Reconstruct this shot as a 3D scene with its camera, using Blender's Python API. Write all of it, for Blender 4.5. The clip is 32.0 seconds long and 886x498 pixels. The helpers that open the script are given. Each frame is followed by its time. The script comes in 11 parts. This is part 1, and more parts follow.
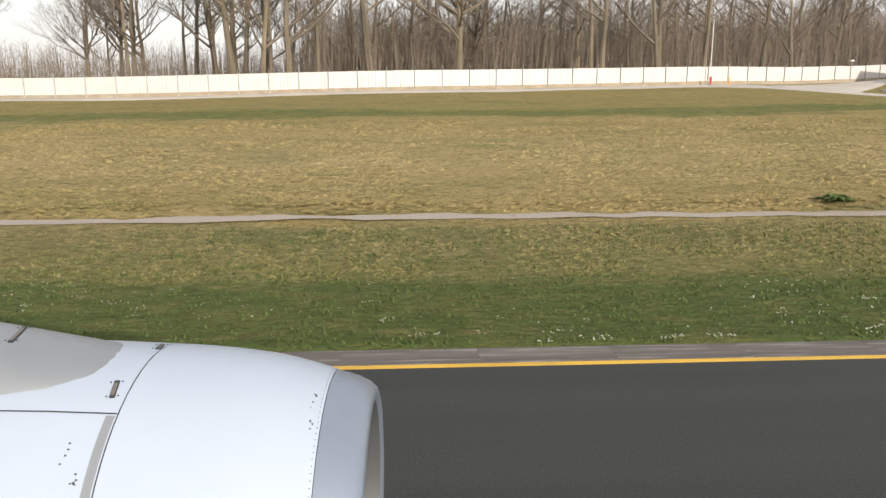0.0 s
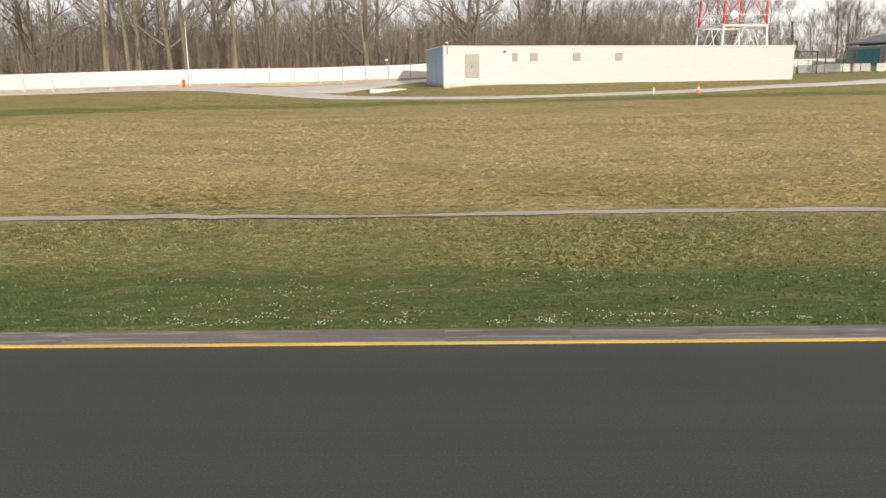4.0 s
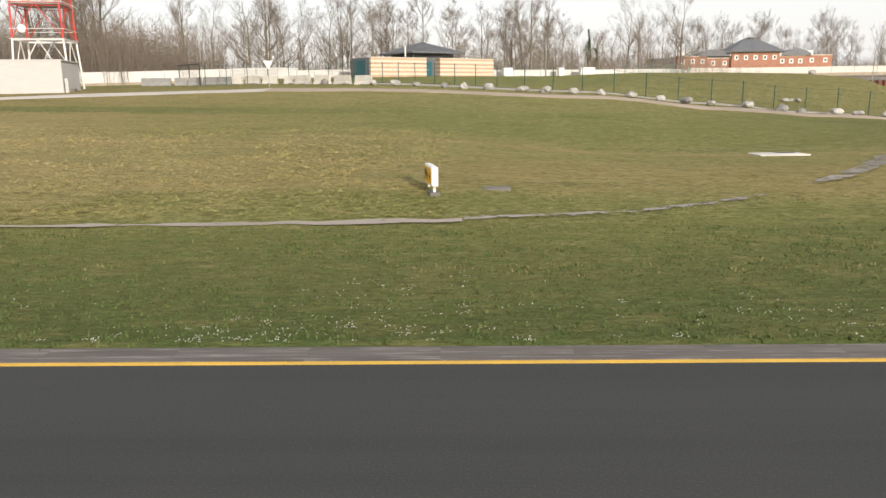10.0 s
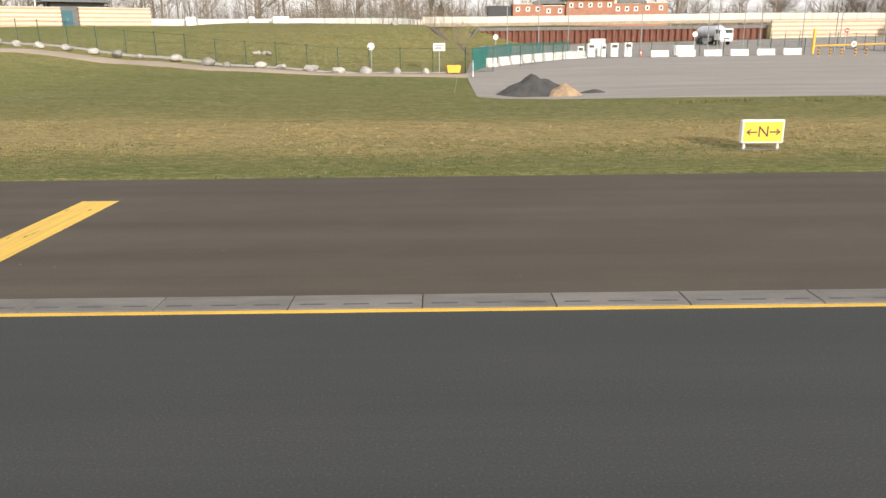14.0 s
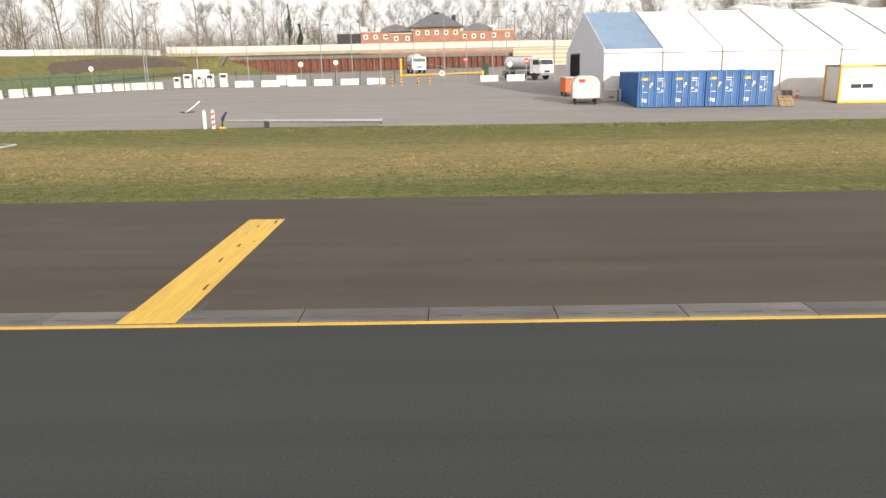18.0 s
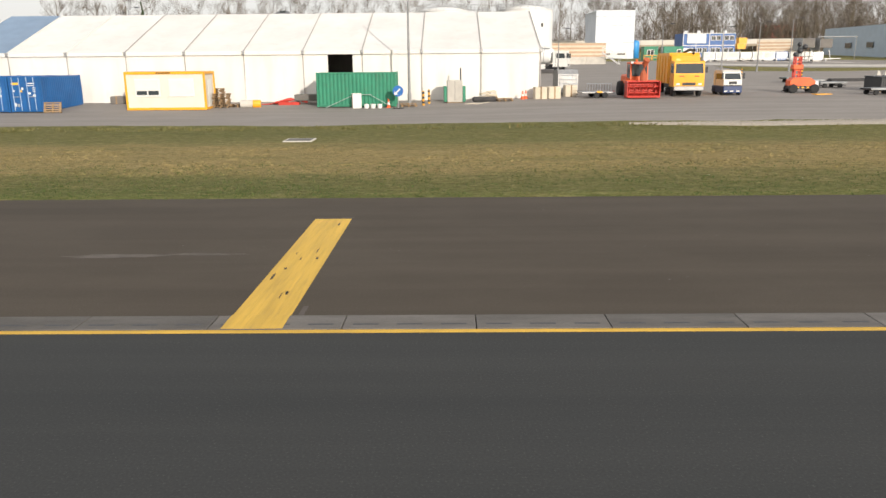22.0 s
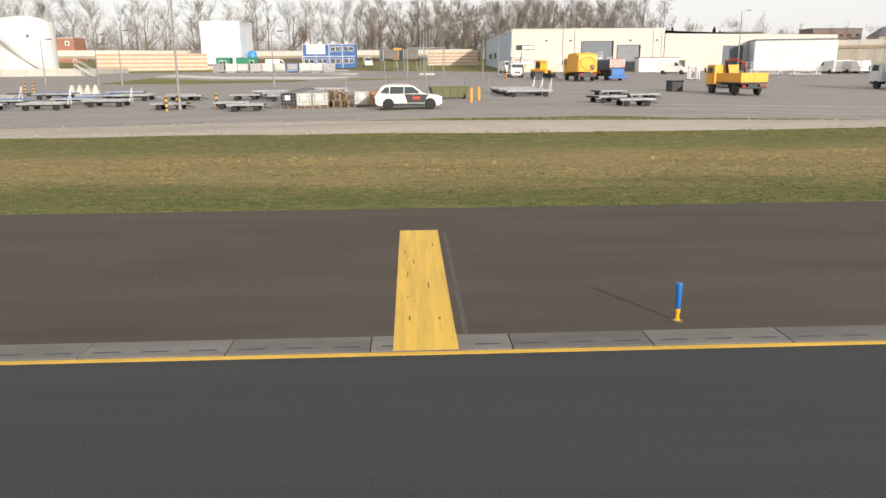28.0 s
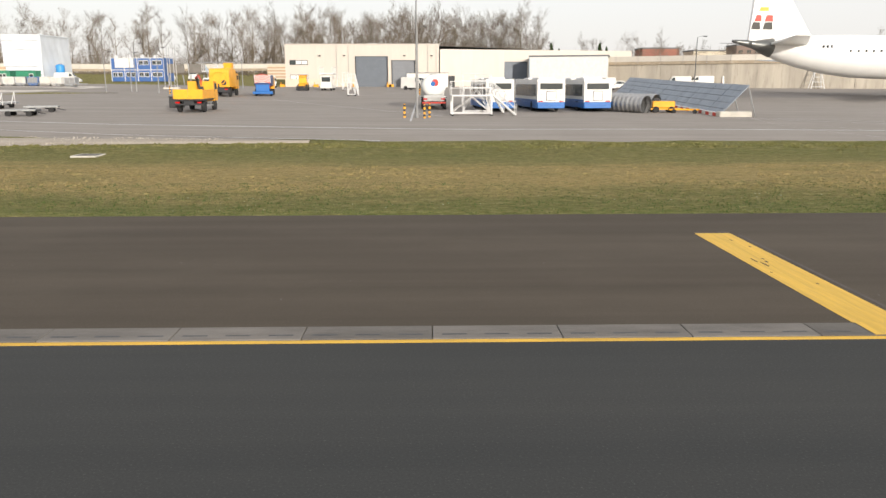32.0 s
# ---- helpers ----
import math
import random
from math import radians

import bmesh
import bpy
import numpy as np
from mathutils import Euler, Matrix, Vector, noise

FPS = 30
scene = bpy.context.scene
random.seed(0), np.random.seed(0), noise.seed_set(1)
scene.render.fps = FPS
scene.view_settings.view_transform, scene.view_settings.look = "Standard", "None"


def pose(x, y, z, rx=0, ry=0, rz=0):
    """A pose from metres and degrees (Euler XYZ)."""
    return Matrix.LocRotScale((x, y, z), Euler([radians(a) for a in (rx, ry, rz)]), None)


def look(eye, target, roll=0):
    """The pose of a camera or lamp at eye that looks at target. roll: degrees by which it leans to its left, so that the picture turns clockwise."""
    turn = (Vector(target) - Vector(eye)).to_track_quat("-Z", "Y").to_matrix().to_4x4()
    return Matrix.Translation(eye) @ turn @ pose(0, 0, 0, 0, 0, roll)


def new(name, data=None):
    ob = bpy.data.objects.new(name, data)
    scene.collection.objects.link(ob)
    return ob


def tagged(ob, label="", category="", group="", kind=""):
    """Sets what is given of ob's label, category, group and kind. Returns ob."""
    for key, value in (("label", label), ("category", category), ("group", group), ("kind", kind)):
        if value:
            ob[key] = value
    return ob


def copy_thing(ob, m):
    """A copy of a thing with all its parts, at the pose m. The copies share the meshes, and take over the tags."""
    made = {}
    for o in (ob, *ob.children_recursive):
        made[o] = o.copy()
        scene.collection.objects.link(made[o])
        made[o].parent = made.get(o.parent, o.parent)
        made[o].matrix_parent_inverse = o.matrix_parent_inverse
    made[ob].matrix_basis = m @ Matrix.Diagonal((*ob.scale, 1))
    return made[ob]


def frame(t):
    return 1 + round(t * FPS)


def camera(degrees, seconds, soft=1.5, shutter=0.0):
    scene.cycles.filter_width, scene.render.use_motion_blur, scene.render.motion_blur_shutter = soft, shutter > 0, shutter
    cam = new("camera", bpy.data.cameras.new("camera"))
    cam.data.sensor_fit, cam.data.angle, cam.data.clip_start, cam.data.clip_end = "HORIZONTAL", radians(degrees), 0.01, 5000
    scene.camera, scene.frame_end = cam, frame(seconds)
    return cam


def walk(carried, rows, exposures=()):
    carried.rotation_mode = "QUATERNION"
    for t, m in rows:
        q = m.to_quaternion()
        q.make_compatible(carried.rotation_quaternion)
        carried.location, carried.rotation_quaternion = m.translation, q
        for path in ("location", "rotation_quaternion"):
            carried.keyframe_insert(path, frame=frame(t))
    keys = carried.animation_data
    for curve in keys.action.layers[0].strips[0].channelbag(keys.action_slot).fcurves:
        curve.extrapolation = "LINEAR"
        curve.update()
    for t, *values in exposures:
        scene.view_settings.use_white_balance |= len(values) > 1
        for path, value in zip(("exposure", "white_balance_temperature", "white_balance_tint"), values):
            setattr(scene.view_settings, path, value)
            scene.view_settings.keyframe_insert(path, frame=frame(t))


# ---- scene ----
cam = camera(61.36, 32.0)
PATH = [
    (0, (-0.538, 0.400, 3.596), (0.713, 19.998, -0.652), 0.13),
    (0.5, (6.488, 0.325, 3.590), (7.411, 19.986, -0.485), -0.02),
    (1, (13.541, 0.194, 3.591), (14.385, 19.810, -0.714), -0.2),
    (1.5, (20.499, 0.040, 3.575), (21.319, 19.640, -0.803), -0.34),
    (2, (27.430, -0.102, 3.593), (28.042, 19.501, -0.807), -0.43),
    (2.5, (34.351, -0.239, 3.593), (34.818, 19.369, -0.802), -0.49),
    (3, (41.169, -0.375, 3.592), (41.381, 19.239, -0.795), -0.55),
    (3.5, (48.193, -0.499, 3.586), (48.123, 19.127, -0.753), -0.66),
    (5.5, (74.418, -0.456, 3.597), (73.871, 19.248, -0.333), -0.94),
    (6, (80.420, -0.399, 3.593), (80.010, 19.230, -0.270), -0.85),
    (6.5, (86.366, -0.348, 3.585), (86.058, 19.285, -0.218), -0.70),
    (7, (92.289, -0.280, 3.590), (92.015, 19.341, -0.278), -0.57),
    (7.5, (98.260, -0.207, 3.590), (98.011, 19.400, -0.345), -0.51),
    (8, (104.296, -0.132, 3.592), (104.063, 19.467, -0.383), -0.58),
    (8.5, (110.306, -0.071, 3.591), (110.017, 19.502, -0.512), -0.55),
    (9, (116.289, -0.021, 3.573), (115.959, 19.555, -0.509), -0.55),
    (9.5, (122.312, 0.027, 3.600), (122.005, 19.589, -0.552), -0.58),
    (10, (128.290, 0.071, 3.600), (127.967, 19.641, -0.510), -0.65),
    (10.5, (134.401, 0.105, 3.599), (134.135, 19.647, -0.649), -0.61),
    (11, (140.552, 0.114, 3.593), (140.283, 19.573, -1.019), -0.94),
    (11.5, (146.755, 0.106, 3.589), (146.580, 19.512, -1.246), -1.03),
    (12, (153.076, 0.102, 3.585), (152.985, 19.539, -1.129), -0.71),
    (12.5, (159.527, 0.103, 3.584), (159.471, 19.492, -1.322), -0.74),
    (13, (166.013, 0.084, 3.590), (166.029, 19.450, -1.403), -0.71),
    (13.5, (172.423, 0.043, 3.603), (172.461, 19.340, -1.652), -0.76),
    (14, (178.957, -0.017, 3.613), (179.039, 19.234, -1.810), -0.60),
    (14.5, (185.604, -0.079, 3.599), (185.695, 19.227, -1.623), -0.91),
    (16.5, (213.589, -0.215, 3.582), (213.689, 19.202, -1.208), -0.71),
    (17, (220.119, -0.277, 3.594), (220.113, 19.108, -1.327), -0.77),
    (17.5, (226.723, -0.359, 3.590), (226.596, 19.030, -1.315), -0.78),
    (18, (233.409, -0.430, 3.591), (233.222, 18.982, -1.218), -0.98),
    (18.5, (240.105, -0.477, 3.592), (239.908, 18.935, -1.217), -0.95),
    (19, (246.816, -0.515, 3.597), (246.551, 18.887, -1.251), -1.01),
    (19.5, (253.484, -0.550, 3.603), (253.200, 18.798, -1.453), -1.05),
    (20, (260.170, -0.561, 3.587), (259.879, 18.799, -1.424), -0.92),
    (20.5, (266.892, -0.519, 3.607), (266.589, 18.821, -1.480), -0.74),
    (21, (273.653, -0.418, 3.585), (273.351, 18.964, -1.341), -0.57),
    (21.5, (280.356, -0.237, 3.580), (280.090, 19.133, -1.397), -0.51),
    (22, (287.113, -0.004, 3.603), (286.878, 19.391, -1.274), -0.50),
    (22.5, (293.925, 0.186, 3.587), (293.703, 19.613, -1.162), -0.45),
    (23, (300.666, 0.331, 3.573), (300.457, 19.780, -1.084), -0.43),
    (23.5, (307.453, 0.493, 3.571), (307.273, 19.920, -1.177), -0.34),
    (24, (314.418, 0.659, 3.611), (314.425, 20.086, -1.145), -0.19),
    (24.5, (321.216, 0.775, 3.596), (321.336, 20.220, -1.083), -0.23),
    (25, (327.967, 0.849, 3.588), (328.254, 20.285, -1.119), -0.15),
    (25.5, (334.712, 0.899, 3.597), (335.136, 20.343, -1.067), -0.06),
    (27.5, (360.551, 0.711, 3.610), (361.345, 20.131, -1.104), -0.29),
    (28, (366.775, 0.596, 3.585), (367.597, 20.021, -1.103), -0.46),
    (28.5, (373.047, 0.471, 3.609), (373.908, 19.882, -1.155), -0.30),
    (29, (379.246, 0.347, 3.594), (380.127, 19.756, -1.195), -0.20),
    (29.5, (385.391, 0.221, 3.578), (386.288, 19.641, -1.125), -0.22),
    (30, (391.558, 0.104, 3.576), (392.393, 19.534, -1.092), -0.39),
    (30.5, (397.766, -0.005, 3.584), (398.513, 19.436, -1.050), -0.25),
    (31, (404.104, -0.119, 3.594), (404.715, 19.309, -1.114), -0.03),
    (31.5, (410.453, -0.245, 3.602), (410.952, 19.234, -0.903), 0.10),
    (32, (416.779, -0.381, 3.585), (417.160, 19.137, -0.761), -0.09),
]
walk(cam, [(t, look(eye, target, roll)) for t, eye, target, roll in PATH], exposures=[(0.0, 0.62), (6.0, 0.6), (10.3, 0.6), (11.0, 0.76), (12.0, 0.82), (17.0, 0.78), (19.0, 0.66), (21.5, 0.42), (24.0, 0.40), (25.0, 0.48), (28.0, 0.54), (30.0, 0.62), (32.0, 0.52)])

# ---- light ----
SUN_EL, SUN_AZ = 16.0, 155.0
world = bpy.data.worlds.new("sky")
scene.world = world
world.use_nodes = True
_n = world.node_tree.nodes
_sky = _n.new("ShaderNodeTexSky")
_sky.sky_type = "NISHITA"
_sky.sun_disc = False
_sky.sun_elevation, _sky.sun_rotation = radians(SUN_EL), radians(SUN_AZ)
_sky.dust_density, _sky.air_density, _sky.ozone_density = 3.0, 1.0, 1.0
# thin haze whitens the sky
_haze = _n.new("ShaderNodeMix")
_haze.data_type = "RGBA"
_haze.inputs[0].default_value = 0.8
_haze.inputs[7].default_value = (4.75, 4.6, 4.55, 1)
world.node_tree.links.new(_sky.outputs[0], _haze.inputs[6])
world.node_tree.links.new(_haze.outputs[2], _n["Background"].inputs[0])
_n["Background"].inputs[1].default_value = 0.15
_sun = bpy.data.lights.new("sun", "SUN")
_sun.energy, _sun.angle, _sun.color = 2.9, radians(0.6), (1.0, 0.93, 0.83)
sun = new("sun", _sun)
_e, _a = radians(SUN_EL), radians(SUN_AZ)
sun.matrix_world = look((0, -200, 300), Vector((0, -200, 300)) - Vector((math.sin(_a) * math.cos(_e), math.cos(_a) * math.cos(_e), math.sin(_e))))


# ---- materials ----
class Nodes:
    """Shorthand for building one node material."""

    def __init__(self, name):
        self.mat = bpy.data.materials.new(name)
        self.mat.use_nodes = True
        self.t = self.mat.node_tree
        self.bsdf = self.t.nodes["Principled BSDF"]

    def add(self, kind, **props):
        node = self.t.nodes.new("ShaderNode" + kind)
        for k, v in props.items():
            setattr(node, k, v)
        return node

    def link(self, a, b):
        self.t.links.new(a, b)

    def noise(self, vec, scale, detail=4.0, rough=0.55):
        n = self.add("TexNoise")
        n.inputs["Scale"].default_value, n.inputs["Detail"].default_value, n.inputs["Roughness"].default_value = scale, detail, rough
        if vec:
            self.link(vec, n.inputs["Vector"])
        return n.outputs["Fac"]

    def ramp(self, fac, stops):
        r = self.add("ValToRGB")
        els = r.color_ramp.elements
        while len(els) < len(stops):
            els.new(0.5)
        for el, (p, c) in zip(els, stops):
            el.position, el.color = p, (*c, 1) if len(c) == 3 else c
        self.link(fac, r.inputs[0])
        return r.outputs[0]

    def mix(self, fac, a, b, blend="MIX"):
        m = self.add("Mix", data_type="RGBA", blend_type=blend)
        for sock, v in ((m.inputs[0], fac), (m.inputs[6], a), (m.inputs[7], b)):
            if isinstance(v, (int, float)):
                sock.default_value = v
            elif isinstance(v, tuple):
                sock.default_value = (*v, 1)
            else:
                self.link(v, sock)
        return m.outputs[2]

    def math(self, op, a, b=0.0, clamp=False):
        m = self.add("Math", operation=op, use_clamp=clamp)
        for sock, v in zip(m.inputs, (a, b)):
            if isinstance(v, (int, float)):
                sock.default_value = v
            else:
                self.link(v, sock)
        return m.outputs[0]

    def bump(self, height, strength, distance=0.02):
        b = self.add("Bump")
        b.inputs["Strength"].default_value, b.inputs["Distance"].default_value = strength, distance
        self.link(height, b.inputs["Height"])
        self.link(b.outputs[0], self.bsdf.inputs["Normal"])

    def pos(self, scale=(1, 1, 1)):
        g = self.add("NewGeometry")
        m = self.add("Mapping")
        m.inputs["Scale"].default_value = scale
        self.link(g.outputs["Position"], m.inputs[0])
        return m.outputs[0]


def grey(c, k):
    return tuple(min(1.0, max(0.0, v * k)) for v in c)


def paint(name, col, rough=0.5, metal=0.0, scale=1.2, var=0.12, fine=25.0, bump=0.08, dirt=0.0, dirtcol=(0.12, 0.10, 0.08), rand=0.0, stretch=(1, 1, 1)):
    """A painted, coated or raw surface with two scales of variation, and grime in patches."""
    n = Nodes(name)
    tc = n.add("TexCoord")
    mp = n.add("Mapping")
    mp.inputs["Scale"].default_value = stretch
    n.link(tc.outputs["Object"], mp.inputs[0])
    info = n.add("ObjectInfo")
    shift = n.add("VectorMath", operation="ADD")
    n.link(mp.outputs[0], shift.inputs[0])
    sc = n.math("MULTIPLY", info.outputs["Random"], 37.0)
    n.link(sc, shift.inputs[1])
    v = shift.outputs[0]
    big, small = n.noise(v, scale), n.noise(v, fine, 3.0)
    c = n.ramp(big, [(0.3, grey(col, 1 - var)), (0.7, grey(col, 1 + var))])
    c = n.mix(n.math("MULTIPLY", small, var * 1.4), c, grey(col, 0.6))
    if dirt:
        d = n.ramp(n.noise(v, scale * 2.3, 6.0, 0.65), [(0.52, (0, 0, 0)), (0.72, (1, 1, 1))])
        c = n.mix(n.math("MULTIPLY", d, dirt), c, dirtcol)
    if rand:
        hs = n.add("HueSaturation")
        n.link(n.math("ADD", n.math("MULTIPLY", info.outputs["Random"], 2 * rand), 1 - rand), hs.inputs["Value"])
        n.link(c, hs.inputs["Color"])
        c = hs.outputs[0]
    n.link(c, n.bsdf.inputs["Base Color"])
    n.bsdf.inputs["Metallic"].default_value = metal
    n.link(n.math("ADD", n.math("MULTIPLY", small, 0.25), rough - 0.12, True), n.bsdf.inputs["Roughness"])
    if bump:
        n.bump(small, bump)
    return n.mat


def ground_material():
    n = Nodes("grassland")
    p = n.pos()
    sep = n.add("SeparateXYZ")
    n.link(p, sep.inputs[0])
    x, y = sep.outputs[0], sep.outputs[1]
    wob = n.math("MULTIPLY", n.math("SUBTRACT", n.noise(n.pos((0.05, 0.16, 0.1)), 1.0, 5.0, 0.6), 0.5), 8.0)
    wob2 = n.math("MULTIPLY", n.math("SUBTRACT", n.noise(n.pos((0.35, 0.9, 0.3)), 1.0, 5.0, 0.7), 0.5), 6.0)
    # the verge's edges bend little, the far bands more
    amount = n.math("MINIMUM", n.math("MAXIMUM", n.math("MULTIPLY", n.math("SUBTRACT", y, 9.0), 0.07), 0.15), 1.0)
    yy = n.math("ADD", y, n.math("MULTIPLY", n.math("ADD", wob, wob2), amount))
    # the far green band swings outwards east of the wall's bend
    out = n.math("MULTIPLY", n.math("MULTIPLY", n.math("SUBTRACT", x, 30.0), 0.05, True), -9.0)
    far = n.math("MULTIPLY", n.math("SUBTRACT", y, 34.0), 0.1, True)
    k = n.math("MULTIPLY", yy, 0.01, True)
    kw = n.math("MULTIPLY", n.math("ADD", yy, n.math("MULTIPLY", out, far)), 0.01, True)
    GR, GR2, OL, TAN, DRY, YEL = (0.105, 0.15, 0.045), (0.165, 0.19, 0.06), (0.25, 0.235, 0.09), (0.43, 0.33, 0.145), (0.51, 0.40, 0.20), (0.29, 0.25, 0.08)
    west = n.ramp(kw, [(0.10, GR), (0.136, GR), (0.148, OL), (0.20, (0.31, 0.26, 0.12)), (0.212, TAN), (0.30, DRY), (0.45, TAN), (0.463, GR2), (0.494, GR2), (0.51, (0.34, 0.28, 0.115)), (0.62, (0.38, 0.30, 0.125)), (0.80, OL)])
    GM, OM = (0.225, 0.24, 0.075), (0.315, 0.29, 0.11)
    mid = n.ramp(k, [(0.10, GR), (0.15, GR2), (0.19, GM), (0.225, GM), (0.246, (0.36, 0.30, 0.12)), (0.31, (0.36, 0.30, 0.12)), (0.328, OM), (0.365, OM), (0.38, TAN), (0.393, OM), (0.43, GM), (0.55, GM), (0.70, OM), (0.90, GM)])
    GE = (0.195, 0.195, 0.068)
    east = n.ramp(k, [(0.20, GR2), (0.228, GE), (0.258, TAN), (0.32, TAN), (0.345, OL), (0.38, GE), (0.60, GR2), (0.70, OL)])
    wx = n.math("ADD", x, n.math("MULTIPLY", wob, 3.0))
    # the tan field runs on further east beyond the path than the olive verge before it
    a = n.math("MULTIPLY", n.math("SUBTRACT", n.math("SUBTRACT", wx, 74.0), n.math("MULTIPLY", n.math("MULTIPLY", n.math("SUBTRACT", y, 20.6), 2.0, True), 20.0)), 0.03, True)
    b = n.math("MULTIPLY", n.math("SUBTRACT", wx, 146.0), 0.08, True)
    c = n.mix(b, n.mix(a, west, mid), east)
    mott = n.noise(n.pos((0.6, 1.4, 1)), 1.0, 7.0, 0.7)
    c = n.mix(n.ramp(mott, [(0.5, (0, 0, 0)), (0.66, (0.7, 0.7, 0.7))]), c, n.mix(0.5, c, TAN))
    c = n.mix(n.ramp(n.noise(n.pos((0.25, 0.5, 1)), 1.0, 6.0, 0.7), [(0.5, (0, 0, 0)), (0.72, (0.6, 0.6, 0.6))]), c, n.mix(0.5, c, GR))
    big = n.noise(n.pos((0.09, 0.3, 1)), 1.0, 6.0, 0.68)
    c = n.mix(n.ramp(big, [(0.5, (0, 0, 0)), (0.64, (0.8, 0.8, 0.8))]), c, n.mix(0.55, c, (0.22, 0.21, 0.075)))
    c = n.mix(n.ramp(big, [(0.34, (0.7, 0.7, 0.7)), (0.47, (0, 0, 0))]), c, n.mix(0.5, c, GR))
    tuss = n.noise(n.pos((1.1, 2.6, 1)), 1.0, 7.0, 0.72)
    c = n.mix(n.ramp(tuss, [(0.33, (0.85, 0.85, 0.85)), (0.48, (0, 0, 0))]), c, n.mix(0.45, c, (0.07, 0.085, 0.025)))
    c = n.mix(n.math("MULTIPLY", n.ramp(tuss, [(0.54, (0, 0, 0)), (0.68, (0.8, 0.8, 0.8))]), n.math("ADD", 0.25, n.math("MULTIPLY", n.math("SUBTRACT", y, 13.5), 0.4, True))), c, n.mix(0.45, c, (0.50, 0.41, 0.20)))
    rows = n.noise(n.pos((0.06, 3.2, 0.5)), 1.0, 4.0, 0.7)
    c = n.mix(n.ramp(rows, [(0.45, (0, 0, 0)), (0.7, (0.45, 0.45, 0.45))]), c, n.mix(0.3, c, (0.2, 0.16, 0.06)))
    clump = n.noise(n.pos((3.4, 6.5, 3)), 1.0, 5.0, 0.62)
    rough_g = n.math("MULTIPLY", n.math("SUBTRACT", yy, n.math("ADD", 13.2, n.math("MULTIPLY", a, 6.0))), 0.8, True)
    rough_g = n.math("ADD", n.math("MULTIPLY", rough_g, 0.8), 0.2)
    c = n.mix(n.ramp(clump, [(0.36, (0.9, 0.9, 0.9)), (0.5, (0, 0, 0))]), c, n.mix(0.62, c, (0.12, 0.10, 0.036)))
    c = n.mix(n.math("MULTIPLY", n.ramp(clump, [(0.52, (0, 0, 0)), (0.68, (0.75, 0.75, 0.75))]), rough_g), c, n.mix(0.4, c, (0.56, 0.46, 0.25)))
    blades = n.noise(n.pos((9, 14, 9)), 1.0, 5.0, 0.75)
    c = n.mix(n.ramp(blades, [(0.36, (0.65, 0.65, 0.65)), (0.56, (0, 0, 0))]), c, n.mix(0.5, c, (0.03, 0.035, 0.012)))
    c = n.mix(n.math("MULTIPLY", n.ramp(blades, [(0.55, (0, 0, 0)), (0.75, (0.5, 0.5, 0.5))]), rough_g), c, n.mix(0.5, c, (0.55, 0.47, 0.28)))
    n.link(c, n.bsdf.inputs["Base Color"])
    n.bsdf.inputs["Roughness"].default_value = 0.95
    n.bsdf.inputs["Specular IOR Level"].default_value = 0.1
    n.bump(n.math("ADD", n.math("ADD", blades, n.math("MULTIPLY", clump, 2.6)), n.math("MULTIPLY", n.math("ADD", mott, n.noise(n.pos((2.2, 3.5, 2)), 1.0, 5.0, 0.65)), 1.6)), 0.85, 0.16)
    return n.mat


def asphalt(name, dark, light, streak=0.35, patch=(0.1, 0.09, 0.08), grain=140.0, rough=0.85, gaps=None):
    n = Nodes(name)
    long = n.noise(n.pos((0.03, 0.9, 1)), 1.0, 5.0, 0.6)
    blot = n.noise(n.pos((0.22, 0.35, 1)), 1.0, 6.0, 0.65)
    gr = n.noise(n.pos((grain / 4, grain / 4, 1)), 1.0, 2.0, 0.6)
    c = n.ramp(long, [(0.3, dark), (0.72, light)])
    c = n.mix(n.math("MULTIPLY", n.ramp(blot, [(0.45, (0, 0, 0)), (0.75, (1, 1, 1))]), streak), c, patch)
    c = n.mix(n.ramp(gr, [(0.3, (0.28, 0.28, 0.28)), (0.6, (0, 0, 0))]), c, grey(dark, 0.5))
    c = n.mix(n.ramp(gr, [(0.62, (0, 0, 0)), (0.8, (0.16, 0.16, 0.16))]), c, (0.3, 0.28, 0.26))
    n.link(c, n.bsdf.inputs["Base Color"])
    n.bsdf.inputs["Roughness"].default_value = rough
    n.bsdf.inputs["Specular IOR Level"].default_value = 0.15
    if gaps:
        # worn through to the grass in places
        n.link(n.ramp(n.noise(n.pos((1.5, 3.2, 1)), 1.0, 6.0, 0.7), [(gaps, (0, 0, 0)), (gaps + 0.06, (1, 1, 1))]), n.bsdf.inputs["Alpha"])
    n.bump(gr, 0.25, 0.006)
    return n.mat


GRASS = ground_material()
# taxiway tone is darkened to stand for the passing aircraft's shadow
TAXI = asphalt("shaded_taxiway_asphalt", (0.043, 0.0455, 0.0455), (0.056, 0.0575, 0.056), 0.3, (0.062, 0.060, 0.056))
SHOULDER = asphalt("shoulder_asphalt", (0.066, 0.0545, 0.0420), (0.092, 0.0768, 0.0595), 0.5, (0.112, 0.0945, 0.074))
APRON = asphalt("apron_asphalt", (0.235, 0.214, 0.193), (0.305, 0.28, 0.255), 0.45, (0.35, 0.322, 0.295))
TRACK = asphalt("dirt_track", (0.31, 0.25, 0.195), (0.41, 0.335, 0.265), 0.5, (0.22, 0.19, 0.15), 60.0)
ROAD_PALE = asphalt("pale_gravel_road", (0.42, 0.385, 0.345), (0.53, 0.49, 0.445), 0.4, (0.30, 0.27, 0.235), 60.0)
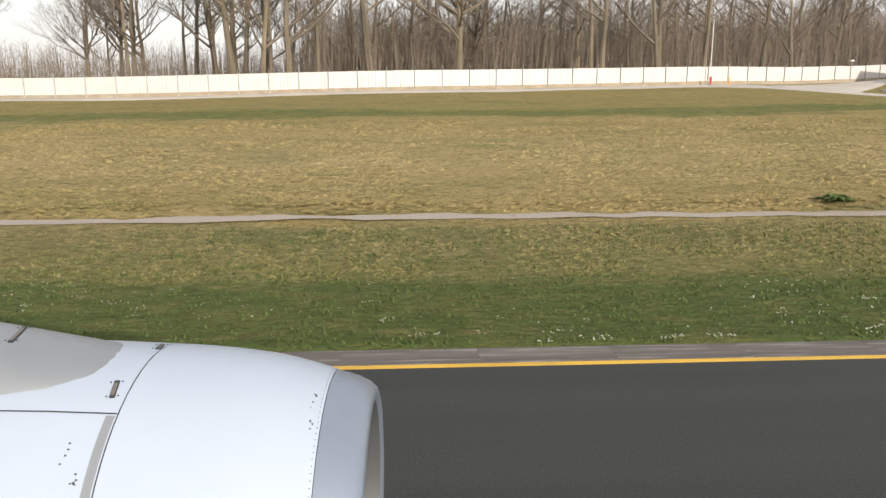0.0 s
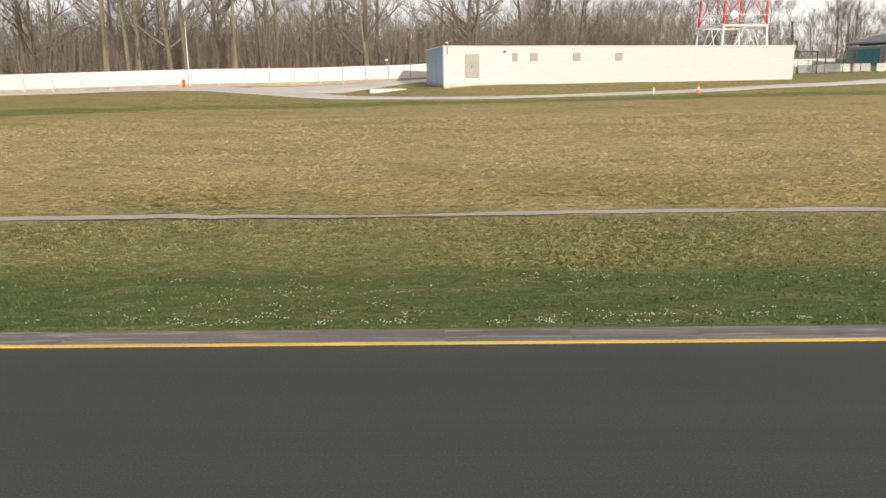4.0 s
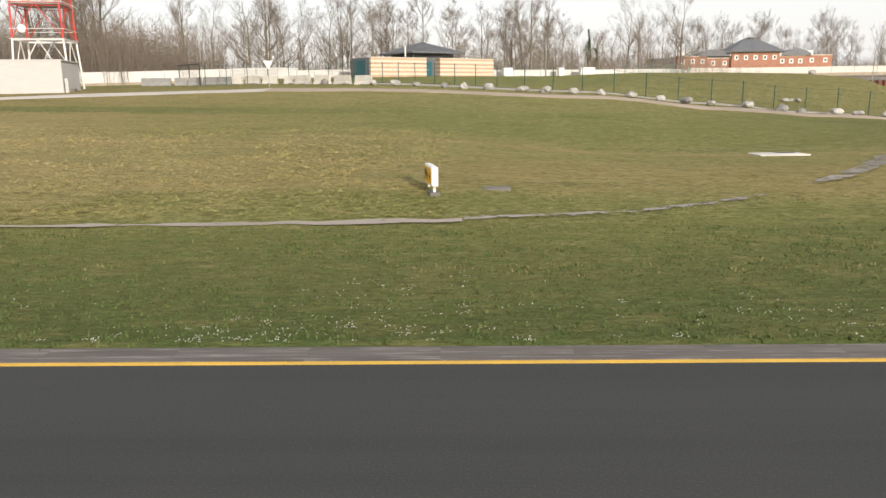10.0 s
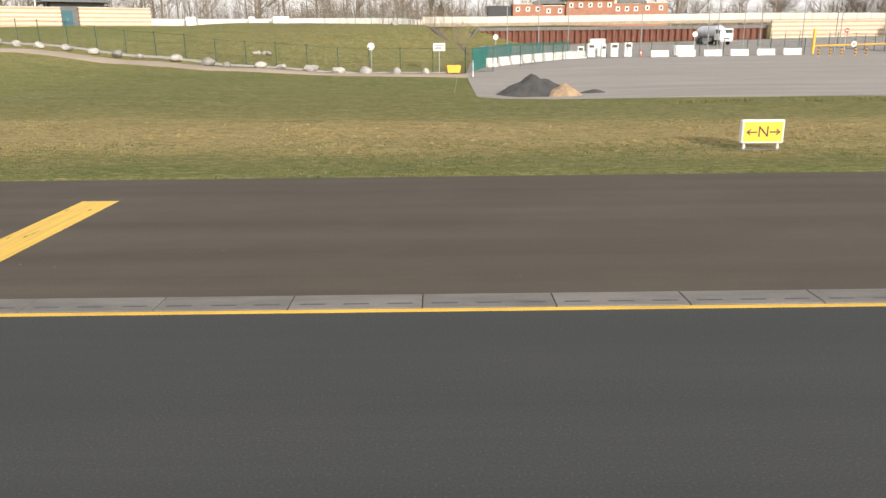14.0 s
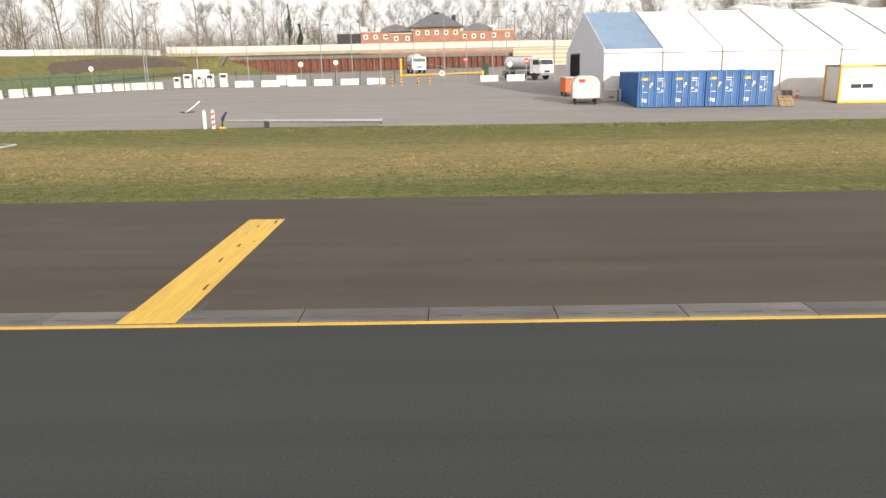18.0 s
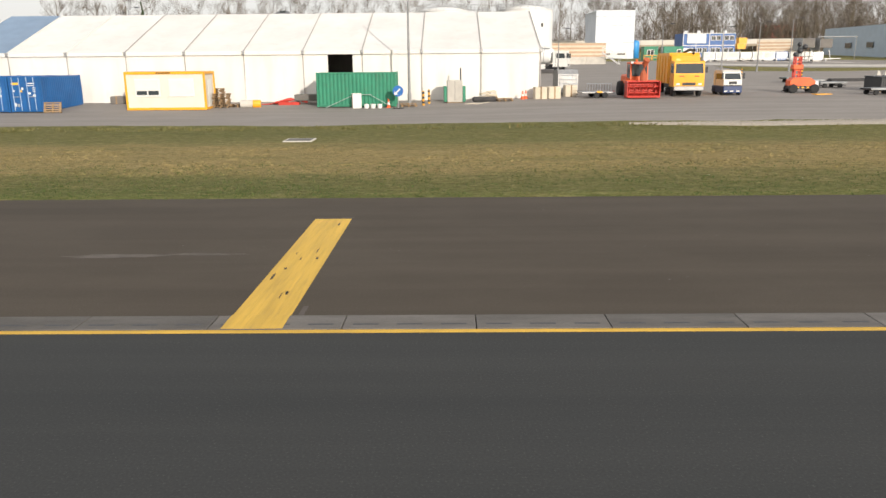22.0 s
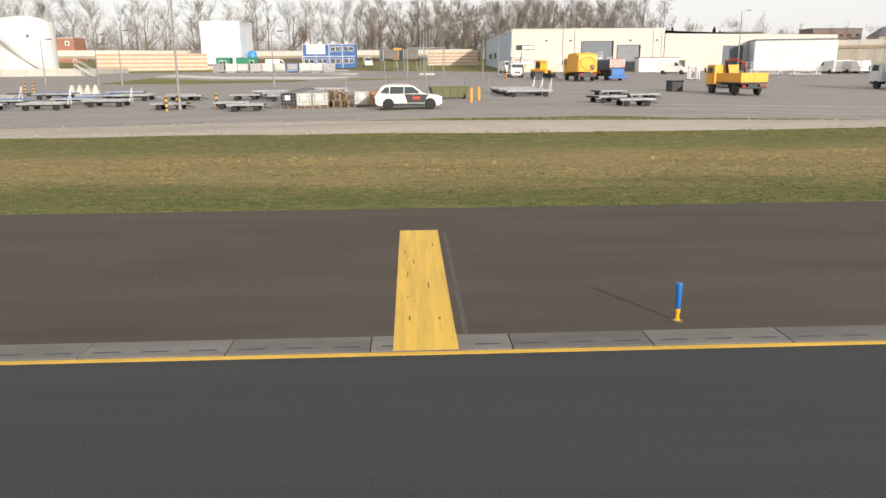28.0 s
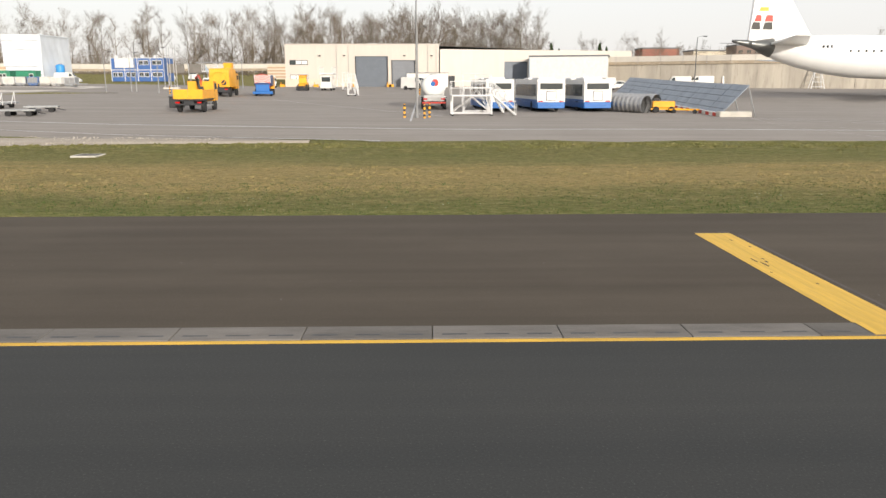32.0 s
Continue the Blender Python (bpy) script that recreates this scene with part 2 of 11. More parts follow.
PATH_WORN = asphalt("worn_path", (0.27, 0.235, 0.20), (0.36, 0.32, 0.28), 0.5, (0.22, 0.19, 0.15), 60.0, gaps=0.30)
PATH_THIN = asphalt("thin_path", (0.24, 0.22, 0.195), (0.34, 0.31, 0.28), 0.5, (0.2, 0.18, 0.15), 34.0, gaps=0.46)
GRAVEL = asphalt("gravel_strip", (0.31, 0.275, 0.23), (0.47, 0.42, 0.355), 0.4, (0.24, 0.21, 0.17), 34.0)
CONC = paint("concrete", (0.15, 0.138, 0.125), 0.85, 0, 0.8, 0.2, 18, 0.3, 0.35, (0.12, 0.11, 0.10), 0.12)
CONC_L = paint("pale_concrete", (0.52, 0.49, 0.44), 0.85, 0, 0.8, 0.15, 18, 0.25, 0.3, (0.25, 0.22, 0.18), 0.1)
BAR_PAINT = paint("bar_paint", (0.66, 0.41, 0.05), 0.65, 0, 1.0, 0.16, 12, 0.2, 0.45, (0.34, 0.22, 0.05), stretch=(7, 0.35, 1))
YELLOW_LINE = paint("road_paint_yellow", (0.66, 0.40, 0.045), 0.65, 0, 0.7, 0.16, 22, 0.25, 0.3, (0.30, 0.20, 0.05))
WHITE_LINE = paint("road_paint_white", (0.5, 0.5, 0.5), 0.7, 0, 0.7, 0.16, 22, 0.2, 0.45, (0.2, 0.2, 0.2))
WHITE = paint("white_paint", (0.70, 0.69, 0.66), 0.45, 0, 0.9, 0.05, 20, 0.03, 0.12, (0.5, 0.46, 0.4))
CABIN_WALL = paint("cabin_cladding", (0.47, 0.452, 0.438), 0.5, 0, 0.6, 0.05, 20, 0.03, 0.1, (0.34, 0.31, 0.28), stretch=(1, 1, 0.3))
WALL_WHITE = paint("wall_white", (0.57, 0.55, 0.525), 0.5, 0, 0.9, 0.06, 20, 0.03, 0.2, (0.45, 0.41, 0.36))
CREAM = paint("cream_cladding", (0.54, 0.505, 0.45), 0.5, 0, 0.6, 0.05, 20, 0.03, 0.15, (0.5, 0.45, 0.38), stretch=(1, 1, 0.3))
GALV = paint("galvanised_steel", (0.42, 0.42, 0.42), 0.45, 0.7, 2.0, 0.15, 30, 0.03, 0.2, (0.2, 0.19, 0.18))
DARK = paint("dark_steel", (0.035, 0.036, 0.04), 0.5, 0.2, 2.0, 0.2, 30, 0.05)
RUBBER = paint("black_rubber", (0.022, 0.022, 0.023), 0.8, 0, 4.0, 0.2, 40, 0.1)
BARK = paint("bark", (0.17, 0.14, 0.10), 0.95, 0, 1.4, 0.35, 12, 0.6, 0.4, (0.12, 0.11, 0.06), 0.35, (1, 1, 0.25))
TWIG = paint("twigs", (0.17, 0.138, 0.108), 0.95, 0, 2.0, 0.3, 9, 0.0, 0, rand=0.25)


# ---- geometry ----
class Geo:
    """A mesh in the making."""

    def __init__(self):
        self.v, self.f = [], []

    def add(self, verts, faces, m=None):
        k = len(self.v)
        self.v += [tuple(m @ Vector(p)) for p in verts] if m else [tuple(p) for p in verts]
        self.f += [tuple(i + k for i in f) for f in faces]
        return self

    def box(self, x0, x1, y0, y1, z0, z1, b=0.0, m=None):
        c, h = ((x0 + x1) / 2, (y0 + y1) / 2, (z0 + z1) / 2), (abs(x1 - x0) / 2, abs(y1 - y0) / 2, abs(z1 - z0) / 2)
        if b <= 0:
            vs = [(c[0] + sx * h[0], c[1] + sy * h[1], c[2] + sz * h[2]) for sz in (-1, 1) for sy in (-1, 1) for sx in (-1, 1)]
            return self.add(vs, [(0, 2, 3, 1), (4, 5, 7, 6), (0, 1, 5, 4), (2, 6, 7, 3), (0, 4, 6, 2), (1, 3, 7, 5)], m)
        b = min(b, *(0.49 * 2 * q for q in h))
        idx, vs = {}, []
        for sx in (-1, 1):
            for sy in (-1, 1):
                for sz in (-1, 1):
                    for a in range(3):
                        s = (sx, sy, sz)
                        vs.append(tuple(c[i] + s[i] * (h[i] - (0 if i == a else b)) for i in range(3)))
                        idx[(sx, sy, sz, a)] = len(vs) - 1
        fs = []
        for a in range(3):
            o = [i for i in range(3) if i != a]
            for s in (-1, 1):
                loop = []
                for p, q in ((-1, -1), (1, -1), (1, 1), (-1, 1)):
                    k = [0, 0, 0]
                    k[a], k[o[0]], k[o[1]] = s, p, q
                    loop.append(idx[(*k, a)])
                fs.append(loop)
            for p in (-1, 1):
                for q in (-1, 1):
                    k0, k1 = [0, 0, 0], [0, 0, 0]
                    k0[a], k0[o[0]], k0[o[1]] = -1, p, q
                    k1[a], k1[o[0]], k1[o[1]] = 1, p, q
                    fs.append([idx[(*k0, o[0])], idx[(*k1, o[0])], idx[(*k1, o[1])], idx[(*k0, o[1])]])
        for sx in (-1, 1):
            for sy in (-1, 1):
                for sz in (-1, 1):
                    fs.append([idx[(sx, sy, sz, a)] for a in range(3)])
        cv = Vector(c)
        out = []
        for f in fs:
            p = [Vector(vs[i]) for i in f]
            nrm = (p[1] - p[0]).cross(p[2] - p[0])
            out.append(tuple(f) if nrm.dot(sum(p, Vector()) / len(p) - cv) > 0 else tuple(reversed(f)))
        return self.add(vs, out, m)

    def tube(self, pts, rad, n=8, cap=True):
        """A tapered tube along points; rad: one radius or one a point."""
        pts = [Vector(p) for p in pts]
        rad = rad if isinstance(rad, (list, tuple)) else [rad] * len(pts)
        k = len(self.v)
        for i, p in enumerate(pts):
            d = (pts[min(i + 1, len(pts) - 1)] - pts[max(i - 1, 0)]).normalized()
            u = d.cross(Vector((0, 0, 1)) if abs(d.z) < 0.95 else Vector((1, 0, 0))).normalized()
            w = d.cross(u)
            for j in range(n):
                a = 2 * math.pi * j / n
                self.v.append(tuple(p + (u * math.cos(a) + w * math.sin(a)) * rad[i]))
        for i in range(len(pts) - 1):
            for j in range(n):
                q = (j + 1) % n
                self.f.append((k + i * n + j, k + i * n + q, k + (i + 1) * n + q, k + (i + 1) * n + j))
        if cap:
            self.f.append(tuple(k + j for j in reversed(range(n))))
            e = k + (len(pts) - 1) * n
            self.f.append(tuple(e + j for j in range(n)))
        return self

    def lathe(self, prof, n=24, m=None, cap=True):
        """Turns (radius, height) points round z."""
        vs, fs = [], []
        for r, z in prof:
            vs += [(r * math.cos(2 * math.pi * j / n), r * math.sin(2 * math.pi * j / n), z) for j in range(n)]
        for i in range(len(prof) - 1):
            for j in range(n):
                q = (j + 1) % n
                fs.append((i * n + j, i * n + q, (i + 1) * n + q, (i + 1) * n + j))
        if cap:
            fs.append(tuple(reversed(range(n))))
            fs.append(tuple((len(prof) - 1) * n + j for j in range(n)))
        return self.add(vs, fs, m)

    def prism(self, prof, y0, y1, m=None):
        """Extrudes a polygon of (x, z) points along y."""
        n = len(prof)
        vs = [(x, y0, z) for x, z in prof] + [(x, y1, z) for x, z in prof]
        fs = [(i, (i + 1) % n, n + (i + 1) % n, n + i) for i in range(n)]
        area = sum(prof[i][0] * prof[(i + 1) % n][1] - prof[(i + 1) % n][0] * prof[i][1] for i in range(n))
        fs += [tuple(range(n)) if area > 0 else tuple(reversed(range(n))), tuple(reversed(range(n, 2 * n))) if area > 0 else tuple(range(n, 2 * n))]
        if area > 0:
            fs = [tuple(reversed(f)) for f in fs[:n]] + fs[n:]
        return self.add(vs, fs, m)

    def mesh(self, name, mat, smooth=False):
        me = bpy.data.meshes.new(name)
        me.from_pydata(self.v, [], self.f)
        if mat:
            me.materials.append(mat)
        if smooth:
            me.polygons.foreach_set("use_smooth", [True] * len(me.polygons))
        me.update()
        return me


def part(name, geo, mat, parent, label="", smooth=False):
    ob = new(name, geo.mesh(name, mat, smooth) if isinstance(geo, Geo) else geo)
    ob.parent = parent
    return tagged(ob, label)


def thing(name, label, category, m=None, group="", kind=""):
    ob = new(name)
    ob.empty_display_size = 0.3
    if m is not None:
        ob.matrix_basis = m
    return tagged(ob, label, category, group, kind)


def solid(name, geo, mat, label="", category="", kind="", group="", m=None, smooth=False):
    ob = new(name, geo.mesh(name, mat, smooth))
    if m is not None:
        ob.matrix_basis = m
    return tagged(ob, label, category, group, kind)


# ---- lie of the land ----
SECTIONS = (
    (-36.0, ((10.4, 0), (20.4, -0.2), (22.1, 0.12), (34.4, 0.85), (57.0, 2.1), (68.5, 2.75), (74.9, 3.2), (110.8, 4.3), (400.0, 8.5))),
    (5.0, ((10.4, 0), (20.4, -0.05), (22.1, 0.3), (34.4, 1.15), (57.0, 2.66), (68.5, 3.5), (74.9, 3.85), (110.8, 4.8), (400.0, 9.0))),
    (31.3, ((20.4, 0), (22.1, 0.39), (34.4, 1.33), (57.0, 2.92), (68.5, 3.66), (74.9, 4.02), (110.8, 5.03), (400.0, 9.0))),
    (46.5, ((20.4, 0), (22.5, 0.42), (34.4, 1.33), (54.0, 2.36), (62.0, 2.72), (66.0, 2.86), (69.0, 3.0), (72.0, 3.2), (75.5, 3.85), (79.0, 4.2), (110.8, 5.1), (400.0, 9.0))),
    (56.0, ((20.4, 0), (22.6, 0.44), (34.2, 1.35), (54.0, 2.38), (62.0, 2.66), (64.8, 2.8), (67.9, 3.75), (74.9, 4.0), (82.0, 4.5), (110.8, 5.2), (400.0, 9.0))),
    (84.2, ((20.4, 0), (23.2, 0.51), (33.4, 1.43), (59.4, 2.9), (70.4, 3.79), (75.9, 3.93), (101.4, 5.06), (114.9, 5.73), (400.0, 9.0))),
    (122.2, ((20.4, 0), (23.9, 0.56), (55.5, 2.22), (74.2, 3.86), (83.5, 4.54), (108.6, 5.8), (120.4, 6.11), (400.0, 9.0))),
    (141.2, ((20.4, 0), (27.7, 0.46), (38.8, 0.36), (55.5, 1.55), (71.3, 3.19), (78.7, 3.86), (108.7, 5.7), (130.3, 6.02), (400.0, 9.0))),
    (152.6, ((20.4, 0), (41.5, 0.52), (66.6, 1.66), (70.3, 2.14), (74.0, 2.33), (83.4, 4.62), (102.2, 5.88), (130.5, 6.03), (400.0, 9.0))),
    (161.2, ((20.4, 0), (41.4, 0.6), (64.6, 1.0), (69.3, 1.29), (73.0, 1.39), (81.6, 3.95), (97.7, 5.69), (130.8, 6.04), (400.0, 9.0))),
    (171.6, ((20.4, 0), (41.3, 0.33), (68.6, 0.61), (74.3, 0.66), (80.5, 2.3), (86.0, 4.3), (92.0, 5.2), (100.0, 5.55), (131.0, 6.04), (400.0, 9.0))),
    (176.5, ((20.4, 0), (40.2, 0.24), (60.0, 0.45), (74.3, 0.64), (80.0, 1.6), (86.0, 3.5), (92.0, 4.7), (100.0, 5.2), (131.0, 5.9), (158.0, 6.0), (161.7, 6.15), (400.0, 9.0))),
    (184.1, ((20.4, 0), (38.5, 0.09), (50.1, -0.08), (64.4, 0.4), (78.6, 0.6), (103.0, 1.2), (128.5, 1.9), (157.9, 2.39), (161.7, 6.15), (400.0, 9.0))),
    (198.6, ((20.4, 0), (40.5, 0.15), (53.6, 0.26), (59.3, 0.5), (79.1, 0.85), (103.6, 1.1), (132.0, 1.6), (162.3, 2.37), (166.1, 6.14), (400.0, 9.0))),
    (277.8, ((20.4, 0), (42.2, 0.04), (55.9, 0.07), (61.8, 0.42), (82.3, 0.97), (107.4, 1.73), (135.9, 2.82), (165.9, 3.39), (183.2, 4.95), (400.0, 9.0))),
    (305.1, ((20.4, 0), (36.8, 0.0), (44.7, 0.2), (51.5, 0.42), (64.3, 0.70), (82.8, 1.25), (107.8, 2.13), (136.7, 3.12), (161.0, 3.38), (189.5, 4.15), (400.0, 9.0))),
    (345.0, ((20.4, 0), (36.8, 0.03), (44.7, 0.28), (51.0, 0.55), (64.3, 0.82), (82.8, 1.35), (107.8, 2.1), (136.7, 3.1), (161.0, 3.4), (189.5, 4.1), (400.0, 9.0))),
    (370.0, ((20.4, 0), (36.8, 0.03), (45.0, 0.6), (51.0, 0.98), (64.3, 1.2), (82.8, 1.55), (107.8, 2.1), (130.0, 2.3), (157.0, 2.8), (189.5, 4.0), (400.0, 9.0))),
    (425.0, ((20.4, 0), (37.2, 0.0), (45.2, 0.34), (51.8, 0.63), (65.0, 0.87), (83.7, 1.2), (109.3, 1.76), (130.0, 2.1), (157.3, 2.75), (193.5, 3.85), (400.0, 8.5))),
    (475.5, ((20.4, 0), (37.4, -0.12), (45.4, 0.03), (52.3, 0.2), (65.3, 0.5), (84.2, 0.8), (110.1, 1.4), (130.1, 1.95), (157.5, 2.7), (196.1, 3.72), (400.0, 8.0))),
)


def lie(x, y):
    """Height of the land."""
    def one(prof):
        return float(np.interp(y, [p[0] for p in prof], [p[1] for p in prof]))
    if x <= SECTIONS[0][0]:
        return one(SECTIONS[0][1])
    for (xa, a), (xb, b) in zip(SECTIONS, SECTIONS[1:]):
        if x <= xb:
            k = (x - xa) / (xb - xa)
            return one(a) + (one(b) - one(a)) * k * k * (3 - 2 * k)
    return one(SECTIONS[-1][1])


def steps(*runs):
    out = []
    for a, b, s in runs:
        out += list(np.arange(a, b, s))
    return out + [runs[-1][1]]


SHOULDER_X = 143.4
VERGE_END = ((10.34, 144.1), (11.6, 143.58), (12.3, 143.44), (13.9, 143.38), (15.75, 143.42), (15.9, 144.15), (17.1, 144.42), (18.5, 144.36), (19.5, 144.5), (20.1, 145.0))


def verge_end(y):
    """Where the verge stops and the shoulder begins, with a ragged line."""
    return float(np.interp(y, [p[0] for p in VERGE_END], [p[1] for p in VERGE_END])) + 0.16 * noise.noise(Vector((y * 2.3, 1.7, 0)))



def land():
    xs = steps((-1500, -60, 120), (-60, 141, 3), (141, 147, 0.2), (147, 480, 3), (480, 2000, 152))
    ys = [-600, -60, -10, 9.0, 10.30, 10.36] + steps((10.7, 19.9, 0.4)) + [20.05, 20.15] + steps((21, 60, 1.5), (60, 180, 3), (180, 400, 20), (400, 3000, 260))
    g = Geo()
    for y in ys:
        for x in xs:
            paved = y < 10.33 or (y < 20.1 and x > verge_end(y))
            rim = 142 < x < 147 and y < 20.1
            z = -0.12 if paved else 0.012 + 0.012 * noise.noise(Vector((x * 3, y * 3, 1))) if rim else lie(x, y) + (0.05 * noise.noise(Vector((x * 0.16, y * 0.3, 3))) if 11 < y < 400 else 0)
            g.v.append((x, y, z))
    w = len(xs)
    for j in range(len(ys) - 1):
        for i in range(w - 1):
            g.f.append((j * w + i, j * w + i + 1, (j + 1) * w + i + 1, (j + 1) * w + i))
    return solid("ground", g, GRASS, "rough airfield grass, green verge and dry tan sward", "ground", "structure", smooth=True)


land()


def drape(name, mat, left, right, lift, label, category, step=3.0, kind="structure", across=6):
    """A sheet laid on the land between two lines, each a list of (x, y)."""
    def resample(line, count):
        pts = [Vector((*p, 0)) for p in line]
        acc = [0.0]
        for a, b in zip(pts, pts[1:]):
            acc.append(acc[-1] + (b - a).length)
        res = []
        for k in range(count):
            s = acc[-1] * k / (count - 1)
            i = max(j for j in range(len(acc) - 1) if acc[j] <= s + 1e-9)
            res.append(pts[i].lerp(pts[i + 1], (s - acc[i]) / max(1e-9, acc[i + 1] - acc[i])))
        return res
    length = sum((Vector(b) - Vector(a)).length for a, b in zip(left, left[1:]))
    n = max(2, int(length / step) + 1)
    L, R = resample(left, n), resample(right, n)
    if across == 2:
        for k, (a, b) in enumerate(zip(L, R)):
            a.y += 0.16 * noise.noise(Vector((a.x * 0.8, 0.3, 1))) + 0.1 * noise.noise(Vector((a.x * 2.1, 4.3, 1)))
            b.y += 0.16 * noise.noise(Vector((b.x * 0.8, 7.3, 1))) + 0.1 * noise.noise(Vector((b.x * 2.3, 2.3, 5)))
    g = Geo()
    for a, b in zip(L, R):
        for j in range(across + 1):
            p = a.lerp(b, j / across)
            edge = across >= 6 and j in (0, across)
            g.v.append((p.x, p.y, lie(p.x, p.y) + (-0.08 if edge else lift)))
    c = across + 1
    for i in range(n - 1):
        for j in range(across):
            f = (i * c + j, (i + 1) * c + j, (i + 1) * c + j + 1, i * c + j + 1)
            g.f.append(f)
    ob = solid(name, g, mat, label, category, kind, smooth=True)
    me = ob.data
    if sum(p.normal.z for p in me.polygons) < 0:
        me.flip_normals()
    return ob


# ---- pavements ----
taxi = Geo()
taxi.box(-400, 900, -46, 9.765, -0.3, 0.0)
solid("taxiway", taxi, TAXI, "smooth taxiway asphalt, darkened for the aircraft's shade", "taxiway", "structure")
sh = Geo()
sh.add([(142.9, 10.34, 0), (142.9, 11.6, 0), (142.9, 13.9, 0), (142.9, 15.7, 0), (142.9, 18.9, 0), (142.9, 20.1, 0)] + [(900, 20.1, 0), (900, 10.34, 0)], [(0, 7, 6, 5, 4, 3, 2, 1)])
solid("shoulder", sh, SHOULDER, "worn brown-grey asphalt shoulder beside the taxiway", "shoulder", "structure")
line = Geo()
line.box(-400, 900, 9.64, 9.755, 0.0, 0.004)
solid("edge_line", line, YELLOW_LINE, "yellow painted edge line on the taxiway", "road marking", "structure")
# ---- trees ----
def tree_meshes(seed, height, spread, limbs, tall=False):
    """A bare winter tree: trunk and crown."""
    r = random.Random(seed)
    trunk, crown = Geo(), Geo()
    pts, rad = [], []
    lean = (r.uniform(-0.14, 0.14), r.uniform(-0.08, 0.08))
    top = height * (0.9 if tall else 0.8)
    base = height * r.uniform(0.0075, 0.0135)
    for i in range(8):
        k = i / 7
        z = top * k
        pts.append(Vector((lean[0] * z + r.uniform(-0.3, 0.3) * k * 2, lean[1] * z + r.uniform(-0.12, 0.12) * k * 2, z - 0.3 * (i == 0))))
        rad.append(base * ((1.35 if i == 0 else 1.0) * (1 - 0.88 * k)) + 0.012)
    trunk.tube(pts, rad, 7)

    def at(k):
        i = min(6, int(k * 7))
        return pts[i].lerp(pts[i + 1], k * 7 - i), rad[i] + (rad[i + 1] - rad[i]) * (k * 7 - i)

    def grow(p, d, length, r0, level):
        q, line, rr, n = p, [p], [r0], 4 if level < 2 else 2
        for i in range(n):
            d = (d + Vector((r.uniform(-1, 1), r.uniform(-1, 1), r.uniform(-0.5, 1.0))) * 0.22).normalized()
            q = q + d * (length / n)
            line.append(q)
            rr.append(r0 * (1 - 0.8 * (i + 1) / n))
        crown.tube(line, rr, 5 if level == 0 else 3, cap=False)
        if level >= 3:
            return
        for j in range((7, 6, 5)[level]):
            k = r.uniform(0.25, 1.0) if j else 1.0
            i = min(n - 1, int(k * n))
            o = line[i].lerp(line[i + 1], k * n - i)
            side = Vector((r.uniform(-1, 1), r.uniform(-1, 1), r.uniform(-0.25, 0.9)))
            grow(o, (d * 0.9 + side * 0.8).normalized(), length * r.uniform(0.35, 0.6), max(0.011, rr[i] * 0.55), level + 1)
    for j in range(limbs):
        k = r.uniform(0.18 if not tall else 0.25, 0.98) if j else 1.0
        p, rr = at(min(k, 0.999))
        a = r.uniform(0, 2 * math.pi)
        up = 0.35 + 0.85 * k
        d = Vector((math.cos(a), math.sin(a), up)).normalized()
        grow(p, d, height * spread * r.uniform(0.7, 1.15) * (1.15 - 0.55 * k), max(0.03, rr * 0.6), 0)
    return trunk.mesh("trunk", BARK), crown.mesh("crown", TWIG)


TREES = [tree_meshes(11 + i, h, sp, lb, tall) for i, (h, sp, lb, tall) in enumerate((
    (20, 0.36, 13, False), (22, 0.24, 15, True), (18, 0.40, 12, False), (24, 0.22, 16, True), (18, 0.36, 13, False), (21, 0.20, 14, True), (19, 0.42, 11, False)))]


def plant(x, y, kind, scale, turn, label, group, z=None):
    t = thing("tree", label, "tree", pose(x, y, (lie(x, y) if z is None else z) - 0.1, 0, 0, turn) @ Matrix.Scale(scale, 4), group)
    part("trunk", TREES[kind][0], None, t)
    part("crown", TREES[kind][1], None, t)
    return t


def fence_y(x):
    """The perimeter wall's line in the west."""
    return 70.0 + 0.245 * (x - 18) + 0.0028 * (x - 18) ** 2


_r = random.Random(5)
for i in range(84):
    x = _r.uniform(-75, 78)
    y = fence_y(min(x, 60)) + 5 + 55 * _r.random() ** 1.3
    plant(x, y, _r.choice((3, 1, 5, 3, 1, 0, 2, 5, 3, 6)), _r.uniform(0.85, 1.35), _r.uniform(0, 360), "tall bare woodland tree behind the perimeter wall", "woodland behind the wall")
for i in range(46):
    x = _r.uniform(70, 175)
    plant(x, _r.uniform(150, 215), _r.randrange(7), _r.uniform(0.7, 1.0), _r.uniform(0, 360), "bare winter tree standing apart behind the white wall", "trees behind the white wall")
for i in range(98):
    x = 130 + 330 * (i + _r.random()) / 98
    plant(x, _r.uniform(288, 335), _r.choice((0, 2, 4, 6, 0, 2, 1)), _r.uniform(0.85, 1.25), _r.uniform(0, 360), "bare winter tree in a far row", "far row of trees")
for i in range(56):
    x = 345 + 110 * (i + _r.random()) / 56
    plant(x, _r.uniform(260, 330), _r.randrange(7), _r.uniform(0.75, 1.15), _r.uniform(0, 360), "bare tree of a dense far copse", "far copse")


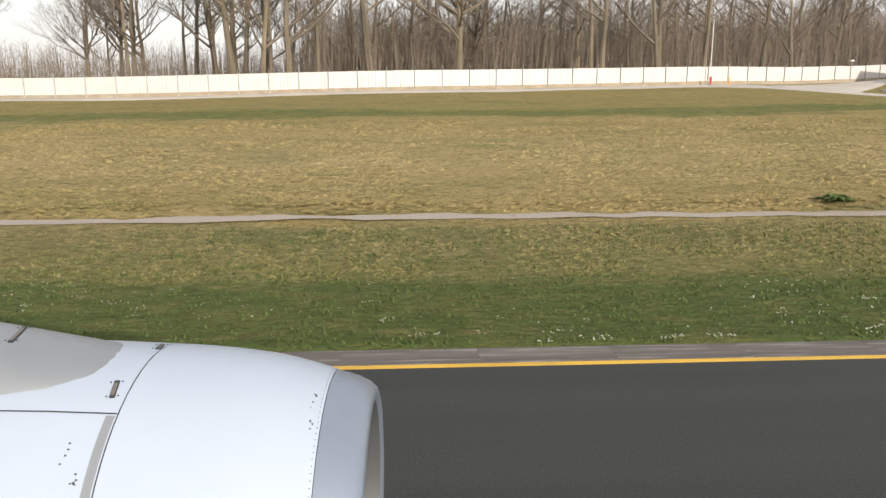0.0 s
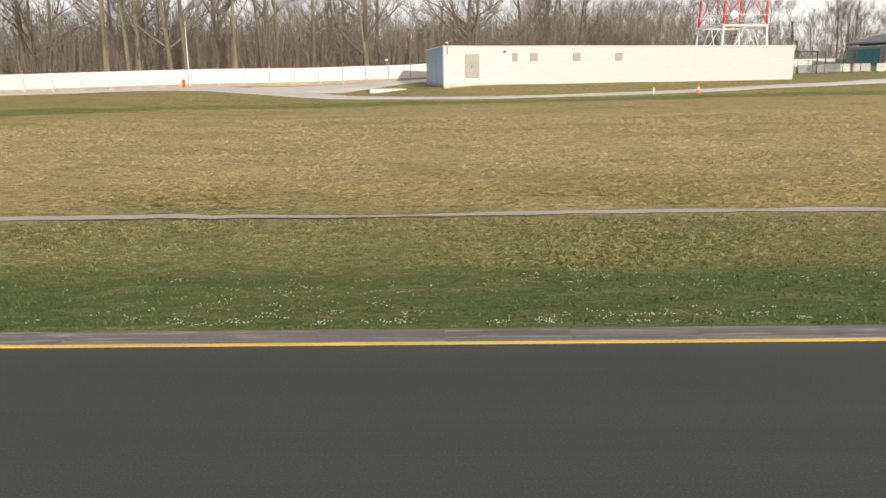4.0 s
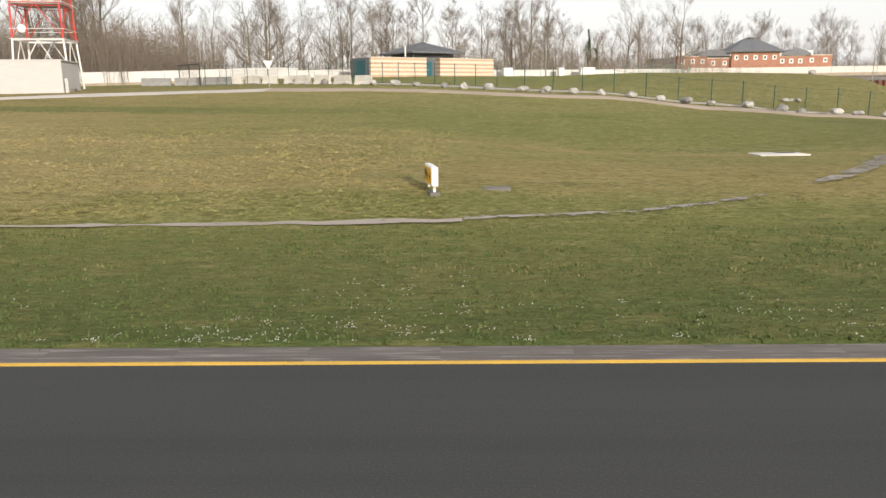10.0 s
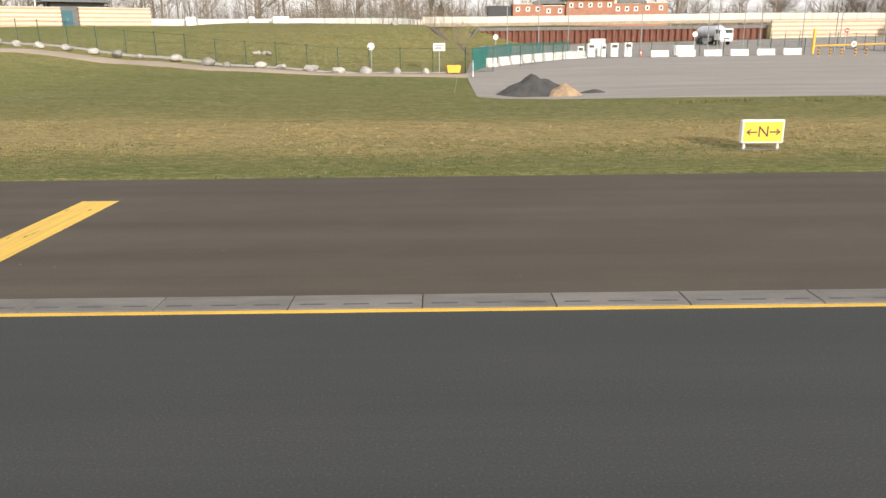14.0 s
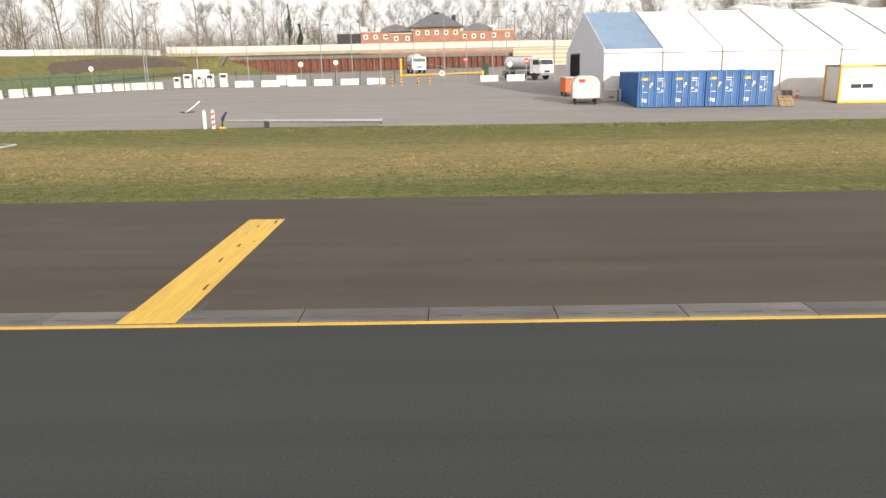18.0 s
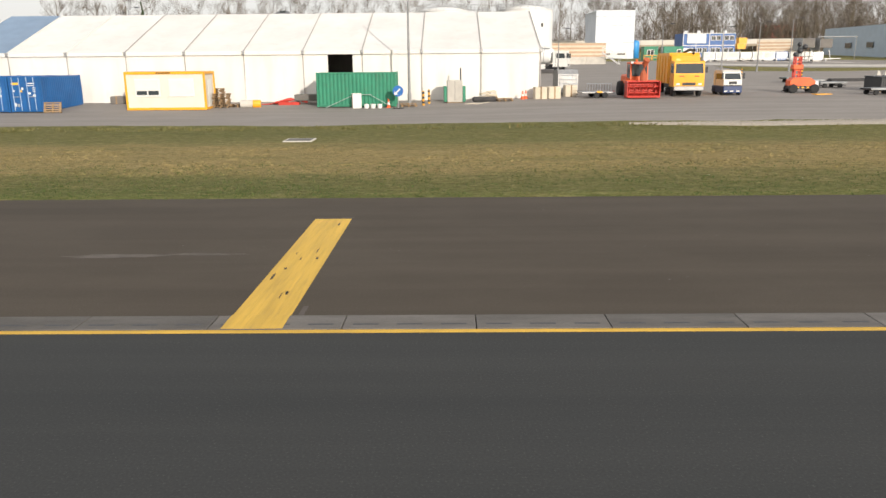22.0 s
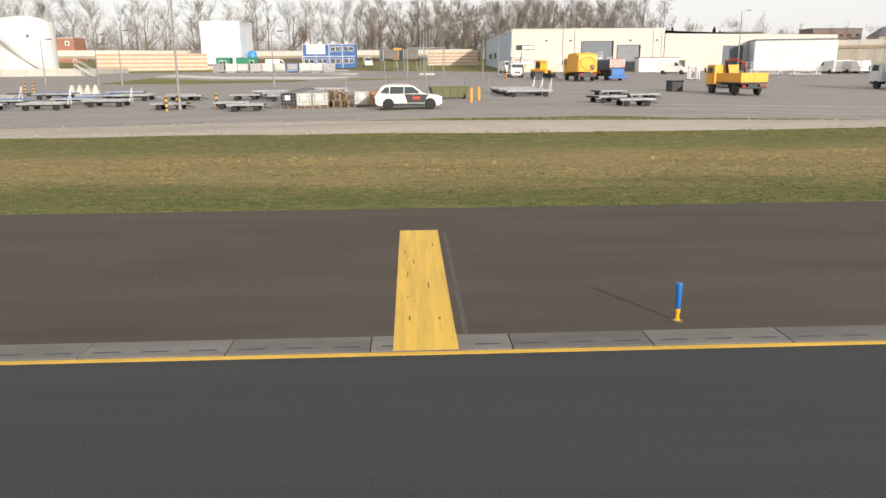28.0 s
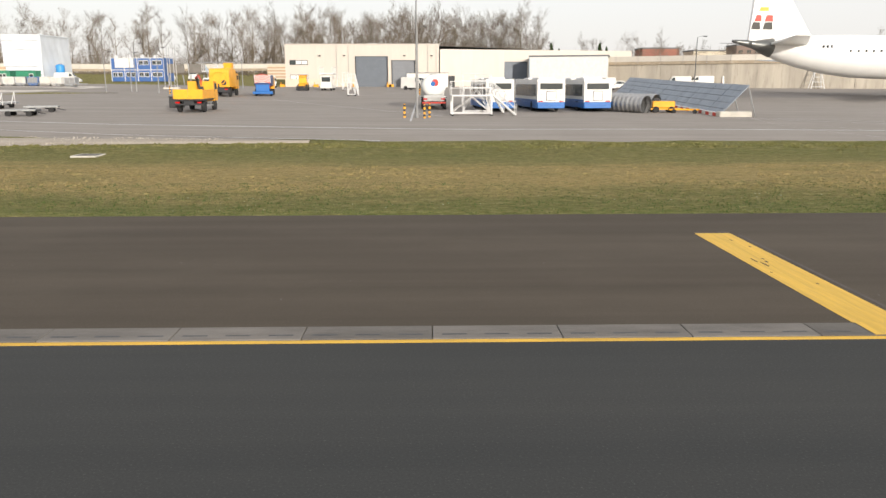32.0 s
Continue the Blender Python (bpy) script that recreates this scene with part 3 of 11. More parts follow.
def scrub(name, label, x0, x1, yfun, depth, count, hmin, hmax, seed, twigs=3):
    """Thickets of thin bare stems."""
    r = random.Random(seed)
    g = Geo()
    for i in range(count):
        x = r.uniform(x0, x1)
        y = yfun(x) + depth * r.random()
        h = r.uniform(hmin, hmax)
        z = lie(x, y) - 0.1
        w = 0.014 + 0.005 * h * r.random()
        a = Vector((x, y, z))
        b = a + Vector((r.uniform(-0.15, 0.15) * h, r.uniform(-0.15, 0.15) * h, h))
        g.tube([a, a.lerp(b, 0.5) + Vector((r.uniform(-0.2, 0.2), 0, 0)), b], [w, w * 0.7, w * 0.25], 3, False)
        for j in range(twigs):
            p = a.lerp(b, r.uniform(0.2, 0.95))
            g.tube([p, p + Vector((r.uniform(-1, 1), r.uniform(-1, 1), r.uniform(0.2, 1.2))) * h * 0.22], [w * 0.5, w * 0.2], 3, False)
    return solid(name, g, TWIG, label, "undergrowth", "stuff")


scrub("thicket", "dense brown undergrowth between the woodland trees", -12, 86, lambda x: fence_y(min(x, 60)) + 12, 50, 12500, 1.5, 10, 3, 7)
scrub("thicket", "sparse brown undergrowth at the edge of the wood", -90, -12, lambda x: fence_y(x) + 9, 45, 3600, 1.5, 5, 13, 4)
scrub("thicket", "low bare undergrowth behind the white wall", 60, 185, lambda x: 140, 60, 4200, 1.5, 7, 4, 4)
scrub("thicket", "hazy undergrowth under the far trees", 120, 470, lambda x: 292, 50, 15000, 2.0, 8.5, 6, 5)

for i in range(40):
    x = 440 + 190 * (i + _r.random()) / 40
    plant(x, _r.uniform(300, 345), _r.randrange(7), _r.uniform(0.52, 0.8), _r.uniform(0, 360), "small bare tree of the far wood edge", "far copse")
for i in range(30):
    x = 372 + 82 * (i + _r.random()) / 30
    plant(x, _r.uniform(262, 300), _r.choice((0, 2, 4, 6)), _r.uniform(0.9, 1.15), _r.uniform(0, 360), "bare tree of a dense far copse", "far copse")
scrub("thicket", "low hazy brown wood line on the horizon", 430, 780, lambda x: 325, 60, 7000, 3.0, 11, 21, 4)
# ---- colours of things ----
# blue-grey paint, also the shade-toned colour of hangar and shed sides
BLUE_SHADE = paint("blue_grey_and_shade_cladding", (0.42, 0.50, 0.58), 0.5, 0, 0.6, 0.06, 20, 0.03)
RED = paint("red_paint", (0.52, 0.045, 0.03), 0.5, 0, 1.2, 0.12, 20, 0.04)
ORANGE = paint("orange_paint", (0.80, 0.13, 0.03), 0.5, 0, 1.2, 0.14, 20, 0.05, 0.2)
YELLOW = paint("yellow_paint", (0.84, 0.39, 0.018), 0.45, 0, 1.2, 0.1, 20, 0.04, 0.12)
BLUE = paint("blue_container_paint", (0.008, 0.095, 0.29), 0.5, 0, 0.8, 0.16, 20, 0.06, 0.12, (0.05, 0.06, 0.09))
BLUE2 = paint("bright_blue_paint", (0.015, 0.13, 0.42), 0.4, 0, 1.2, 0.1, 20, 0.03)
GREEN = paint("green_container_paint", (0.03, 0.22, 0.13), 0.55, 0, 0.8, 0.16, 20, 0.06, 0.25, (0.12, 0.09, 0.06))
FENCE_GREEN = paint("dark_green_coating", (0.012, 0.055, 0.04), 0.6, 0, 1.0, 0.1, 20, 0.02)
TEAL = paint("teal_paint", (0.015, 0.10, 0.13), 0.5, 0, 1.0, 0.1, 20, 0.03)
BRICK_RED = paint("red_brick", (0.36, 0.175, 0.12), 0.9, 0, 1.0, 0.16, 14, 0.3, 0.2, (0.25, 0.1, 0.07))
STRIPE_TAN = paint("tan_brick", (0.50, 0.34, 0.24), 0.9, 0, 1.0, 0.1, 14, 0.2)
STRIPE_CREAM = paint("cream_brick", (0.60, 0.53, 0.42), 0.9, 0, 1.0, 0.08, 14, 0.2)
SLATE = paint("grey_roofing", (0.12, 0.125, 0.135), 0.6, 0, 1.0, 0.15, 14, 0.15)
RUST = paint("rusty_sheet_piling", (0.17, 0.065, 0.045), 0.9, 0, 0.7, 0.3, 12, 0.3, 0.5, (0.30, 0.20, 0.16), stretch=(2, 2, 0.3))
GLASS = paint("dark_glass", (0.045, 0.055, 0.06), 0.14, 0, 0.5, 0.1, 4, 0)
TENT = paint("white_tent_fabric", (0.72, 0.70, 0.665), 0.6, 0, 0.35, 0.07, 2.2, 0.5, 0.35, (0.60, 0.555, 0.49), stretch=(1, 1, 0.35))
TENT_BLUE = paint("blue_tent_sheet", (0.20, 0.285, 0.40), 0.6, 0, 0.5, 0.1, 8, 0.05)
STONE = paint("quarry_stone", (0.34, 0.325, 0.30), 0.95, 0, 1.6, 0.3, 9, 0.6, 0.3, (0.15, 0.14, 0.12), 0.3)
WOOD = paint("weathered_wood", (0.30, 0.20, 0.11), 0.85, 0, 1.6, 0.25, 14, 0.3, 0.3, (0.14, 0.10, 0.07), 0.25, (1, 6, 6))
HEAP = paint("dark_aggregate", (0.06, 0.058, 0.058), 0.95, 0, 2.0, 0.3, 16, 0.8)
BALLAST = paint("tan_ballast", (0.34, 0.24, 0.15), 0.95, 0, 2.0, 0.35, 10, 0.9)
STEEL = paint("bare_aluminium", (0.55, 0.57, 0.60), 0.35, 0.8, 1.2, 0.1, 20, 0.03)
LAMP_RED = paint("red_lens", (0.5, 0.01, 0.01), 0.2, 0, 2, 0.05, 10, 0)
BLACK_PLASTIC = paint("black_plastic", (0.03, 0.032, 0.035), 0.5, 0, 2, 0.15, 20, 0.05)


def at(x, y, turn=0.0, dz=0.0):
    """The pose of a thing that stands on the land."""
    return pose(x, y, lie(x, y) + dz, 0, 0, turn)


_wheels = {}


def wheel(parent, x, y, r, w, rimmat=None):
    """A wheel with its axle across the vehicle, resting on the floor of its parent."""
    key = (r, w, rimmat.name if rimmat else "")
    turn = Matrix.Rotation(radians(90), 4, "X")
    if key not in _wheels:
        t = Geo().lathe([(r * 0.58, -w / 2), (r * 0.9, -w / 2), (r, -w * 0.32), (r, w * 0.32), (r * 0.9, w / 2), (r * 0.58, w / 2)], 18, turn)
        h = Geo().lathe([(0.02, -w * 0.46), (r * 0.25, -w * 0.46), (r * 0.4, -w * 0.3), (r * 0.6, -w * 0.42), (r * 0.6, w * 0.42), (r * 0.4, w * 0.3), (r * 0.25, w * 0.46), (0.02, w * 0.46)], 14, turn)
        _wheels[key] = (t.mesh("tyre", RUBBER, True), h.mesh("rim", rimmat or GALV, True))
    wh = part("wheel", _wheels[key][0], None, parent)
    wh.location = (x, y, r)
    part("rim", _wheels[key][1], None, wh)
    return wh


POLE_GREY = paint("pole_grey", (0.26, 0.26, 0.26), 0.6, 0.2, 2.0, 0.15, 30, 0.03)


def lamp_post(x, y, h, label="slim grey lighting column with a small lamp head", arm=0.9, wide=0.09):
    t = thing("lighting_column", label, "lamp post", at(x, y))
    part("column", Geo().tube([(0, 0, -0.1), (0, 0, 0.9), (0, 0, 0.95), (0, 0, h)], [wide * 1.4, wide * 1.3, wide, wide * 0.5], 8), POLE_GREY, t)
    part("arm", Geo().tube([(0, 0, h - 0.05), (arm * 0.6, 0, h + 0.12), (arm, 0, h + 0.12)], 0.03, 6), POLE_GREY, t)
    part("lamp_head", Geo().box(arm - 0.1, arm + 0.45, -0.14, 0.14, h + 0.06, h + 0.17, 0.03), DARK, t)
    return t


def mast(x, y, h, label="thin white pole", r=0.06, mat=None):
    t = thing("pole", label, "pole", at(x, y))
    part("shaft", Geo().tube([(0, 0, -0.1), (0, 0, h)], [r, r * 0.55], 7), mat or GALV, t)
    part("foot", Geo().box(-0.18, 0.18, -0.18, 0.18, -0.1, 0.08, 0.03), CONC, t)
    return t


def mesh_fence(name, pts, label, category, h, post_mat, gap, wires=6, post_r=0.045, group=""):
    """A wire fence: a post every gap, rails and thin wires between."""
    t = thing(name, label, category, kind="structure")
    line = [Vector((x, y, lie(x, y))) for x, y in pts]
    dist = 0.0
    posts = []
    for a, b in zip(line, line[1:]):
        L = (b - a).length
        n = max(1, round(L / gap))
        for i in range(n):
            p = a.lerp(b, i / n)
            posts.append(Vector((p.x, p.y, lie(p.x, p.y))))
    posts.append(line[-1])
    pm = Geo().tube([(0, 0, -0.2), (0, 0, h + 0.12)], post_r, 6).mesh("post", post_mat)
    for p in posts:
        ob = part("post", pm, None, t)
        ob.location = p
    for a, b in zip(posts, posts[1:]):
        g = Geo()
        for k in range(wires):
            z = 0.08 + (h - 0.1) * k / (wires - 1)
            g.tube([a + Vector((0, 0, z)), b + Vector((0, 0, z))], 0.016 if k in (0, wires - 1) else 0.006, 3, False)
        n = max(2, int((b - a).length / 0.22))
        for k in range(1, n):
            p = a.lerp(b, k / n)
            g.tube([p + Vector((0, 0, 0.08)), p + Vector((0, 0, h - 0.02))], 0.005, 3, False)
        part("wire_panel", g, post_mat, t)
    return t


# ---- west: perimeter wall, long white cabin, tower ----
PLINTH = paint("weathered_plinth", (0.34, 0.28, 0.205), 0.9, 0, 0.9, 0.2, 14, 0.2, 0.5, (0.5, 0.45, 0.38), stretch=(1, 1, 2))
def perimeter_wall(name, pts, h, base, label, bay=2.46, panel_mat=None, posts=True, zs=None):
    """White panels on a concrete plinth, a cranked post at each joint."""
    t = thing(name, label, "wall", kind="structure")
    line = [Vector((x, y, 0)) for x, y in pts]
    acc = [0.0]
    for a, b in zip(line, line[1:]):
        acc.append(acc[-1] + (b - a).length)
    n = int(acc[-1] / bay)
    def along(s):
        i = max(j for j in range(len(acc) - 1) if acc[j] <= s + 1e-6)
        p = line[i].lerp(line[i + 1], (s - acc[i]) / (acc[i + 1] - acc[i]))
        z = lie(p.x, p.y) if zs is None else zs[0] + (zs[1] - zs[0]) * s / acc[-1]
        return Vector((p.x, p.y, z))
    for i in range(n):
        a, b = along(i * bay), along((i + 1) * bay)
        d = b - a
        turn = math.degrees(math.atan2(d.y, d.x))
        L = Vector((d.x, d.y)).length
        m = pose(a.x, a.y, a.z, 0, 0, turn) @ Matrix(((1, 0, 0, 0), (0, 1, 0, 0), (d.z / L, 0, 1, 0), (0, 0, 0, 1)))
        part("plinth", Geo().box(0.02, L - 0.02, -0.1, 0.1, -0.4, base, 0.02, m), PLINTH, t)
        g = Geo()
        m_n = 8
        for k in range(m_n):
            g.box(0.03 + (L - 0.06) * k / m_n + 0.006, 0.03 + (L - 0.06) * (k + 1) / m_n - 0.006, -0.03, 0.03, base + 0.005, h, 0.012, m)
        part("panel", g, panel_mat or WALL_WHITE, t)
        if posts:
            part("post", Geo().tube([m @ Vector((0, -0.09, -0.2)), m @ Vector((0, -0.09, h + 0.05)), m @ Vector((0.0, -0.32, h + 0.33))], 0.04, 6), GALV, t)
    return t


perimeter_wall("perimeter_wall", [(x, fence_y(x)) for x in range(-72, 99, 6)] + [(104, 122)], 1.70, 0.32, "white panelled perimeter wall on a concrete plinth with cranked posts")
drape("service_road", ROAD_PALE, [(-72, fence_y(-72) - 3.2), (-20, fence_y(-20) - 3.2), (10, fence_y(10) - 3.2), (28, fence_y(28) - 3.8), (33.0, 66.6), (38.0, 65.4), (44.8, 63.2), (52.5, 61.6), (74.6, 61.0), (88.9, 64.9), (98.4, 69.1), (109.9, 73.7)],
      [(-72, fence_y(-72) - 1.2), (-20, fence_y(-20) - 1.2), (10, fence_y(10) - 1.2), (28, fence_y(28) - 1.2), (34, fence_y(34) - 1.2), (40, 73.4), (43.6, 70.4), (46.6, 66.6), (52.6, 64.0), (74.6, 63.4), (88.9, 67.7), (98.4, 74.0), (109.8, 78.5)], 0.10, "pale gravelled service road along the wall", "road")
drape("service_road", ROAD_PALE, [(36.0, 69.4), (41.0, 69.8), (45.0, 72.0), (48.5, 74.6), (53.5, 79.5)], [(36.0, 73.4), (41.0, 75.8), (45.0, 77.3), (49.0, 79.6), (54.0, 83.0)], 0.13, "pale gravelled fork of the road behind the cabin", "road")
drape("service_road", TRACK, [(109.9, 73.7), (119.4, 73.2), (130.8, 69.9), (142.2, 67.7), (155.5, 66.0), (170.7, 65.8), (181.6, 64.0)],
      [(109.8, 78.5), (119.4, 76.2), (130.8, 72.6), (142.2, 70.1), (155.5, 68.7), (170.7, 68.5), (181.6, 68.2)], 0.11, "pale gravelled service road beside a line of boulders", "road")
WORN = ((-60, 20.3), (0, 20.85), (7, 20.82), (13, 20.78), (18, 20.8), (22.6, 20.62), (28.5, 20.55), (33.6, 20.58), (38.5, 20.44), (46.4, 20.44), (53.7, 20.26), (61, 20.6), (69, 20.52), (76, 20.5), (82.6, 20.5), (86, 20.55), (89, 20.63), (95.5, 20.52), (99.5, 20.45), (104, 20.3), (107, 20.15), (109.2, 20.2), (111.5, 20.36), (116.2, 20.44), (121, 20.48), (125.6, 20.6), (128.5, 20.75))
drape("dirt_path", PATH_WORN, [(x, y - 0.14 - 0.06 * math.sin(x * 0.21)) for x, y in WORN], [(x, y + 0.16 + 0.05 * math.sin(x * 0.13 + 2)) for x, y in WORN], 0.06, "narrow pale bare path worn through the grass", "path", 0.8, across=2)
drape("dirt_path", PATH_THIN, [(128.5, 20.8), (131.5, 21.1), (133.9, 21.6), (135.5, 22.2), (138.3, 23.85)], [(128.5, 21.1), (131.5, 21.4), (133.9, 21.9), (135.5, 22.55), (138.3, 23.95)], 0.05, "faint end of a worn path in the grass", "path", 1.0, across=2)
drape("dirt_path", PATH_THIN, [(140.5, 25.7), (142.6, 27.1), (145.2, 30.3), (148.5, 34.8), (150.4, 37.0)], [(140.4, 25.9), (142.4, 27.8), (145.0, 31.3), (148.2, 35.7), (150.3, 37.2)], 0.05, "grey gravelly trace in the grass", "path", 1.0, across=2)
drape("dirt_path", PATH_THIN, [(152.5, 39.0), (155.4, 41.9), (159.8, 46.6)], [(152.5, 39.1), (155.3, 42.3), (159.7, 46.8)], 0.04, "faint far trace of a path", "path", 1.5, across=2)

WB = pose(54.36, 67.96, 3.89, 0, 0, math.degrees(math.atan2(8.4, 34.7)))
WB_L, WB_D, WB_H = 35.7, 7.3, 3.24
CABIN_BLUE = paint("cabin_blue", (0.27, 0.37, 0.50), 0.5, 0, 0.8, 0.08, 20, 0.04, 0.15, (0.15, 0.22, 0.34))


def long_cabin():
    t = thing("long_cabin", "long windowless cream-white cabin with ribbed cladding beside the road", "building", WB)
    boards = 13
    hb = WB_H / boards
    for k in range(boards):
        part("cladding_board", Geo().box(0.0, WB_L, -0.02, 0.06, k * hb + 0.004, (k + 1) * hb - 0.006, 0.008), CABIN_WALL, t)
    part("core", Geo().box(0.05, WB_L - 0.05, 0.0, WB_D - 0.05, -0.5, WB_H - 0.06), CABIN_WALL, t)
    for k in range(6):
        part("side_panel", Geo().box(-0.06, 0.04, 0.08 + k * 1.19, 0.08 + (k + 1) * 1.19 - 0.02, 0.02, WB_H - 0.02, 0.012), CABIN_BLUE, t, "blue-grey side panel")
    part("side_door", Geo().box(-0.10, -0.05, 2.8, 3.8, 0.05, 2.2, 0.01), CABIN_BLUE, t, "blue-grey side door")
    part("roof_trim", Geo().box(-0.1, WB_L + 0.1, -0.07, WB_D + 0.05, WB_H - 0.05, WB_H + 0.1, 0.03), CABIN_WALL, t)
    part("base_trim", Geo().box(-0.02, WB_L, -0.05, 0.0, -0.25, 0.03, 0.01), CONC_L, t)
    beige = paint("beige_louvre", (0.30, 0.27, 0.235), 0.6, 0, 1, 0.08)
    d = part("double_door", Geo().box(1.95, 2.62, -0.05, -0.02, 0.5, 2.6, 0.01).box(2.64, 3.31, -0.05, -0.02, 0.5, 2.6, 0.01), beige, t, "beige double door")
    part("door_handle", Geo().box(2.55, 2.6, -0.09, -0.05, 1.4, 1.6, 0.01), DARK, d)
    for x0, w in ((6.4, 0.5), (8.1, 0.75), (12.3, 0.72), (16.5, 0.72)):
        v = part("vent", Geo().box(x0, x0 + w, -0.06, -0.02, 1.95, 2.68, 0.012), beige, t, "beige louvred vent")
        s = Geo()
        for q in range(7):
            s.box(x0 + 0.04, x0 + w - 0.04, -0.085, -0.06, 2.0 + q * 0.095, 2.05 + q * 0.095)
        part("louvre", s, beige, v)
    part("wall_lamp", Geo().box(5.55, 5.75, -0.16, -0.02, 2.72, 2.9, 0.03), DARK, t)
    part("camera_bracket", Geo().tube([(0.35, -0.04, 2.5), (0.35, -0.2, 2.7), (0.35, -0.2, WB_H + 0.35)], 0.03, 6).box(0.15, 0.4, -0.28, -0.12, WB_H + 0.3, WB_H + 0.42, 0.02), GALV, t)
    part("downpipe", Geo().box(WB_L + 0.02, WB_L + 0.35, 0.5, 0.9, -0.2, 1.5, 0.03), CABIN_WALL, t)
    return t


long_cabin()
mast(29.9, 72.7, 6.1, "thin white pole before the perimeter wall", 0.05, WHITE)
h = thing("hydrant", "small red hydrant post by the wall", "hydrant", at(29.64, 71.85))
part("barrel", Geo().lathe([(0.10, 0), (0.10, 0.55), (0.13, 0.6), (0.13, 0.7), (0.08, 0.8), (0.02, 0.84)], 12), RED, h)
part("flange", Geo().lathe([(0.15, 0.0), (0.15, 0.06)], 12), RED, h)
h = thing("marker_post", "short yellow marker post by the gravel road", "post", at(30.30, 69.28))
part("shaft", Geo().tube([(0, 0, -0.1), (0, 0, 0.85)], 0.05, 8), YELLOW, h)
part("cap", Geo().lathe([(0.06, 0.85), (0.05, 0.9), (0.01, 0.92)], 8), YELLOW, h)
p = thing("concrete_culvert", "low white concrete culvert head in the grass", "culvert", at(48.85, 71.9, 10, -0.15))
part("basin", Geo().box(-1.6, 1.4, -0.8, -0.6, -0.3, 0.42, 0.03).box(-1.6, 1.4, 0.6, 0.8, -0.3, 0.42, 0.03).box(-1.6, -1.4, -0.6, 0.6, -0.3, 0.42, 0.03), CONC_L, p)
part("wing_wall", Geo().prism([(1.4, -0.3), (4.2, -0.3), (4.2, 0.1), (1.4, 0.42)], -0.8, -0.6), CONC_L, p)
for cx, cy in ((48.3, fence_y(48.3) - 0.2),):
    c = thing("security_camera", "small white security camera on the wall", "camera", pose(cx, cy, lie(cx, cy) + 1.75))
    part("bracket", Geo().tube([(0, 0, -0.4), (0, 0, 0.45)], 0.03, 6), GALV, c)
    part("body", Geo().box(-0.16, 0.16, -0.28, 0.05, 0.42, 0.58, 0.03), WHITE, c)

slab = thing("access_slab", "white-edged concrete cover slab lying in the grass", "manhole", at(76.03, 33.40, 12))
part("frame", Geo().box(-1.1, 1.1, -0.75, 0.75, -0.2, 0.08, 0.03), CONC_L, slab)
part("lid", Geo().box(-1.0, -0.1, -0.6, 0.1, 0.07, 0.1, 0.01), CONC, slab)
slab = thing("access_slab", "white concrete cover slab with a dark grating in the grass", "manhole", at(144.4, 37.55, 3))
part("frame", Geo().box(-1.25, 1.25, -0.72, 0.72, -0.2, 0.06, 0.02), CONC_L, slab)
part("grating", Geo().box(0.05, 0.95, 0.12, 0.6, 0.05, 0.075, 0.01), DARK, slab)
for x, y, w, turn in ((211.8, 35.3, 0.8, 0), (280.0, 35.2, 0.85, 0), (337.7, 35.8, 0.75, 0), (399.8, 37.4, 0.8, 0)):
    w *= 0.78
    m = thing("manhole_cover", "dark square manhole cover in a pale concrete frame", "manhole", at(x, y, turn, 0.04), "manholes in the grass")
    g = Geo().box(-w, w, -w, -w + 0.08, -0.15, 0.025, 0.01).box(-w, w, w - 0.08, w, -0.15, 0.025, 0.01).box(-w, -w + 0.08, -w + 0.08, w - 0.08, -0.15, 0.025, 0.01).box(w - 0.08, w, -w + 0.08, w - 0.08, -0.15, 0.025, 0.01)
    part("frame", g, CONC_L, m)
    part("lid", Geo().box(-w + 0.085, w - 0.085, -w + 0.085, w - 0.085, -0.15, 0.022, 0.005), paint("cast_iron", (0.13, 0.125, 0.11), 0.8, 0.1, 2.0, 0.25, 14, 0.1, 0.4, (0.12, 0.13, 0.05)) if "cast_iron" not in bpy.data.materials else bpy.data.materials["cast_iron"], m)


def traffic_cone(x, y, h=0.75, group=""):
    c = thing("traffic_cone", "orange and white traffic cone", "traffic cone", at(x, y), group)
    part("base", Geo().box(-0.2, 0.2, -0.2, 0.2, 0, 0.05, 0.015), ORANGE, c)
    part("body", Geo().lathe([(0.15, 0.05), (0.035, h)], 14), ORANGE, c)
    part("sleeve", Geo().lathe([(0.118, h * 0.38), (0.078, h * 0.66)], 14), WHITE, c)
    return c


traffic_cone(74.70, 60.51)
b = thing("bollard", "short white post at the roadside", "bollard", at(71.36, 61.26))
part("shaft", Geo().tube([(0, 0, -0.1), (0, 0, 0.5)], 0.06, 8), WHITE, b)
part("cap", Geo().lathe([(0.062, 0.5), (0.05, 0.54), (0.01, 0.56)], 8), ORANGE, b)


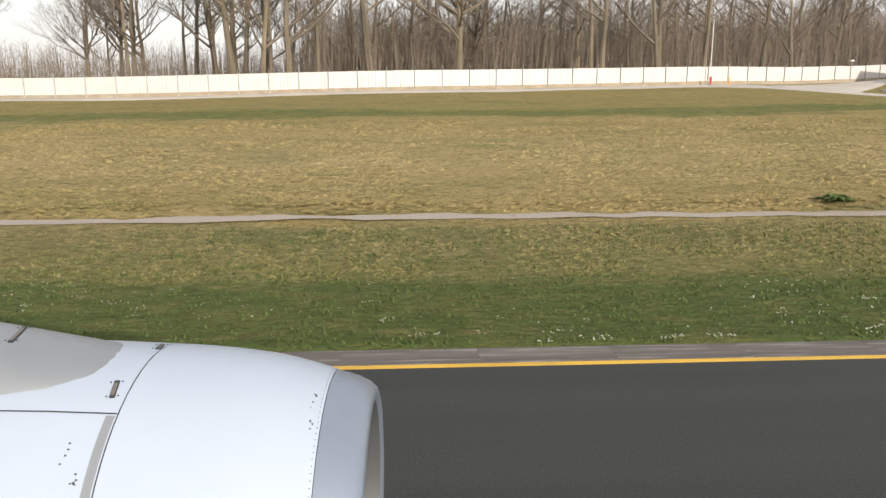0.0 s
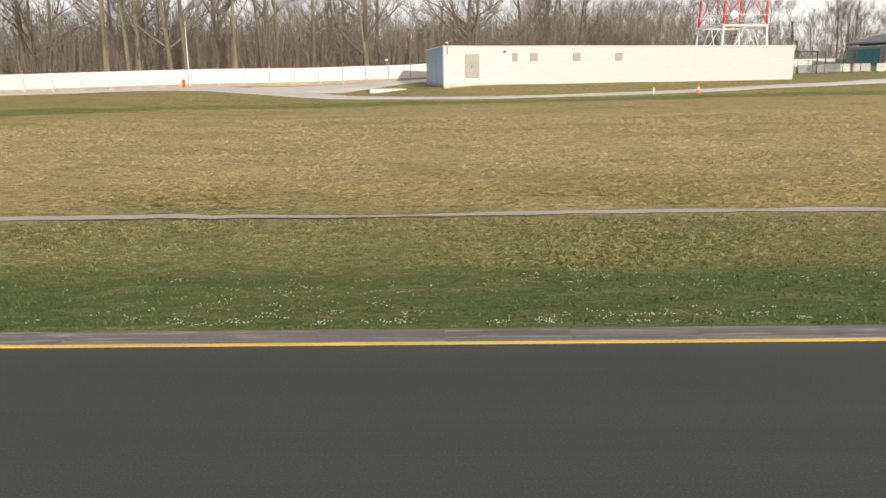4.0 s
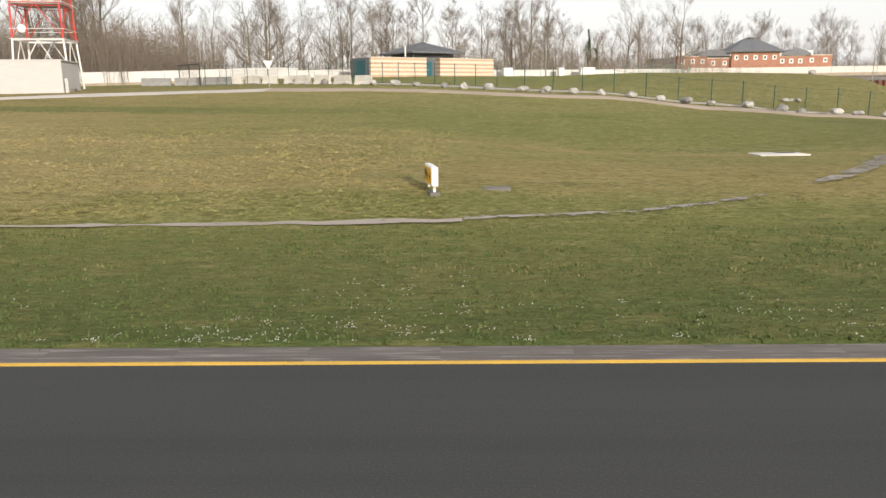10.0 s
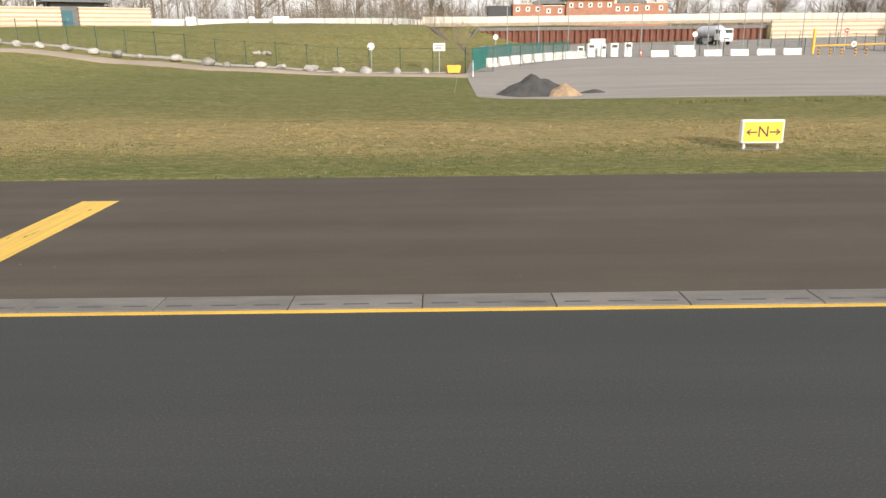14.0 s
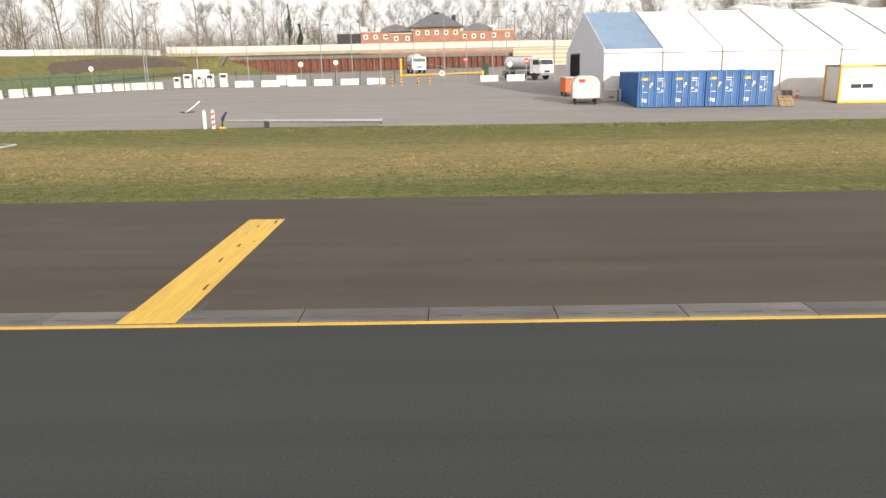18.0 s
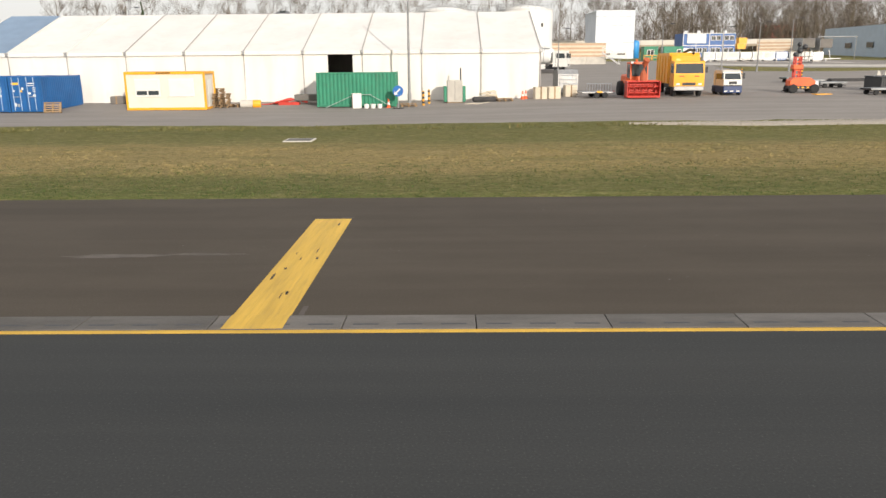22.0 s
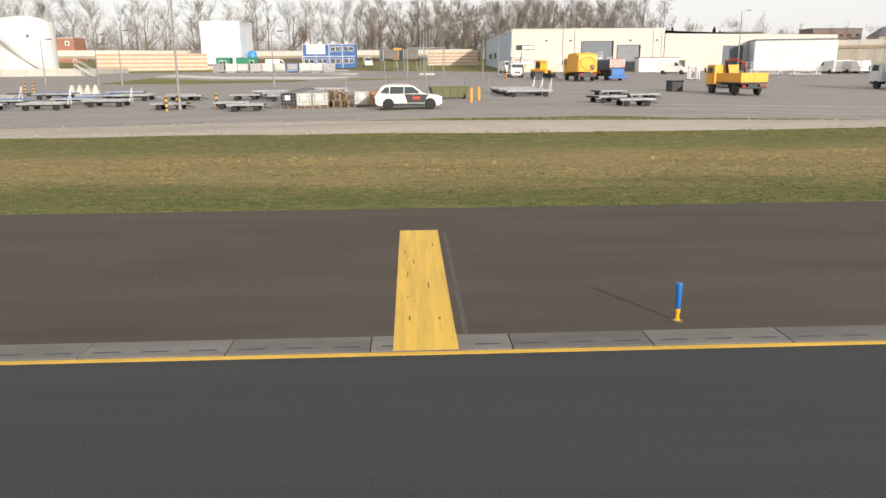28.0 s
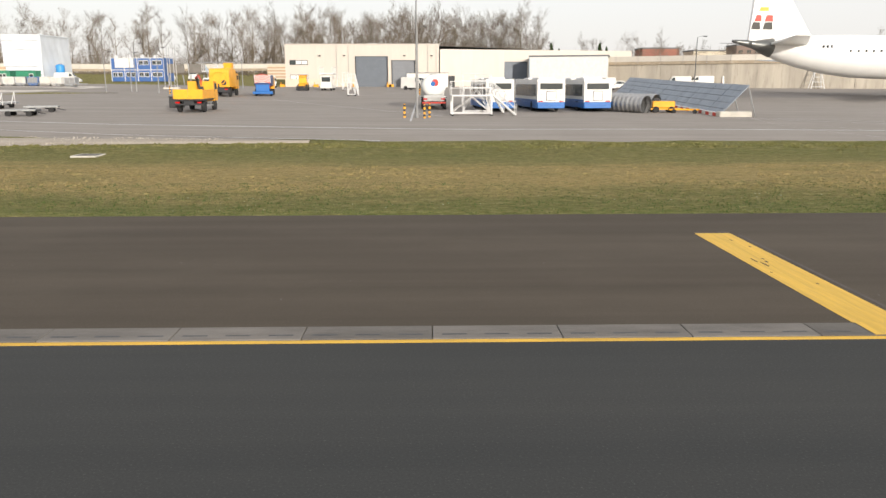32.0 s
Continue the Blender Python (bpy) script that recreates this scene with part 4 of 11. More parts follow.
def radar_tower():
    cx, cy, half = 84.75, 82.0, 2.45
    t = thing("lattice_tower", "red and white lattice tower on a white steel base", "tower", at(cx, cy, 12))
    P = [(-half, -half), (half, -half), (half, half), (-half, half)]
    z1, z2, z3 = 5.2, 8.9, 14.0
    for x, y in P:
        part("lower_leg", Geo().tube([(x * 1.12, y * 1.12, -0.3), (x, y, z1)], 0.10, 8), WHITE, t, "white tubular leg")
        part("upper_leg", Geo().tube([(x, y, z1 + 0.15), (x * 0.9, y * 0.9, z3)], 0.10, 8), RED, t, "red tubular leg")
        part("foot", Geo().box(x * 1.12 - 0.5, x * 1.12 + 0.5, y * 1.12 - 0.5, y * 1.12 + 0.5, -0.6, 0.2, 0.05), CONC, t)
    for k in range(4):
        a, b = Vector((*P[k], 0)), Vector((*P[(k + 1) % 4], 0))
        part("platform_beam", Geo().tube([a + Vector((0, 0, z1)), b + Vector((0, 0, z1))], 0.08, 6), WHITE, t)
        mid = a.lerp(b, 0.5)
        part("lower_brace", Geo().tube([a * 1.1 + Vector((0, 0, 0.5)), mid + Vector((0, 0, z1))], 0.045, 6).tube([b * 1.1 + Vector((0, 0, 0.5)), mid + Vector((0, 0, z1))], 0.045, 6), WHITE, t)
        part("ring_beam", Geo().tube([a * 0.95 + Vector((0, 0, z2)), b * 0.95 + Vector((0, 0, z2))], 0.08, 6).tube([a * 0.97 + Vector((0, 0, 8.6)), b * 0.97 + Vector((0, 0, 8.6))], 0.04, 6), RED, t)
        part("upper_brace", Geo().tube([a + Vector((0, 0, z1 + 0.2)), mid * 0.95 + Vector((0, 0, z2))], 0.045, 6).tube([b + Vector((0, 0, z1 + 0.2)), mid * 0.95 + Vector((0, 0, z2))], 0.045, 6).tube([a * 0.95 + Vector((0, 0, z2)), b * 0.9 + Vector((0, 0, z3))], 0.045, 6).tube([b * 0.95 + Vector((0, 0, z2)), a * 0.9 + Vector((0, 0, z3))], 0.045, 6), RED, t)
    g = Geo()
    for k in range(14):
        g.box(-0.9 + 0.12 * k, -0.62 + 0.12 * k, -0.45, 0.45, 0.6 + 0.36 * k, 0.64 + 0.36 * k)
    part("stair_flight", g.tube([(-0.9, -0.45, 0.6), (0.9, -0.45, 5.6)], 0.05, 6).tube([(-0.9, 0.45, 0.6), (0.9, 0.45, 5.6)], 0.05, 6), GALV, t)
    g = Geo()
    for k in range(11):
        g.box(0.62 - 0.12 * k, 0.9 - 0.12 * k, -0.45, 0.45, 5.8 + 0.36 * k, 5.84 + 0.36 * k)
    part("stair_flight", g.tube([(0.9, -0.45, 5.8), (-0.5, -0.45, 9.6)], 0.05, 6).tube([(0.9, 0.45, 5.8), (-0.5, 0.45, 9.6)], 0.05, 6), GALV, t)
    for z in (z1 + 0.1, z1 + 1.1, z2 + 0.1, z2 + 1.0):
        g, s = Geo(), 1.08
        for k in range(4):
            a, b = P[k], P[(k + 1) % 4]
            g.tube([(a[0] * s, a[1] * s, z), (b[0] * s, b[1] * s, z)], 0.03, 5)
        part("guard_rail", g, WHITE, t)
    part("platform", Geo().box(-half, half, -half, half, z2 - 0.1, z2 - 0.04), GALV, t)
    part("top_platform", Geo().box(-half, half, -half, half, z3, z3 + 0.2, 0.04), RED, t)
    for x, z in ((-1.4, 6.3), (2.3, 11.0)):
        part("dish", Geo().lathe([(0.02, 0.1), (0.28, 0.02), (0.42, -0.1), (0.28, 0.0), (0.02, 0.07)], 14, pose(x, -half - 0.2, z, 90), False), WHITE, t, "small white dish aerial")
    return t


radar_tower()


def jersey(x, y, turn, length=2.0, h=0.85, mat=None, group="", label="pale concrete crash barrier block"):
    prof = [(-0.3, 0), (0.3, 0), (0.3, 0.1), (0.14, 0.36), (0.09, h), (-0.09, h), (-0.14, 0.36), (-0.3, 0.1)]
    m = Geo().prism(prof, -length / 2, length / 2, Matrix.Rotation(radians(90), 4, "Z"))
    t = thing("barrier_block", label, "barrier", at(x, y, turn), group)
    part("block", m, mat or CONC_L, t)
    part("lifting_slot", Geo().box(-0.25, 0.25, -0.31, 0.31, 0.0, 0.06), CONC, t)
    return t


# darker concrete for the first seven blocks, whose shade is painted in
YARD = paint("shaded_concrete", (0.24, 0.235, 0.225), 0.9, 0, 0.8, 0.15, 14, 0.2, 0.4, (0.13, 0.12, 0.10))
for i, (x, y) in enumerate(((90.6, 93.5), (91.95, 93.0), (93.25, 92.5), (95.4, 92.0), (97.2, 91.7), (99.0, 91.7), (100.6, 92.0), (101.9, 92.4), (104.1, 92.0), (106.4, 91.0), (109.3, 89.5))):
    jersey(x, y, 14 - 3.5 * i, 1.25 + 0.09 * min(i, 7), 0.95, YARD if i < 7 else CONC_L, "blocks before the gate", "weathered concrete block across the service yard, greyed with painted shade" if i < 7 else "pale concrete block across the service yard")
for i in range(4):
    jersey(111 + 2.5 * i, 87.6 - 1.5 * i, -30, 2.2, 1.0, CONC_L, "blocks beside the road")
g = thing("mesh_gate", "dark steel mesh gate between tall posts", "gate", pose(96.2, 92.7, lie(96.2, 92.7), 0, 0, -46))
for x in (-2.8, 0.0, 2.8):
    part("post", Geo().tube([(x, 0, -0.2), (x, 0, 2.5)], 0.07, 6), DARK, g)
part("top_bar", Geo().tube([(-2.8, 0, 2.45), (2.8, 0, 2.45)], 0.06, 6), DARK, g)
gg = Geo()
for k in range(27):
    gg.tube([(-2.7 + k * 0.2, 0, 0.1), (-2.7 + k * 0.2, 0, 2.4)], 0.008, 3, False)
for k in range(12):
    gg.tube([(-2.8, 0, 0.1 + k * 0.2), (2.8, 0, 0.1 + k * 0.2)], 0.008, 3, False)
part("mesh_leaf", gg, DARK, g)
s = thing("road_sign", "white triangular give-way sign seen from behind on a grey post", "sign", at(108.71, 80.96, 10))
part("post", Geo().tube([(0, 0, -0.1), (0, 0, 2.6)], 0.045, 8), GALV, s)
part("plate", Geo().prism([(-0.5, 2.75), (0.5, 2.75), (0.0, 1.85)], -0.07, -0.045), WHITE, s)
mesh_fence("mesh_fence", [(98.9, 90.3), (106.0, 91.8), (112.7, 95.5), (115.6, 100.1)], "dark green wire mesh fence by the yard", "fence", 2.3, FENCE_GREEN, 2.6, 7)

# ---- kiosk, boulders, mound ----
def kiosk():
    t = thing("striped_pavilion", "low cream and tan banded brick pavilion under a grey hipped roof", "building", pose(116.6, 108.6, 5.84, 0, 0, 35.6))
    def block(x0, x1, d, name):
        rows = 9
        hh = 2.65 / rows
        for k in range(rows):
            o = 0.03 if k % 2 else 0.0
            part(name, Geo().box(x0 - o, x1 + o, -o, d, k * hh - (0.6 if k == 0 else 0), (k + 1) * hh - 0.004), STRIPE_TAN if k % 2 == 0 else STRIPE_CREAM, t, "tan brick band" if k % 2 == 0 else "cream brick band")
        part("coping", Geo().box(x0 - 0.08, x1 + 0.08, -0.08, d + 0.05, 2.65, 2.78, 0.03), STRIPE_CREAM, t)
    block(0, 9.4, 6.0, "brick_band")
    block(11.9, 22.1, 6.0, "brick_band")
    part("core", Geo().box(9.4, 11.9, 1.3, 6.0, -0.5, 2.8), SLATE, t)
    d = part("door", Geo().box(9.8, 11.2, 1.2, 1.28, 0, 2.3, 0.02), TEAL, t, "teal double door")
    part("door_handle", Geo().box(10.45, 10.5, 1.14, 1.2, 1.0, 1.2), GALV, d)
    part("side_cladding", Geo().box(-0.12, -0.03, 0.4, 6.0, 0.0, 2.75, 0.02), SLATE, t)
    d = part("side_door", Geo().box(-0.2, -0.12, 1.2, 4.4, 0.0, 2.4, 0.02), TEAL, t, "teal side door")
    part("door_frame", Geo().box(-0.22, -0.12, 1.05, 1.2, 0, 2.5).box(-0.22, -0.12, 4.4, 4.55, 0, 2.5), SLATE, d)
    c, s, z0, z1 = (12.0, 5.2), 4.8, 3.72, 5.4
    v = [(c[0] - s, c[1] - s, z0), (c[0] + s, c[1] - s, z0), (c[0] + s, c[1] + s, z0), (c[0] - s, c[1] + s, z0)]
    roof = Geo().add(v + [(c[0], c[1], z1)] + [(a, b, z0 - 0.22) for a, b, _ in v], [(0, 1, 4), (1, 2, 4), (2, 3, 4), (3, 0, 4), (0, 5, 6, 1), (1, 6, 7, 2), (2, 7, 8, 3), (3, 8, 5, 0), (8, 7, 6, 5)])
    rf = part("hipped_roof", roof, SLATE, t, "grey hipped metal roof")
    sm = Geo()
    for side in range(4):
        m = pose(c[0], c[1], 0, 0, 0, 90 * side)
        for k in range(-12, 13):
            x = k * s / 12.5
            top = 1 - abs(x) / s
            sm.tube([m @ Vector((x, -s, z0 + 0.02)), m @ Vector((x, -s * (1 - top), z0 + (z1 - z0) * top + 0.02))], 0.025, 3, False)
    part("roof_seam", sm, SLATE, rf)
    for k in range(4):
        m = pose(c[0], c[1], 0, 0, 0, 90 * k + 45)
        part("roof_post", Geo().tube([m @ Vector((5.9, 0, 2.5)), m @ Vector((5.9, 0, 3.55))], 0.09, 6), DARK, t)
    part("inner_core", Geo().box(8.6, 16.0, 2.2, 8.6, -0.5, 3.4), SLATE, t)
    part("flue", Geo().tube([(6.4, 1.0, 2.9), (6.4, 1.0, 4.5)], 0.1, 8), WHITE, t)
    return t


kiosk()
lamp_post(142.51, 118.66, 6.0, "white lighting column with twin heads by the pavilion", 0.8)
rk = random.Random(21)


def boulder_mesh(seed):
    r = random.Random(seed)
    bm = bmesh.new()
    bmesh.ops.create_icosphere(bm, subdivisions=2, radius=0.5)
    for v in bm.verts:
        v.co *= 1 + 0.42 * noise.noise(v.co * 2.2 + Vector((seed * 7.1, 0, 0))) + 0.1 * r.random()
        v.co.x *= 1.25
        v.co.z = max(v.co.z * 0.95, -0.33)
    me = bpy.data.meshes.new("stone")
    bm.to_mesh(me)
    bm.free()
    me.materials.append(STONE)
    return me


BOULDERS = [boulder_mesh(i) for i in range(6)]


def boulder_line(k):
    xs, ys = (111.7, 119.8, 127, 135.1, 143.1, 152.1, 160.9, 169.7, 177.9), (86.7, 82.1, 78.0, 74.1, 71.5, 70.3, 69.5, 69.1, 69.1)
    x = 111.7 + 66.2 * k
    return x, float(np.interp(x, xs, ys))


for i in range(27):
    x, y = boulder_line((i + rk.uniform(-0.25, 0.25)) / 26 if 0 < i < 26 else i / 26)
    ob = new("boulder", BOULDERS[i % 6])
    sc = rk.uniform(0.66, 1.0)
    ob.matrix_basis = pose(x, y, lie(x, y) + 0.26 * sc, 0, 0, rk.uniform(0, 360)) @ Matrix.Diagonal((sc, sc * rk.uniform(0.8, 1.1), sc * rk.uniform(0.75, 1.05), 1))
    tagged(ob, "rough grey quarry boulder set along the road edge", "boulder", "boulders along the road")
mesh_fence("mesh_fence", [(116.5, 89.0), (124.1, 83.0), (132.7, 78.1), (140.8, 74.6), (152.6, 72.4), (164.0, 71.4), (175.5, 70.9), (181.5, 71.0)], "dark green wire mesh fence behind the boulders", "fence", 2.2, FENCE_GREEN, 2.75, 6)
FOOT = ((113.5, 87.6), (119.8, 83.7), (127, 79.4), (135.1, 75.4), (143.1, 72.7), (152.1, 71.5), (160.9, 70.6), (169.7, 70.2), (180.5, 70.2))
drape("footpath", paint("worn_footpath", (0.31, 0.285, 0.255), 0.9, 0, 0.6, 0.15, 14, 0.1), list(FOOT), [(x + 0.3, y + 1.3) for x, y in FOOT], 0.09, "grey footpath behind the line of boulders", "pavement")
perimeter_wall("boundary_wall", [(102.4, 112.4), (110.0, 118.2), (115.6, 123.0), (134.6, 132.9), (146.1, 137.0), (167.2, 142.2), (176.9, 155.1)], 1.2, 0.1, "low white boundary wall along the top of the bank", 3.0, None, True)
mesh_fence("mesh_fence", [(159.0, 138.2), (167.0, 140.6), (171.5, 146.0), (175.6, 154.0)], "pale green wire mesh fence along the top of the bank", "fence", 1.9, paint("pale_green_coating", (0.10, 0.19, 0.15), 0.6), 2.6, 7)
for x, y, w in ((137.5, 131.7, 0.8), (151.8, 135.7, 1.4), (147.0, 134.7, 0.5)):
    c = thing("equipment_cabinet", "small white equipment cabinet by the wall", "cabinet", at(x, y, 20))
    part("body", Geo().box(-w, w, -0.4, 0.4, -0.1, 1.5, 0.03), WHITE, c)
    part("door", Geo().box(-w + 0.1, w - 0.1, -0.43, -0.4, 0.1, 1.4, 0.01), WHITE, c)
md = thing("mound_debris", "clump of pale broken stones on the grassy mound", "stones", at(161.68, 76.18, 0))
for i in range(7):
    ob = part("stone", BOULDERS[i % 6], None, md)
    ob.matrix_local = pose(rk.uniform(-0.8, 0.8), rk.uniform(-0.3, 0.3), 0.1, 0, 0, i * 50) @ Matrix.Scale(rk.uniform(0.3, 0.5), 4)
b = new("boulder", BOULDERS[2])
b.matrix_basis = at(173.59, 97.67, 30, 0.2) @ Matrix.Scale(0.8, 4)
tagged(b, "single pale boulder on the mound", "boulder")


# ---- airfield signs and edge markers ----
GHOST = paint("worn_trace", (0.085, 0.071, 0.06), 0.9, 0, 2, 0.2, 25, 0.1, 0.5, (0.07, 0.058, 0.05))
SIGN_Y = paint("sign_yellow", (0.78, 0.44, 0.02), 0.45, 0, 0.6, 0.03, 10, 0)
INK = paint("sign_black", (0.02, 0.018, 0.015), 0.5, 0, 2, 0.05, 10, 0)


def lettering(text, size, m, parent, mat, name="lettering"):
    cu = bpy.data.curves.new(name, "FONT")
    cu.body, cu.size, cu.align_x, cu.align_y, cu.extrude = text, size, "CENTER", "CENTER", 0.004
    tmp = new(name, cu)
    me = bpy.data.meshes.new_from_object(tmp.evaluated_get(bpy.context.evaluated_depsgraph_get()))
    bpy.data.objects.remove(tmp)
    me.materials.clear()
    me.materials.append(mat)
    ob = part(name, me, None, parent)
    ob.matrix_local = m
    return ob


def arrow(parent, x, z, turn, s, y):
    g = Geo().prism([(-0.5, -0.06), (0.28, -0.06), (0.28, 0.06), (-0.5, 0.06)], 0, 0.008).prism([(0.5, 0), (0.12, 0.32), (0.12, 0.17), (0.33, 0), (0.12, -0.17), (0.12, -0.32)][:3] + [(0.33, 0)], 0, 0.008).prism([(0.5, 0), (0.33, 0), (0.12, -0.17), (0.12, -0.32)], 0, 0.008)
    ob = part("arrow", g, INK, parent)
    ob.matrix_local = pose(x, y, z) @ Matrix.Rotation(radians(-turn), 4, "Y") @ Matrix.Scale(s, 4)
    return ob


def airfield_sign(x, y, turn, w, h, label, dz=0.0):
    s = thing("taxiway_sign", label, "sign", at(x, y, turn, dz))
    part("box", Geo().box(-w / 2, w / 2, -0.11, 0.11, 0.2, 0.2 + h, 0.03), WHITE, s, "white sign case")
    part("face", Geo().box(-w / 2 + 0.06, w / 2 - 0.06, -0.125, -0.105, 0.26, 0.14 + h, 0.008), SIGN_Y, s, "yellow sign face")
    for k in (-1, 1):
        part("leg", Geo().tube([(k * w * 0.4, 0, -0.15), (k * w * 0.4, 0, 0.22)], 0.045, 8), WHITE, s)
    part("footing", Geo().box(-w / 2, w / 2, -0.16, 0.16, -0.2, 0.02, 0.02), CONC, s)
    return s


stand = Matrix.Rotation(radians(90), 4, "X")
s = airfield_sign(127.55, 24.05, -80, 1.5, 0.62, "yellow lit taxiway sign reading N4 on white legs", 0.0)
lettering("N4", 0.5, pose(-0.3, -0.13, 0.51) @ stand, s, INK)
arrow(s, 0.42, 0.51, 0, 0.4, -0.137)
s = airfield_sign(189.49, 24.37, 0, 1.38, 0.76, "yellow taxiway sign reading N between two arrows")
lettering("N", 0.5, pose(0, -0.13, 0.57) @ stand, s, INK)
arrow(s, -0.38, 0.57, 180, 0.36, -0.137)
arrow(s, 0.38, 0.57, 0, 0.36, -0.137)
s = airfield_sign(262.5, 28.5, -68, 1.3, 0.62, "yellow taxiway sign reading 24 on white legs")
lettering("24", 0.48, pose(-0.16, -0.13, 0.50) @ stand, s, INK)
arrow(s, 0.38, 0.50, 90, 0.34, -0.137)

plate = thing("ground_plate", "small grey concrete plate lying flush in the grass", "plate", at(129.66, 24.4, 0, 0.03))
part("plate", Geo().box(-0.45, 0.45, -0.3, 0.3, -0.1, 0.03, 0.02), CONC, plate)
first = None
for x in (32.25, 86.5, 140.8, 199.0, 257.4, 314.0, 370.6, 427.0):
    my = 11.1 if x < 50 else 10.9 if x < 150 else 10.74
    if first is None:
        first = thing("edge_marker", "blue taxiway edge marker on a yellow collar", "edge marker", pose(x, my, 0) @ Matrix.Diagonal((1, 1, 1.12, 1)), "taxiway edge markers")
        part("collar", Geo().lathe([(0.045, 0), (0.045, 0.02), (0.026, 0.03), (0.026, 0.10), (0.034, 0.105), (0.034, 0.14), (0.026, 0.15)], 12), YELLOW, first)
        part("tube", Geo().lathe([(0.033, 0.15), (0.035, 0.16), (0.05, 0.44), (0.048, 0.455), (0.01, 0.46)], 14), BLUE2, first, smooth=True)
        part("base_plate", Geo().lathe([(0.085, -0.05), (0.085, 0.012)], 12), CONC, first)
    else:
        copy_thing(first, pose(x, my, 0) @ Matrix.Diagonal((1, 1, 1.12, 1)))
for x in (170.54, 199.4, 228.56, 256.28, 283.89, 311.47, 339.14, 366.5, 394.68, 423.24):
    g = Geo()
    g.box(x, x + 0.86, 10.34, 17.3, 0.0, 0.005).box(x, x + 0.86, 9.765, 10.335, 0.022, 0.026)
    solid("ghost_line", Geo().box(x + 0.02, x + 0.5, 17.36, 17.44, 0.0, 0.003).box(x + 0.6, x + 0.9, 17.38, 17.5, 0.0, 0.003).box(x + 0.96, x + 1.04, 10.36, 17.1 if x > 360 else 10.8, 0.0, 0.003), GHOST, "faint pale trace of an older marking", "road marking", "structure")
    wr = random.Random(int(x))
    flakes = Geo()
    for k in range({311: 46, 256: 26, 283: 10}.get(int(x), 8)):
        fx, fy, fw, fl = x + 0.08 + 0.66 * wr.random(), 10.5 + 6.3 * wr.random(), wr.uniform(0.012, 0.05), wr.uniform(0.06, 0.5)
        flakes.add([(fx, fy, 0.0075), (fx + fw, fy + 0.1 * fl, 0.0075), (fx + fw * 0.6, fy + fl, 0.0075), (fx - fw * 0.3, fy + 0.7 * fl, 0.0075)], [(0, 1, 2, 3)])
    solid("worn_flake", flakes, SHOULDER, "dark bare streaks worn through the yellow paint", "road marking", "stuff")
    solid("shoulder_bar", g, BAR_PAINT, "broad yellow painted bar across the shoulder", "road marking", "structure")


# ---- concrete edge strip ----
strip = thing("edge_strip", "grey concrete drainage strip along the taxiway edge", "kerb", kind="structure")
slab_mesh = Geo().box(0.006, 1.869, 9.77, 10.33, -0.2, 0.02, 0.008).mesh("slab", CONC)
slot_mesh = Geo().box(0.14, 0.50, 9.915, 9.965, 0.018, 0.0215).box(0.76, 1.12, 9.915, 9.965, 0.018, 0.0215).box(1.38, 1.74, 9.915, 9.965, 0.018, 0.0215).mesh("slot", DARK)
SLAB = paint("drain_slab_concrete", (0.142, 0.131, 0.118), 0.88, 0, 0.9, 0.25, 20, 0.4, 0.5, (0.09, 0.08, 0.07), 0.24, (0.7, 2.5, 1))
slab_mesh.materials.clear()
slab_mesh.materials.append(SLAB)
worn_mesh = Geo().box(0.0, 1.8745, 9.77, 10.33, -0.2, 0.012, 0.003).mesh("slab", paint("worn_kerb_concrete", (0.125, 0.108, 0.098), 0.9, 0, 0.9, 0.35, 16, 0.5, 0.85, (0.30, 0.275, 0.255), stretch=(0.35, 5, 1)))
for i in range(255):
    x = -23.8 + 1.875 * i
    ob = part("slab", slab_mesh if x > SHOULDER_X - 1 else worn_mesh, None, strip)
    ob.location = (x, 0, 0.002 * math.sin(i * 12.9) if x > SHOULDER_X - 1 else 0.0)
    if x > SHOULDER_X:
        o2 = part("slot", slot_mesh, None, ob)
# ---- apron, gravel and islands ----
drape("apron", APRON, [(181.4, 47.2), (188, 45.2), (205, 42.6), (250, 42.2), (296, 42.2), (320, 41.4), (345, 41.6), (369, 45.0), (384, 44.5), (396, 42.2), (406, 41.4), (430, 41.6), (480, 42.0), (700, 46)],
      [(181.4, 69.0), (186, 150), (210, 159), (250, 160), (296, 150), (320, 150), (345, 165), (369, 170), (384, 160), (398, 160), (425, 160), (480, 160), (700, 180)], 0.045, "pale grey worn asphalt apron with patches and streaks", "apron", 3.0, across=40)
drape("gravel_strip", GRAVEL, [(297, 41.9), (304, 40.6), (322, 40.9), (344, 41.0), (354, 41.2), (369, 39.9), (381, 40.1), (394, 40.8), (410, 42.5)], [(297, 42.2), (304, 42.3), (323, 43.8), (346, 46.3), (355, 47.0), (369, 45.5), (382, 44.9), (395, 44.0), (410, 43.2)], 0.10, "strip of pale gravel along the apron edge", "gravel", 1.5)
drape("grass_island", GRASS, [(326, 100), (338, 98.5), (350, 103.0)], [(328, 122), (338, 112), (353, 109.5)], 0.09, "kerbed grass island on the apron", "grass", 2.0)
drape("grass_island", GRASS, [(357, 104.5), (367, 110)], [(360, 116), (372, 113)], 0.09, "small kerbed grass island on the apron", "grass", 2.0)
drape("island_road", CONC_L, [(326, 124), (338, 114.5), (353, 110.5), (357, 117)], [(328, 132), (338, 124), (353, 122), (360, 128)], 0.08, "pale concrete yard behind the grass island", "pavement", 2.0)
